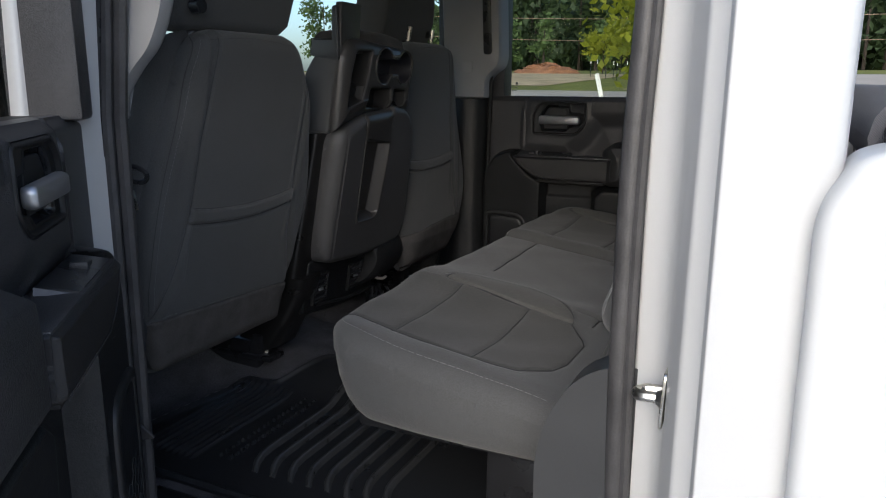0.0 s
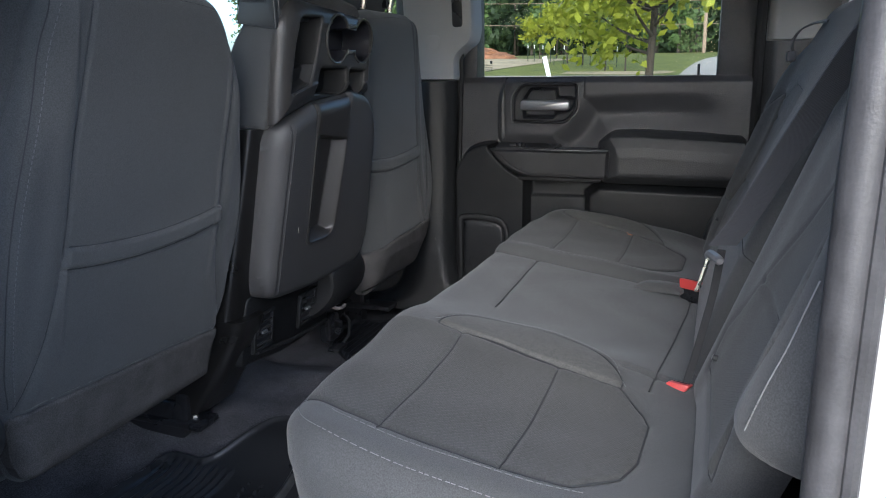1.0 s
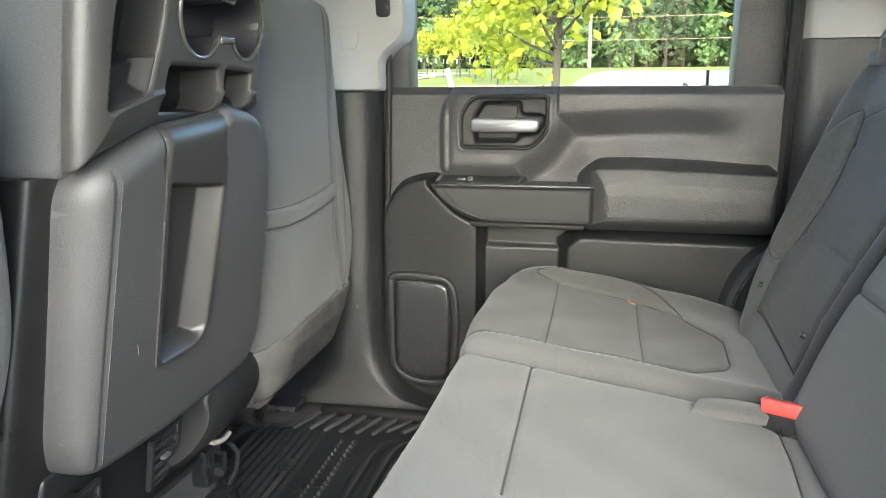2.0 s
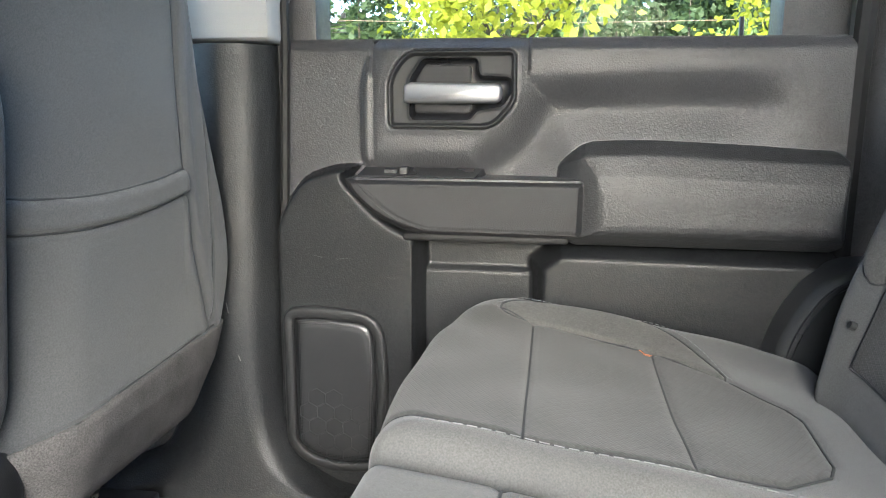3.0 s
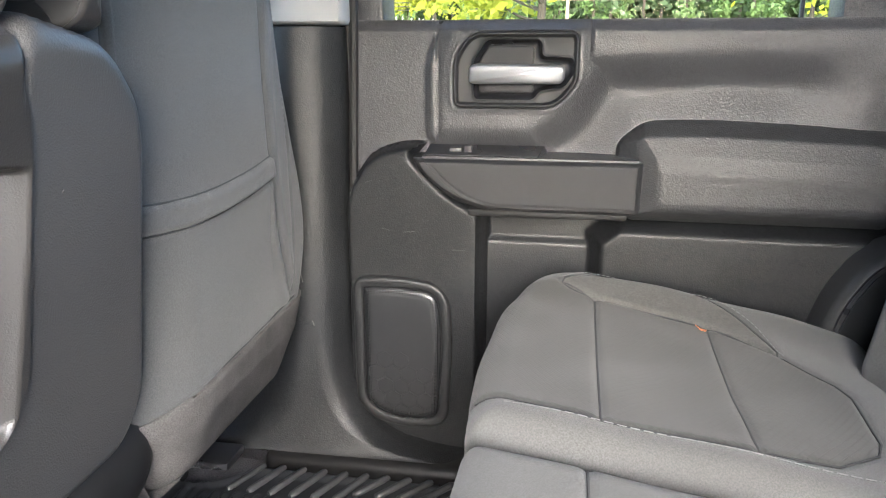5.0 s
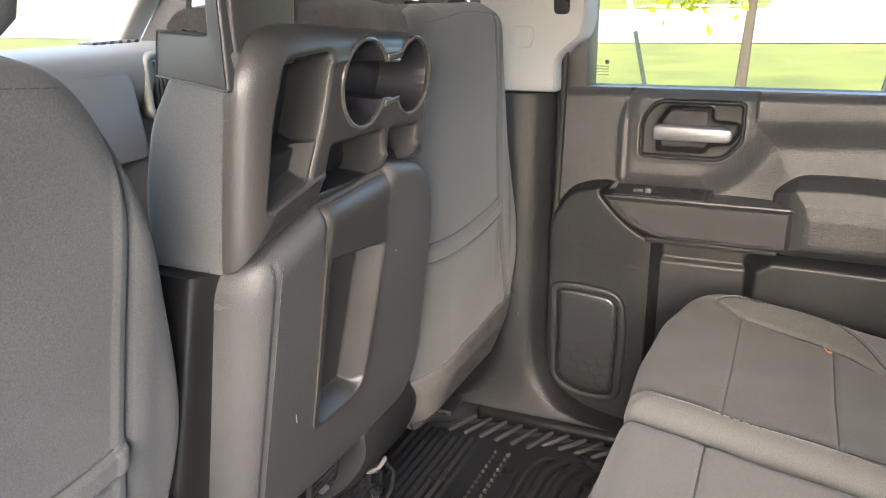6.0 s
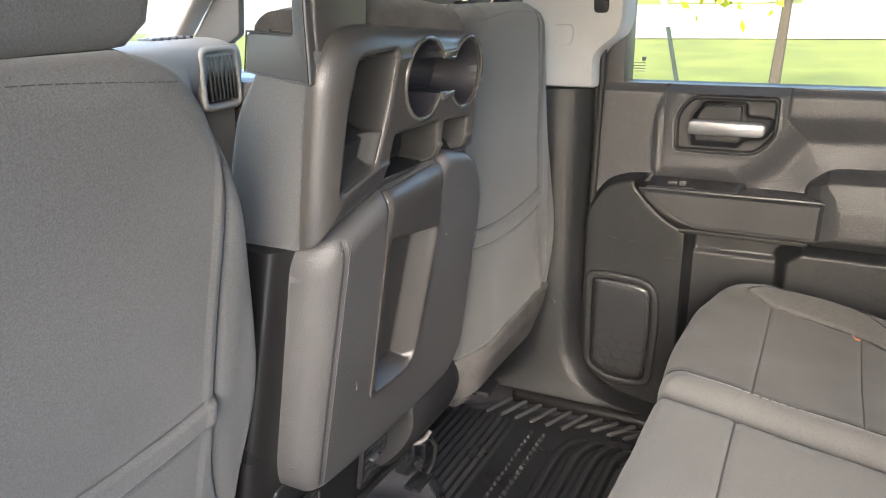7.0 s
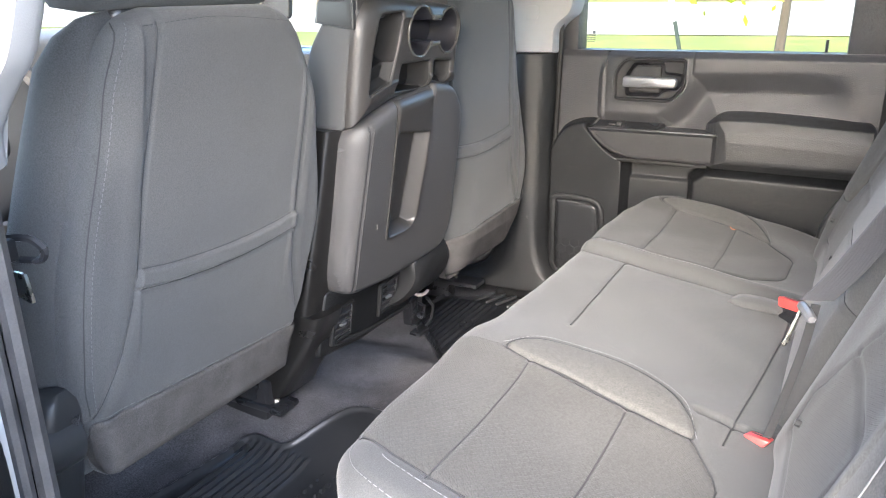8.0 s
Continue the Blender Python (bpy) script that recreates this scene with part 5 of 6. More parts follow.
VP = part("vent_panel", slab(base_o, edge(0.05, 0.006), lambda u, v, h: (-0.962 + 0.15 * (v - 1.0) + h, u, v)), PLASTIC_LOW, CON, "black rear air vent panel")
part("vent_ledge", tube([(-0.912, -0.10, 0.962), (-0.912, 0.03, 0.944), (-0.912, 0.18, 0.938)], 0.0045, 6), SATIN, VP)
for vy, vz in ((-0.083, 1.003), (0.085, 1.000)):
    f = lambda u, v, h, vy=vy, vz=vz: (-0.910 + 0.15 * (vz + v - 1.0) + h, vy + u, vz + v)
    vf = part("air_vent", joined(*[slab(round_poly(q, 0.003, 2), edge(0.008, 0.002), f) for q in ([(-0.034, -0.038), (-0.026, -0.038), (-0.026, 0.030), (-0.034, 0.030)], [(0.026, -0.032), (0.034, -0.032), (0.034, 0.036), (0.026, 0.036)], [(-0.034, 0.028), (0.034, 0.033), (0.034, 0.040), (-0.034, 0.035)], [(-0.034, -0.040), (0.034, -0.036), (0.034, -0.029), (-0.034, -0.033)])]), SATIN, VP, "angled black air vent")
    part("vent_back", slab([(-0.028, -0.034), (0.028, -0.032), (0.028, 0.033), (-0.028, 0.030)], [(0, 0.0), (0, 0.002)], f, False), PLASTIC_DARK, vf)
    for k in range(4):
        part("vent_slat", moved(rbox(-0.027, -0.028 + k * 0.015, 0.0, 0.027, -0.024 + k * 0.015, 0.007, 0.001), lambda u, v, h, f=f: f(u, v, h)), PLASTIC, vf)
    part("vent_wheel", moved(rbox(-0.010, -0.004, 0.004, 0.006, 0.002, 0.012, 0.0015), lambda u, v, h, f=f: f(u, v, h)), CHROME, vf, "bright vent slider")
part("side_cover", loft([[(-0.905 + 0.12 * r * math.sin(a) + r * math.cos(a) * 0.68, y - 0.045 * max(0.0, -math.sin(a)) ** 2, 1.030 + r * math.sin(a)) for a in [math.pi / 16 * k for k in range(32)]] for y, r in ((0.140, 0.056), (0.155, 0.066), (0.272, 0.066), (0.286, 0.063), (0.296, 0.057), (0.301, 0.048), (0.302, 0.03))]), SATIN, CON, "rounded black hinge cover", 60)
part("latch_strap", tube(smooth_line([(-0.892, 0.168, 0.980), (-0.888, 0.180, 0.969), (-0.886, 0.205, 0.962), (-0.888, 0.228, 0.962)], 4), 0.0040, 6), FRAY, CON, "frayed pale lining under the hinge")
part("latch_bracket", joined(rbox(-0.96, 0.225, 0.86, -0.93, 0.275, 0.925, 0.006), tube([(-0.925, 0.23, 0.90), (-0.915, 0.25, 0.885), (-0.925, 0.27, 0.90), (-0.935, 0.25, 0.915), (-0.925, 0.23, 0.90)], 0.006, 6), rbox(-0.935, 0.215, 0.842, -0.905, 0.262, 0.850, 0.002), tube([(-0.915, 0.268, 0.925), (-0.905, 0.280, 0.900), (-0.908, 0.276, 0.868), (-0.915, 0.262, 0.850)], 0.004, 6), tube([(-0.908, 0.222, 0.895), (-0.908, 0.232, 0.895)], 0.009, 8)), PLASTIC_DARK, CON, "dark steel latch bracket")

# ---- floor ----
structure("floor_carpet", relief((-1.32, -0.70, 0.15, 0.70), 0.01, lambda U, V: d_rect(U, V, -1.32, -0.70, 0.15, 0.70, 0.01), lambda U, V: -0.006 + 0.055 * step(0.30, 0.12, np.abs(V)) * step(-0.30, -0.5, U) + 0.07 * step(-1.12, -1.30, U) + 0.003 * np.sin(U * 23 + V * 17) + 0.002 * np.sin(V * 41 - U * 11), lambda u, v, h: (u, v, FLOOR + h), 0.02), CARPET, "dark grey carpet with a low centre hump")


def floor_mat(side, outline, label):
    m = thing("floor_liner", (-0.75, side * 0.4, FLOOR), label, "floor mat", "rubber floor liners")
    P = [(x, side * y) for x, y in round_poly(outline, 0.025, 4)]

    def hgt(U, V):
        d = d_poly(U, V, P)
        lip = 0.008 * np.exp(-((d + 0.008) / 0.006) ** 2)
        A = np.abs(V)
        slope = 0.055 * step(0.30, 0.12, A) * step(-0.30, -0.5, U)
        fine = 0.005 * (0.5 + 0.5 * np.cos((U + 1.0) * 2 * math.pi / 0.017)) * step(-1.03, -1.02, U) * step(-0.865, -0.875, U) * step(0.60, 0.585, A) * step(0.24, 0.26, A)
        return 0.006 + lip + slope + fine
    us, vs = [p[0] for p in P], [p[1] for p in P]
    part("liner_tray", relief((min(us) - 0.01, min(vs) - 0.01, max(us) + 0.01, max(vs) + 0.01), 0.0035, lambda U, V: d_poly(U, V, P), hgt, lambda u, v, h: (u, v, FLOOR + h), -0.001), RUBBER, m, "ribbed black rubber tray", 50)
    y0 = 0.155 if side < 0 else 0.235
    if side > 0:
        for k in range(11):
            x, reach, back = -0.912 + 0.034 * k, (0.060 if k < 6 else 0.041), (0.037 if k < 6 else 0.045)
            rings = []
            for q in (0.0, 0.06, 0.5, 0.94, 1.0):
                px, py, r = x - back * (1 - q), 0.654 - reach * (1 - q), 0.004 if q in (0.0, 1.0) else 0.0062
                rings.append([(px + r * math.cos(a) * 0.9, py - r * math.cos(a) * 0.5, FLOOR + 0.010 + 0.010 * q + r * max(-0.3, math.sin(a)) * 0.9) for a in [math.pi / 5 * j for j in range(10)]])
            part("slanted_rib", loft(rings), RIB_WORN_LIT, m, "scuffed slanted rubber rib, coloured paler for its sheen", 50)
    studs = []
    for sx, sw in ((-0.831, 0.0030), (-0.805, 0.0042)):
        for k in range(18):
            sy = side * (0.560 - 0.0172 * k)
            studs.append(loft([[(sx + 0.75 * w * c0, sy + 1.0 * w * c1, z) for c0, c1 in ((-1, -1), (1, -1), (1, 1), (-1, 1))] for w, z in ((sw * 1.3, FLOOR + 0.004), (sw, FLOOR + 0.011), (sw * 0.6, FLOOR + 0.013))]))
    # Passenger studs take the paler rubber, so their glint is in the colour.
    part("stud_strip", joined(*studs), RIB_WORN_LIT if side > 0 else RUBBER, m, "studded rubber strip", 30)
    for k in range(8):
        x = -0.757 + (0.042 if side < 0 else 0.0345) * k
        prof = [(-0.0125, 0.0), (-0.0095, 0.010), (-0.006, 0.0125), (0.006, 0.0125), (0.0095, 0.010), (0.0125, 0.0)] if side > 0 else [(-0.009, 0.0), (-0.0055, 0.010), (-0.0025, 0.0130), (0.0025, 0.0130), (0.0055, 0.010), (0.009, 0.0)]
        rings = []
        for y in np.linspace(y0, 0.585, 16):
            sc = 0.3 if y in (y0, 0.585) else 1.0
            bend = 0.030 * max(0.0, (y - 0.50) / 0.085) ** 2
            z = FLOOR + 0.004 + 0.055 * float(step(0.30, 0.12, y)) * float(step(-0.30, -0.5, x))
            rings.append([(x + u + bend, side * y, z + w * sc) for u, w in prof])
        # Driver ribs take the paler rubber to paint in their edge highlights.
        part("rib", loft(rings), RUBBER if side > 0 else RIB_WORN_LIT, m, "raised rubber rib", 50)
    return m


floor_mat(-1, [(-1.09, 0.665), (-1.075, 0.50), (-1.045, 0.25), (-1.02, 0.232), (-0.945, 0.238), (-0.915, 0.19), (-0.87, 0.115), (-0.84, 0.10), (-0.40, 0.10), (-0.25, 0.25), (-0.25, 0.68)], "black ribbed rubber floor liner behind the driver seat")
floor_mat(1, [(-1.06, 0.60), (-1.075, 0.43), (-1.0, 0.372), (-0.92, 0.298), (-0.872, 0.235), (-0.84, 0.205), (-0.40, 0.20), (-0.25, 0.30), (-0.25, 0.662), (-0.925, 0.662), (-0.985, 0.608)], "black ribbed rubber floor liner behind the passenger seat")

# ---- rear bench ----
BENCH = thing("rear_bench", (-0.30, 0.0, FLOOR), "charcoal cloth three-place rear bench seat", "bench seat")


def cush_at(x, y, h):
    return x + 0 * h, y + 0 * h, 1.113 - 0.15 * (x + 0.45) + h


def pillow(d, r):
    t = np.clip(1 + d / r, 0, 1)
    return -r * (1 - np.sqrt(np.maximum(0, 1 - t * t)))


LEFT_C = round_poly([(-0.550, -0.25), (-0.552, -0.45), (-0.538, -0.585), (-0.49, -0.640), (-0.30, -0.657), (-0.090, -0.657), (-0.040, -0.60), (-0.040, 0.247), (-0.531, 0.247), (-0.535, 0.0)], [0.2, 0.1, 0.06, 0.06, 0.1, 0.03, 0.03, 0.01, 0.02, 0.1], 5)
RIGHT_C = round_poly([(-0.532, 0.253), (-0.545, 0.40), (-0.535, 0.60), (-0.50, 0.69), (-0.43, 0.735), (-0.20, 0.715), (-0.05, 0.68), (-0.040, 0.253)], [0.02, 0.1, 0.08, 0.08, 0.1, 0.1, 0.04, 0.01], 5)
RUN_L = [(-0.548, -0.535), (-0.475, -0.552), (-0.30, -0.575), (-0.205, -0.562), (-0.160, -0.515), (-0.146, -0.47), (-0.142, -0.375), (-0.150, -0.352), (-0.186, -0.297), (-0.275, -0.284), (-0.425, -0.264), (-0.47, -0.25)]
INSERT_L = [(-0.56, -0.262), (-0.56, -0.50)] + RUN_L
LENS_L = smooth_line([(-0.470, -0.246), (-0.432, -0.188), (-0.36, -0.172), (-0.27, -0.187), (-0.215, -0.232), (-0.186, -0.294), (-0.275, -0.281), (-0.36, -0.268), (-0.425, -0.262)], 4, True)
SEAMS_L = [RUN_L, [(-0.425, -0.264), (-0.427, -0.565)], [(-0.275, -0.284), (-0.281, -0.575)], LENS_L + LENS_L[:1], [(-0.422, -0.10), (-0.424, 0.245)], [(-0.150, -0.28), (-0.115, 0.10), (-0.110, 0.24)]]
RUN_R = [(-0.456, 0.664), (-0.412, 0.632), (-0.269, 0.617), (-0.194, 0.570), (-0.142, 0.51), (-0.134, 0.485), (-0.139, 0.385), (-0.150, 0.360), (-0.20, 0.315), (-0.40, 0.300), (-0.530, 0.320)]
INSERT_R = RUN_R + [(-0.57, 0.33), (-0.57, 0.60), (-0.52, 0.66)]
LENS_R = smooth_line([(-0.456, 0.664), (-0.42, 0.690), (-0.35, 0.702), (-0.27, 0.690), (-0.215, 0.640), (-0.192, 0.570), (-0.269, 0.619), (-0.412, 0.634)], 4, True)
SEAMS_R = [RUN_R, [(-0.412, 0.30), (-0.412, 0.632)], [(-0.270, 0.31), (-0.269, 0.617)], LENS_R + LENS_R[:1]]


def cush_height(U, V):
    left = d_poly(U, V, LEFT_C)
    right = d_poly(U, V, RIGHT_C)
    h = np.where(V < 0.25, 0.75 * pillow(left, 0.040), pillow(right, 0.040))
    h = h + 0.013 * np.exp(-((V + 0.235) / 0.065) ** 2) * step(-0.10, -0.2, U) + 0.012 * np.exp(-((V - 0.275) / 0.03) ** 2)
    h = h + 0.016 * step(0.26, 0.33, V) * step(-0.50, -0.42, U) * 0.3 + 0.018 * np.exp(-((V - 0.69) / 0.05) ** 2)
    h = h - 0.010 * np.exp(-((U + 0.30) / 0.13) ** 2) * (np.exp(-((V + 0.42) / 0.10) ** 2) + np.exp(-((V - 0.47) / 0.10) ** 2))
    h = h + 0.010 * np.exp(-((V + 0.61) / 0.04) ** 2) * step(-0.10, -0.2, U)
    for line in SEAMS_L + SEAMS_R:
        d = d_open(U, V, line)
        h = h - 0.0032 * np.exp(-(d / 0.0040) ** 2)
    h = h - 0.010 * np.exp(-(d_open(U, V, [(-0.19, -0.235), (-0.115, -0.225)]) / 0.006) ** 2)
    return h + 0.0015 * np.sin(U * 37 + np.sin(V * 21)) * np.sin(V * 29)


for outl, box, nm in ((LEFT_C, (-0.60, -0.675, -0.03, 0.25), "wide_cushion"), (RIGHT_C, (-0.592, 0.25, -0.03, 0.765), "narrow_cushion")):
    part(nm, relief(box, 0.0035, lambda U, V, outl=outl: d_poly(U, V, outl), cush_height, cush_at, 0.045), FABRIC, BENCH, "charcoal cloth seat cushion", 70)
    lower = inset(outl, 0.002)
    part("cushion_side", loft([[(x + (0.02 * k if x < -0.4 else 0), y * (1 - 0.015 * k), (1.113 - 0.15 * (x + 0.45) - 0.043) * (1 - k) + 0.962 * k) for x, y in inset(lower, -0.004 * math.sin(math.pi * min(1, k)) + 0.02 * k ** 4)] for k in (0, 0.15, 0.4, 0.7, 0.9, 1.0)]), FABRIC, BENCH, "charcoal cloth cushion side", 60)


def patch(poly, lift, material, name, label):
    us, vs = [p[0] for p in poly], [p[1] for p in poly]
    shell = LEFT_C if max(vs) < 0.25 else RIGHT_C

    def rim(U, V):
        return np.maximum(d_poly(U, V, poly), d_poly(U, V, shell) + 0.002)
    return part(name, relief((min(us) - 0.01, min(vs) - 0.01, max(us) + 0.01, max(vs) + 0.01), 0.0035, rim, lambda U, V: cush_height(U, V) + lift * step(0.0, -0.004, d_poly(U, V, poly)), cush_at, 0.06), material, BENCH, label, 70)


patch(round_poly(INSERT_L, 0.008, 3), 0.0014, FABRIC_PANEL, "seat_insert", "textured dark cloth insert")
patch(round_poly(INSERT_R, 0.008, 3), 0.0014, FABRIC_PANEL, "seat_insert", "textured dark cloth insert")
patch(LENS_L, 0.0016, FABRIC_STRIP, "bolster_strip", "lighter heather bolster strip")
patch(LENS_R, 0.0016, FABRIC_STRIP, "bolster_strip", "lighter heather bolster strip")


def on_cushion(pts, lift=0.001):
    U, V = np.array([p[0] for p in pts]), np.array([p[1] for p in pts])
    x, y, z = cush_at(U, V, cush_height(U, V) + lift)
    return list(zip(x, y, z))


for seam in SEAMS_L + SEAMS_R:
    dense = [tuple(np.array(a) * (1 - q) + np.array(b) * q) for a, b in zip(seam, seam[1:]) for q in np.linspace(0, 1, max(2, int(math.dist(a, b) / 0.01)), endpoint=False)] + [seam[-1]]
    part("seam", tube(on_cushion(dense, 0.0018), 0.0013, 5), SEAM, BENCH)
stitches(on_cushion(smooth_line([(-0.475, -0.246), (-0.434, -0.183), (-0.36, -0.166), (-0.27, -0.181), (-0.210, -0.230), (-0.180, -0.296)], 10), 0.0025), BENCH)
stitches(on_cushion(smooth_line([(-0.460, 0.668), (-0.42, 0.696), (-0.35, 0.708), (-0.27, 0.696), (-0.209, 0.643), (-0.186, 0.568)], 10), 0.0025), BENCH)
stitches(on_cushion([(x, 0.292) for x in np.linspace(-0.50, -0.16, 30)], 0.0015), BENCH)
stitches(on_cushion(smooth_line([(-0.535, -0.53), (-0.515, -0.585), (-0.46, -0.617), (-0.30, -0.632), (-0.13, -0.632)], 12), 0.0015), BENCH)
stitches(on_cushion(smooth_line([(-0.485, -0.560), (-0.46, -0.572), (-0.30, -0.592), (-0.19, -0.575)], 12), 0.002), BENCH)
part("stain", slab([(-0.276 + 0.007 * math.cos(a) * (1 + 0.3 * math.sin(3 * a)), 0.610 + 0.010 * math.sin(a)) for a in np.linspace(0, 2 * math.pi, 14, endpoint=False)], [(0, 0.0), (0.001, 0.0006)], lambda u, v, h: tuple(float(q[0]) for q in cush_at(np.array([u]), np.array([v]), cush_height(np.array([u]), np.array([v])) + 0.0022 + h)), False), SPOT, BENCH, "small orange stain on the cloth")
part("seat_base", joined(rbox(-0.26, -0.56, FLOOR + 0.0, -0.10, 0.66, 0.955, 0.02), rbox(-0.48, -0.60, 0.94, -0.10, 0.66, 0.975, 0.01)), PLASTIC_DARK, BENCH, "black seat base under the cushions")


def back_at(y, z, h):
    return -0.026 + 0.36 * (z - 1.243) - h * 0.94, y + 0 * h, z + 0.34 * h


C_EDGE = [(0.240, 1.04), (0.243, 1.18), (0.228, 1.25), (0.203, 1.32), (0.155, 1.41), (0.10, 1.47), (0.065, 1.62)]
BACKS = {
    "L": round_poly([(-0.575, 1.045), (-0.580, 1.165), (-0.63, 1.183), (-0.690, 1.205), (-0.700, 1.26), (-0.69, 1.50), (-0.62, 1.63), (-0.21, 1.635), (-0.205, 1.045)], [0.03, 0.01, 0.05, 0.03, 0.1, 0.15, 0.06, 0.03, 0.02], 5),
    "C": round_poly([(-0.197, 1.04), (-0.197, 1.63)] + C_EDGE[::-1], [0.02, 0.02, 0.02, 0.05, 0.05, 0.05, 0.05, 0.05, 0.02], 4),
    "R": round_poly([(y + 0.007, z) for y, z in C_EDGE] + [(0.44, 1.625), (0.545, 1.56), (0.600, 1.47), (0.632, 1.36), (0.636, 1.27), (0.612, 1.17), (0.585, 1.11), (0.57, 1.045)], [0.02, 0.05, 0.05, 0.05, 0.05, 0.05, 0.02, 0.06, 0.06, 0.1, 0.1, 0.1, 0.1, 0.05, 0.03], 4)}
INS_BR = [(0.285, 1.10), (0.290, 1.18), (0.275, 1.253), (0.255, 1.32), (0.215, 1.393), (0.185, 1.455), (0.42, 1.465), (0.505, 1.435), (0.490, 1.34), (0.511, 1.253), (0.540, 1.200), (0.535, 1.11)]
INS_BL = [(-0.275, 1.11), (-0.268, 1.17), (-0.322, 1.252), (-0.428, 1.40), (-0.455, 1.46), (-0.56, 1.47), (-0.606, 1.37), (-0.552, 1.259), (-0.540, 1.205), (-0.560, 1.11)]
STRIP_BR = smooth_line([(0.516, 1.438), (0.560, 1.415), (0.600, 1.33), (0.605, 1.27), (0.585, 1.215), (0.548, 1.196), (0.519, 1.253), (0.498, 1.34)], 4, True)
STRIP_BL = smooth_line([(-0.612, 1.40), (-0.640, 1.36), (-0.648, 1.29), (-0.628, 1.225), (-0.580, 1.165), (-0.552, 1.190), (-0.560, 1.259), (-0.592, 1.33)], 4, True)
SEAMS_B = [INS_BR + INS_BR[:1], [(0.275, 1.253), (0.511, 1.253)], [(0.215, 1.393), (0.496, 1.393)], INS_BL + INS_BL[:1], [(-0.322, 1.252), (-0.550, 1.256)], [(-0.428, 1.40), (-0.602, 1.398)], [(-0.19, 1.236), (-0.05, 1.240), (0.05, 1.242), (0.228, 1.240)], STRIP_BR + STRIP_BR[:1]]


def back_height(U, V):
    h = 0.0
    for key, q in BACKS.items():
        d = d_poly(U, V, q)
        h = h + np.where(d < 0.006, pillow(d, 0.035) + (0.016 * step(0, -0.05, d) if key == "C" else 0), 0)
    h = h + 0.022 * np.exp(-((U + 0.64) / 0.05) ** 2) + 0.022 * np.exp(-((U - 0.575) / 0.035) ** 2) + 0.006 * np.exp(-((U + 0.25) / 0.03) ** 2)
    h = h - 0.006 * np.exp(-((V - 1.33) / 0.16) ** 2) * (step(0.28, 0.36, U) * step(0.52, 0.46, U) + step(-0.32, -0.40, U) * step(-0.56, -0.50, U))
    for line in SEAMS_B:
        h = h - 0.004 * np.exp(-(d_open(U, V, line) / 0.0045) ** 2)
    return h


for key in "LCR":
    q = BACKS[key]
    us, vs = [p[0] for p in q], [p[1] for p in q]
    part("seat_back", relief((min(us) - 0.008, min(vs) - 0.008, max(us) + 0.008, max(vs) + 0.008), 0.0045, lambda U, V, q=q: d_poly(U, V, q), back_height, back_at, 0.06), FABRIC, BENCH, "charcoal cloth rear seat back", 70)
for q, m, nm, lb in ((round_poly(INS_BR, 0.015, 3), FABRIC_PANEL, "back_insert", "textured dark cloth insert"), (round_poly(INS_BL, 0.015, 3), FABRIC_PANEL, "back_insert", "textured dark cloth insert"), (STRIP_BR, FABRIC_STRIP, "back_strip", "lighter heather bolster strip"), (STRIP_BL, FABRIC_STRIP, "back_strip", "lighter heather bolster strip")):
    us, vs = [p[0] for p in q], [p[1] for p in q]
    part(nm, relief((min(us) - 0.008, min(vs) - 0.008, max(us) + 0.008, max(vs) + 0.008), 0.0045, lambda U, V, q=q: np.maximum(d_poly(U, V, q), d_poly(U, V, BACKS["L" if q[0][0] < 0 else "R"]) + 0.012), lambda U, V, q=q: back_height(U, V) + 0.0014 * step(0.0, -0.004, d_poly(U, V, q)), back_at, 0.03), m, BENCH, lb, 70)


def on_back(pts, lift=0.0015):
    U, V = np.array([p[0] for p in pts]), np.array([p[1] for p in pts])
    return list(zip(*back_at(U, V, back_height(U, V) + lift)))


for seam in SEAMS_B:
    dense = [tuple(np.array(a) * (1 - q) + np.array(b) * q) for a, b in zip(seam, seam[1:]) for q in np.linspace(0, 1, max(2, int(math.dist(a, b) / 0.01)), endpoint=False)] + [seam[-1]]
    part("seam", tube(on_back(dense, 0.0008), 0.0010, 5), SEAM, BENCH)
stitches(smooth_line([(-0.0078, -0.6675, 1.348), (-0.0168, -0.6692, 1.320), (-0.0258, -0.6702, 1.292), (-0.0378, -0.6712, 1.260), (-0.0498, -0.6664, 1.219)], 8), BENCH, 0.005, 0.0035, 0.0008)
stitches(on_back(smooth_line([(0.592, 1.205), (0.613, 1.27), (0.607, 1.34), (0.568, 1.42)], 16)), BENCH)
for y, z in ((0.305, 1.148), (0.545, 1.150), (-0.300, 1.135)):
    p = on_back([(y, z)])[0]
    part("snap_stud", tube([p, (p[0] - 0.006, p[1], p[2] + 0.002)], 0.0045, 10), CAP_GREY, BENCH, "small grey snap stud")
for y in (-0.43, 0.45):
    part("rear_headrest", moved(rbox(-0.06, -0.13, 1.665, 0.05, 0.13, 1.80, 0.035, 4), lambda a, b, c, y=y: (a + 0.16, b + y, c)), FABRIC, BENCH, "charcoal cloth rear headrest")
part("release_loop", joined(ribbon_mesh(smooth_line([(0.050, 0.488, 1.520), (0.046, 0.484, 1.545), (0.056, 0.465, 1.568), (0.075, 0.42, 1.580), (0.095, 0.36, 1.582)], 6), 0.022, (0.3, 0.9, 0.2), 0.003), rbox(0.038, 0.476, 1.508, 0.056, 0.500, 1.530, 0.004)), BLACK_STRAP, BENCH, "black seat release loop")

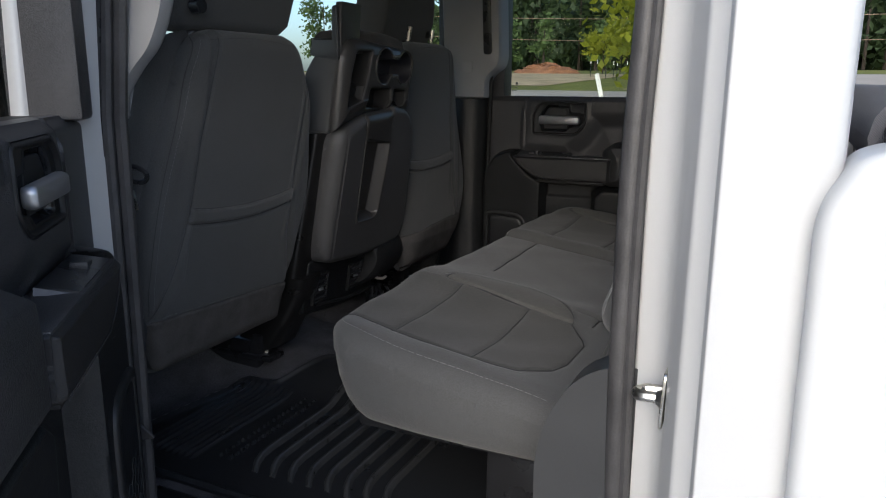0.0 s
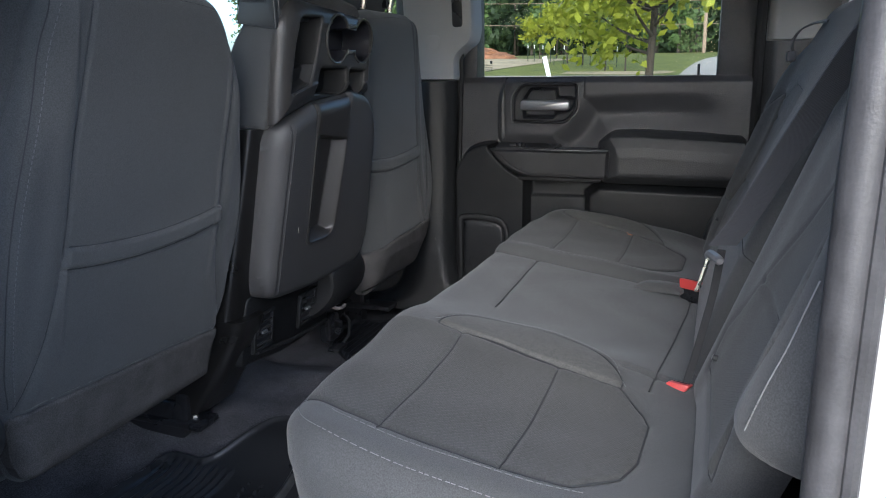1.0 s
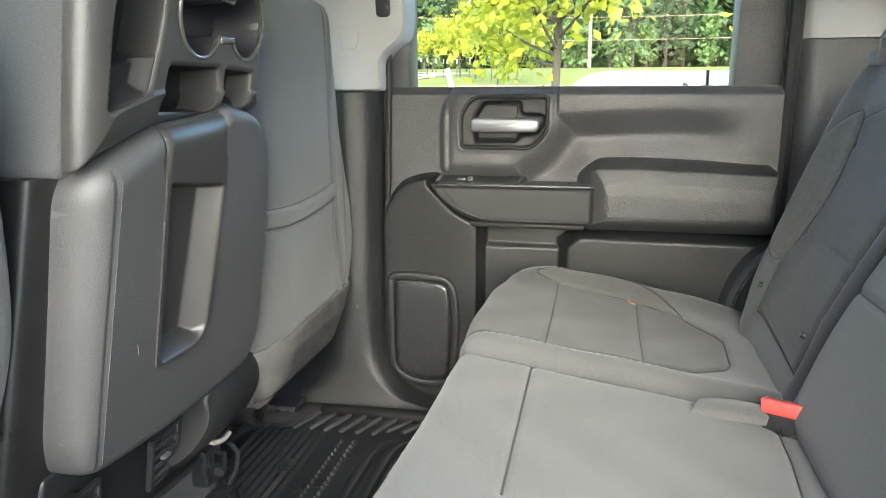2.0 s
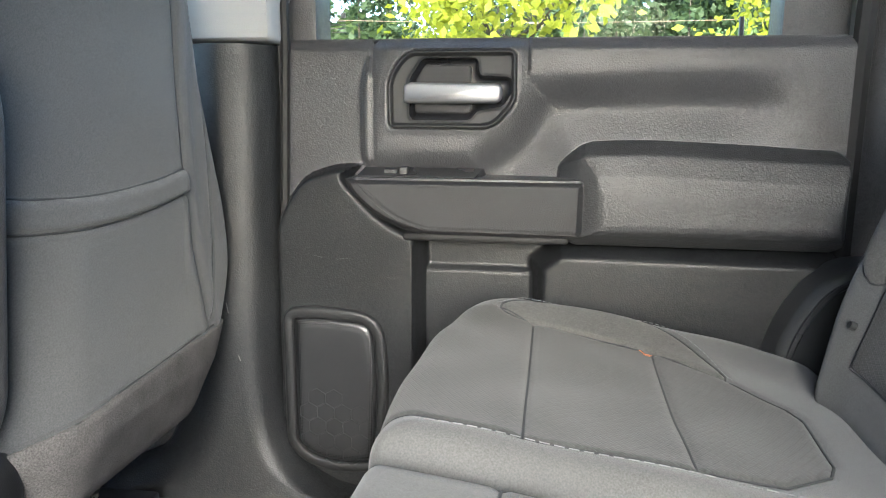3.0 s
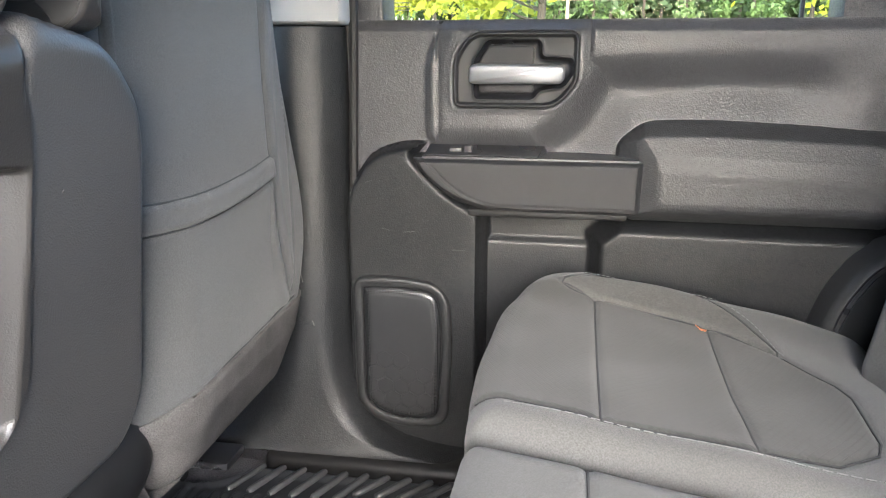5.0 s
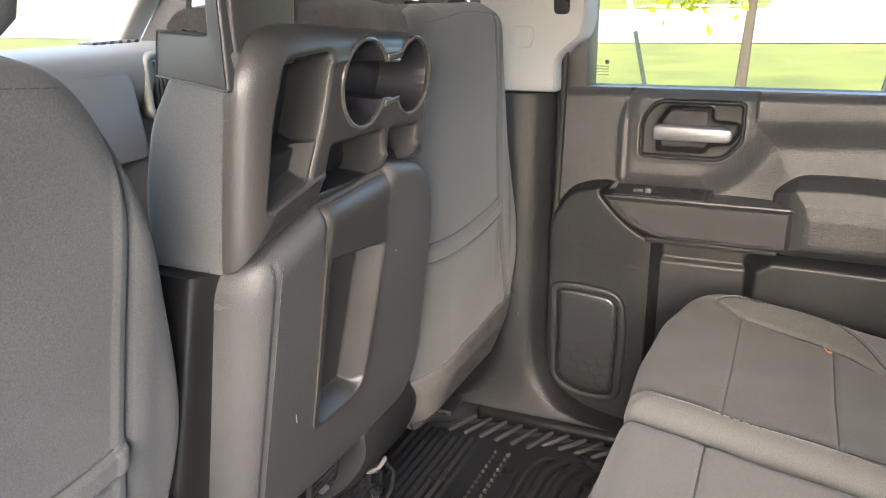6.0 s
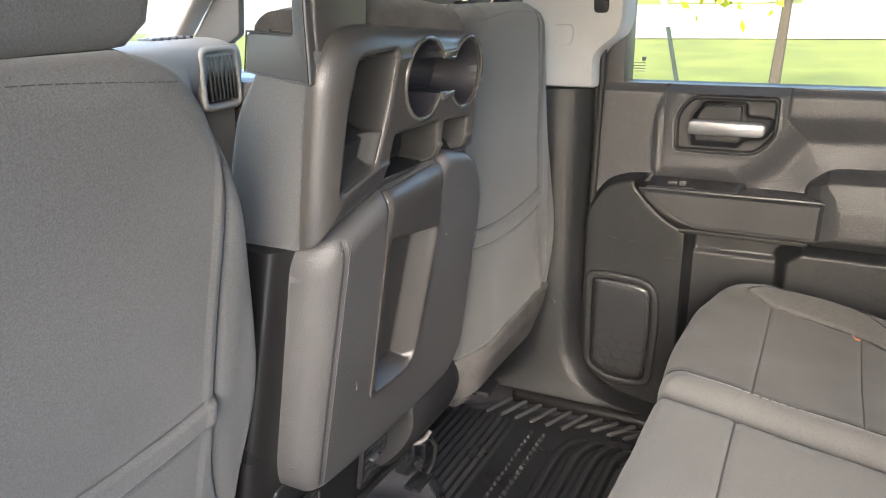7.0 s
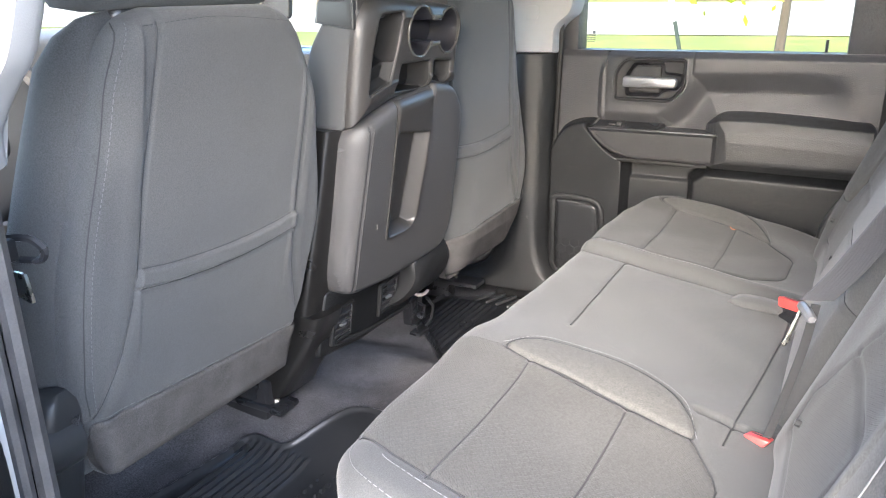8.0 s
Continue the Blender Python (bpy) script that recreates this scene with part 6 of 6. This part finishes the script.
# plastic side covers beside the bench
for side in (-1, 1):
    so = round_poly([(-0.105, 0.80), (-0.108, 1.05), (-0.092, 1.11), (-0.058, 1.165), (-0.015, 1.190), (0.08, 1.195), (0.20, 1.195), (0.20, 0.80)], [0.01, 0.05, 0.05, 0.05, 0.04, 0.01, 0.01, 0.01], 5)
    c = thing("side_cover", (0.0, side * 0.72, FLOOR), "black moulded plastic cover beside the bench", "trim cover", "bench side covers")
    part("shell", slab(so, edge(0.075, 0.018), lambda u, v, h, side=side: (u, side * (0.765 - h), v)), CAP_GREY, c, "black satin plastic shell")
    part("rim", tube([(u, side * 0.692, v) for u, v in inset(so, 0.015)[6:34]], 0.005, 6), PLASTIC_DARK, c)

# belts and buckles
BELT = thing("seat_belt", (0.08, 0.05, 1.55), "dark grey centre lap and shoulder belt over the bench", "seat belt")
upper_run = smooth_line([back_at(y, z, h) for y, z, h in ((-0.46, 1.58, 0.022), (-0.40, 1.52, 0.030), (-0.31, 1.44, 0.032), (-0.265, 1.36, 0.036), (-0.250, 1.30, 0.042), (-0.246, 1.256, 0.052))], 5)
lower_run = smooth_line([back_at(y, z, h) for y, z, h in ((-0.244, 1.250, 0.050), (-0.232, 1.19, 0.034), (-0.238, 1.12, 0.022), (-0.245, 1.07, 0.015))], 5)
across = (Vector(upper_run[-1]) - Vector(upper_run[0])).cross(Vector((-0.50, 0.84, -0.15)))
ribbon(upper_run, 0.040, across, 0.002, BLACK_STRAP, BELT, "shoulder_strap", "woven dark belt strap")
across = (Vector(lower_run[-1]) - Vector(lower_run[0])).cross(Vector((-0.50, 0.84, -0.15)))
ribbon(lower_run, 0.011, across, 0.002, SEAM, BELT, "lap_strap", "woven dark belt strap")
part("tongue_grip", tube(smooth_line([(-0.086, -0.217, 1.252), (-0.084, -0.232, 1.257), (-0.078, -0.250, 1.258), (-0.072, -0.272, 1.258)], 4), [0.004] + [0.0062] * 11 + [0.004], 8), TONGUE, BELT, "grey moulded tongue grip")
part("tongue", joined(ribbon_mesh([(-0.085, -0.230, 1.254), (-0.090, -0.233, 1.236), (-0.097, -0.236, 1.209)], 0.017, (0.25, 0.95, 0.15), 0.003), tube([(-0.095, -0.229, 1.211), (-0.099, -0.243, 1.208)], 0.0028, 6)), STEEL, BELT, "steel belt tongue")


def buckle(at, size, tilt, label, turn=0.0):
    b = thing("belt_buckle", at, label, "belt buckle", "belt buckles")
    w, d, hgt = size

    def put(a, bb, c):
        return at[0] + a * math.cos(turn) - bb * math.sin(turn) + tilt * c, at[1] + a * math.sin(turn) + bb * math.cos(turn), at[2] + c - 0.25 * a
    part("body", moved(rbox(-d, -w, -hgt, d, w, 0.0, 0.005), put), PLASTIC_DARK, b, "black plastic buckle body")
    part("button", moved(rbox(-d * 1.12, -w * 0.94, -0.016, d * 0.55, w * 0.94, 0.004, 0.003), put), RED, b, "red release button")
    part("slot", moved(rbox(d * 0.62, -w * 0.7, -0.004, d * 0.9, w * 0.7, 0.0015, 0.001), put), PLASTIC, b)
    part("button_groove", moved(rbox(-d * 0.25, -w * 0.7, 0.003, -d * 0.1, w * 0.7, 0.0048, 0.0005), put), SEAM, b)


buckle((-0.107, 0.19, 1.097), (0.027, 0.014, 0.06), -0.1, "black belt buckle with a red button standing upright", radians(65))
buckle((-0.112, -0.232, 1.064), (0.017, 0.013, 0.03), 0.7, "black belt buckle with a red button sunk in the seat", radians(75))
SL = thing("buckle_sleeve", (-0.19, 0.25, 1.07), "charcoal cloth loop between the cushions", "seat sleeve")
part("sleeve", loft([[(x + 0.35 * u, y + u, 1.076 + h * w) for u, w in ((-0.020, 0.0), (-0.019, 0.6), (-0.014, 0.92), (0.0, 1.0), (0.014, 0.92), (0.019, 0.6), (0.020, 0.0))] for x, y, h in ((-0.214, 0.200, 0.002), (-0.210, 0.200, 0.010), (-0.195, 0.196, 0.015), (-0.165, 0.192, 0.016), (-0.140, 0.188, 0.014), (-0.125, 0.186, 0.006))]), FABRIC, SL, "", 60)

# ---- dashboard seen past the seats ----
DASH = thing("dashboard", (-1.9, 0.0, 1.2), "grey soft-touch dashboard with black vents", "dashboard", kind="structure")
prof = smooth_line([(-2.16, 1.47), (-1.98, 1.545), (-1.85, 1.56), (-1.76, 1.55), (-1.735, 1.525), (-1.735, 1.47), (-1.76, 1.40), (-1.78, 1.25), (-1.85, 1.10), (-2.2, 1.10)], 4)
part("dash_body", loft([[(x, y, z) for x, z in prof] for y in (-0.80, -0.4, 0.0, 0.4, 0.74, 0.80)]), DASH_GREY, DASH, "grey dash top and face")
part("glovebox_panel", slab(round_poly([(0.20, 1.30), (0.20, 1.512), (0.615, 1.512), (0.64, 1.30)], 0.03, 4), edge(0.02, 0.008), lambda u, v, h: (-1.752 + h, u, v)), DASH_GREY, DASH, "pale dash insert panel")
vent_o = round_poly([(0.652, 1.385), (0.652, 1.542), (0.790, 1.542), (0.795, 1.385)], 0.035, 6)
vt = part("end_vent", loft([[(-1.745 + h, u, v) for u, v in inset(vent_o, d)] for d, h in ((0.0, -0.02), (0.0, 0.010), (0.003, 0.016), (0.008, 0.018), (0.014, 0.016), (0.019, 0.008), (0.021, -0.010))], False), DASH_GREY, DASH, "pale framed dash vent", 50)
part("vent_well", slab(inset(vent_o, 0.020), [(0, -0.012), (0, -0.008)], lambda u, v, h: (-1.745 + h, u, v), False), PLASTIC_DARK, vt)
for k in range(7):
    part("vent_slat", moved(rbox(-0.008, -0.0025, -0.054, 0.010, 0.0025, 0.054, 0.001), lambda x, y, z, k=k: (-1.740 + x, 0.682 + 0.0135 * k + y + 0.3 * x, 1.464 + z)), SATIN, vt)
for k in range(6):
    part("defrost_slot", rbox(-1.87, 0.60 + k * 0.024, 1.555, -1.82, 0.612 + k * 0.024, 1.566, 0.002), PLASTIC_DARK, DASH)
part("cluster_hood", rbox(-1.90, -0.62, 1.50, -1.70, -0.22, 1.63, 0.04, 4), PLASTIC_DARK, DASH, "black instrument hood")
WH = thing("steering_wheel", (-1.45, -0.42, 1.42), "black rimmed steering wheel ahead of the driver seat", "steering wheel")
part("rim", tube([(-1.45 - 0.08 * math.sin(a), -0.42 + 0.185 * math.cos(a), 1.40 + 0.165 * math.sin(a)) for a in np.linspace(0, 2 * math.pi, 33)], 0.016, 8), LEATHER, WH)
part("hub", rbox(-1.52, -0.50, 1.34, -1.46, -0.34, 1.46, 0.02, 3), PLASTIC, WH)


# ---- outside ----
def ground_z(x, y):
    return np.interp(y - 0.05 * x, [0, 9, 24, 45, 60, 80, 130], [0, 0.05, 0.3, 0.88, 1.9, 2.6, 3.4]) + 0.05 * np.sin(x * 0.11) * np.sin(y * 0.09) * step(8, 30, np.hypot(x, y))


def sheet(name, xs, ys, lift, material, label, mask=None):
    X, Y = np.meshgrid(xs, ys, indexing="ij")
    Zs = ground_z(X, Y) + lift
    n = len(ys)
    faces = [(i * n + k, (i + 1) * n + k, (i + 1) * n + k + 1, i * n + k + 1) for i in range(len(xs) - 1) for k in range(n - 1) if mask is None or mask((xs[i] + xs[i + 1]) / 2, (ys[k] + ys[k + 1]) / 2)]
    return structure(name, (np.stack([X.ravel(), Y.ravel(), Zs.ravel()], 1), faces), material, label)


far = np.concatenate([np.linspace(-2500, -220, 10), np.linspace(-200, 200, 101), np.linspace(220, 2500, 10)])
sheet("ground", far, far, 0.0, GRASS, "sunlit mown grass ground")
# Unseen bay under the truck, added as ground and as a light reflector.
structure("pavement", rbox(-14, -14, -0.2, 14, 6.5, 0.03, 0), BOUNCE_PAVING, "unseen pale concrete parking bay, bouncing light into the cab")


def strip(name, line, wide, lift, material, label):
    """A band over the ground along a line, with its own width at each point."""
    pts = smooth_line([(x, y, w) for (x, y), w in zip(line, wide)], 14)
    verts, faces = [], []
    for i, (x, y, w) in enumerate(pts):
        a, b = pts[max(i - 1, 0)], pts[min(i + 1, len(pts) - 1)]
        n = Vector((-(b[1] - a[1]), b[0] - a[0])).normalized()
        for k in range(9):
            u = (k / 8 - 0.5) * w
            px, py = x + n.x * u, y + n.y * u
            verts.append((px, py, float(ground_z(np.array(px), np.array(py))) + lift))
        if i:
            for k in range(8):
                o = (i - 1) * 9 + k
                faces.append((o, o + 1, o + 10, o + 9))
    return structure(name, (verts, faces), material, label)


strip("road", [(-160, 36), (-60, 35), (-15, 34), (10, 34), (40, 36), (90, 40)], [22, 22, 21.5, 21, 22, 24], 0.03, ROADM, "pale concrete road past the lawn")
strip("road_apron", [(18.5, 43), (19.5, 53), (21.5, 64)], [42, 43, 44], 0.036, ROADM, "pale concrete apron curving off the road")
strip("road_verge", [(-160, 62), (-60, 60), (-22, 57), (-13.5, 55)], [34, 30, 22, 14], 0.04, DIRT, "tan dry earth across the road")
strip("road_verge", [(-9.5, 46.6), (-5.0, 46.4), (-3.0, 47.5)], [1.6, 2.4, 1.2], 0.045, DIRT, "tan mulch along the lawn's edge")


def leaves(rng, centres, spread, count, size):
    """Many small leaf faces scattered round centres."""
    c = np.asarray(centres)[rng.integers(0, len(centres), count)]
    p = c + rng.normal(0, 1, (count, 3)) * spread
    n = rng.normal(0, 1, (count, 3))
    n /= np.linalg.norm(n, axis=1)[:, None]
    u = np.cross(n, rng.normal(0, 1, (count, 3)))
    u /= np.linalg.norm(u, axis=1)[:, None]
    v = np.cross(n, u)
    s = size * rng.uniform(0.6, 1.4, (count, 1))
    q = np.stack([p - u * s, p - v * s * 0.55, p + u * s, p + v * s * 0.55], 1).reshape(-1, 3)
    return q, [(4 * i, 4 * i + 1, 4 * i + 2, 4 * i + 3) for i in range(count)]


def tree(x, y, height, crown, seed, material, label, group, count=1600, size=0.10, trunk=0.07, bare=0.35):
    rng = np.random.default_rng(seed)
    g = float(ground_z(np.array(x), np.array(y)))
    t = thing("tree", (x, y, g), label, "tree", group)
    lean = rng.normal(0, 0.02, 2)
    spine = [(x + lean[0] * k * height, y + lean[1] * k * height, g - 0.1 + k * height * 0.92) for k in np.linspace(0, 1, 8)]
    limbs, tips = [tube(smooth_line(spine, 2), [trunk * (1 - 0.85 * k) for k in np.linspace(0, 1, 15)], 8)], []
    for i in range(14):
        k = rng.uniform(bare, 0.9)
        a = rng.uniform(0, 2 * math.pi)
        b = np.array(spine[0]) * (1 - k) + np.array(spine[-1]) * k
        reach = crown * math.sqrt(max(0.1, 1 - ((k - 0.55) / 0.5) ** 2)) * rng.uniform(0.6, 1.05)
        tip = b + np.array([math.cos(a) * reach, math.sin(a) * reach, reach * rng.uniform(0.2, 0.7)])
        midp = (b + tip) / 2 + np.array([0, 0, -0.05 * reach])
        limbs.append(tube(smooth_line([tuple(b), tuple(midp), tuple(tip)], 3), [trunk * 0.35 * (1 - 0.8 * q) for q in np.linspace(0, 1, 7)], 5))
        tips += [tip, (tip + midp) / 2, tip + rng.normal(0, 0.3 * crown, 3) * np.array([1, 1, 0.6])]
    part("trunk", joined(*limbs), BARK, t, "slim brown trunk and limbs")
    part("crown", leaves(rng, tips, crown * 0.17, count, size), material, t, "leafy crown", 0)
    return t


tree(-0.95, 8.0, 4.3, 1.25, 3, LEAF, "young yellow-green tree with a slim trunk on the lawn", "young lawn trees", 3300, 0.062, 0.070, 0.40)
spots = [(-15.3, 65, 5.4), (-14.0, 66, 5.2), (-11.1, 56, 5.6), (-9.6, 54, 5.4), (-7.2, 48.5, 5.6), (-5.8, 47.5, 5.8)]
for i, (x, y, hh) in enumerate(spots):
    tree(x, y, hh, 1.35, 20 + i, LEAF, "young yellow-green tree in a roadside row", "young lawn trees", 1100, 0.14, 0.06, 0.34)
tree(6.2, 24.0, 7.0, 2.2, 71, LEAF, "leafy green tree behind the truck bed", "young lawn trees", 1400, 0.14, 0.09, 0.25)
tree(-52.0, 12.0, 7.0, 2.4, 72, LEAF, "leafy green tree ahead of the truck", "young lawn trees", 1200, 0.2, 0.1, 0.25)
tree(-49.0, 72.0, 8.5, 2.6, 73, LEAF_MID, "pale green tree standing alone across the road", "young lawn trees", 1500, 0.22, 0.12, 0.22)


def woods(name, spotlist, material, label, seed, count, size):
    """Distant trees in one mesh, each a stem with ragged tiers of leaves."""
    rng = np.random.default_rng(seed)
    data, stems = [], []
    for x, y, hh in spotlist:
        g = float(ground_z(np.array(x), np.array(y)))
        w = hh * rng.uniform(0.16, 0.26)
        cs = [(x + rng.normal(0, w * 0.5 * (1.15 - k)), y + rng.normal(0, w * 0.5), g + hh * k) for k in rng.uniform(0.08, 1.0, 26)]
        data.append(leaves(rng, cs, w * 0.26, count, size))
        stems.append(tube([(x, y, g - 0.3), (x, y, g + hh * 0.9)], [0.28, 0.05], 6))
    ob = tagged(part(name, joined(*data), material, None, "", 0), label, "woods", kind="stuff")
    tagged(part("woodland_stems", joined(*stems), BARK, None, "", 0), "brown stems of the distant woods", "woods", kind="stuff")
    return ob


rng = np.random.default_rng(5)
row = [(-66 + i * 2.3 + rng.normal(0, 1.2), 132 + rng.normal(0, 8) + 0.1 * i, rng.uniform(18, 27)) for i in range(95)]
woods("distant_woods", row, LEAF_DARK, "dark green pine and oak wood beyond the road", 6, 420, 0.75)
row = [(-56 + i * 4.6 + rng.normal(0, 2), 112 + rng.normal(0, 4), rng.uniform(6, 12)) for i in range(38)]
woods("woodland_edge", row, LEAF_MID, "mid-green woodland edge shrubs and trees", 7, 420, 0.42)
row = [(70 + rng.normal(0, 8), -60 + i * 9 + rng.normal(0, 2), rng.uniform(10, 16)) for i in range(20)] + [(-150 + rng.normal(0, 8), -70 + i * 14 + rng.normal(0, 4), rng.uniform(4, 7)) for i in range(12)]
woods("distant_woods", row, LEAF_MID, "green trees far ahead of and behind the truck", 8, 300, 0.55)

# the wood's dense body behind its edge
rng = np.random.default_rng(12)
xs_ = np.linspace(-76, 360, 221)
top = 20 + 3.5 * np.sin(xs_ * 0.045) + 2.5 * np.sin(xs_ * 0.13 + 1) + rng.normal(0, 1.3, len(xs_))
rows = []
for k in np.linspace(0, 1, 12):
    rows.append([(x, 152 + 4 * math.sin(x * 0.21 + 5 * k) + rng.normal(0, 0.9) + 5 * k, 0.5 + (tz + 1.5) * k) for x, tz in zip(xs_, top)])
tagged(part("distant_wood_mass", ([p for r in rows for p in r], [(i * 221 + j, i * 221 + j + 1, (i + 1) * 221 + j + 1, (i + 1) * 221 + j) for i in range(11) for j in range(220)]), WOOD_MASS, None, "", 0), "dense dark green wood beyond the road", "woods", kind="stuff")


def post(x, y, lean, height, label, tip):
    g = float(ground_z(np.array(x), np.array(y)))
    p = thing("marker_post", (x, y, g), label, "post", "lawn marker posts")
    top = (x + lean * height, y, g + height)
    mid = (x + lean * height * 0.78, y, g + height * 0.78)
    part("shaft", tube([(x, y, g - 0.05), mid if tip else top], 0.028, 6), POST, p)
    if tip:
        part("tip", tube([mid, top], 0.032, 6), POST_TOP, p, "white painted tip")


post(-1.78, 8.1, -0.25, 1.58, "leaning green steel post with a white tip", True)
post(0.32, 8.1, 0.16, 1.40, "leaning green steel post on the lawn", False)
rng = np.random.default_rng(9)
for i in range(12):
    post(-14.6 + i * 0.72 + rng.normal(0, 0.12), 58 - 0.75 * i + rng.normal(0, 0.8), 0.0, 1.35, "small green post with a white tip along the road", True)
HEAP = thing("earth_heap", (-21.5, 70.0, 2.2), "brown heap of loose earth on the tan bank", "earth heap")
rng = np.random.default_rng(14)
heap = []
for i in range(13):
    k = i / 12
    r = 1.9 * (1 - k) ** 0.8
    heap.append([(-22.0 + 1.9 * math.cos(a) * (r + 0.15 * rng.normal()), 70.0 + math.sin(a) * (r + 0.15 * rng.normal()), 2.15 + 1.15 * k ** 0.75 + 0.06 * rng.normal()) for a in np.linspace(0, 2 * math.pi, 24, endpoint=False)])
part("heap", loft(heap), MOUND, HEAP, "", 60)
POLE = thing("utility_pole", (-2.2, 92.0, 2.6), "weathered wooden utility pole at the wood's edge", "utility pole")
part("pole", tube([(-2.2, 92, 2.4), (-2.2, 92, 13)], [0.22, 0.14], 10), WOODPOLE, POLE)
part("crossarm", rbox(-3.8, 91.9, 11.8, -0.6, 92.1, 12.0, 0.02), WOODPOLE, POLE)
for zz in (6.0, 8.6, 11.9):
    structure("overhead_wire", tube([(x, 92 + 0.02 * x, zz + 0.0006 * (x - 3) ** 2) for x in np.linspace(-50, 75, 31)], 0.035, 5), WOODPOLE, "dark overhead utility wire")
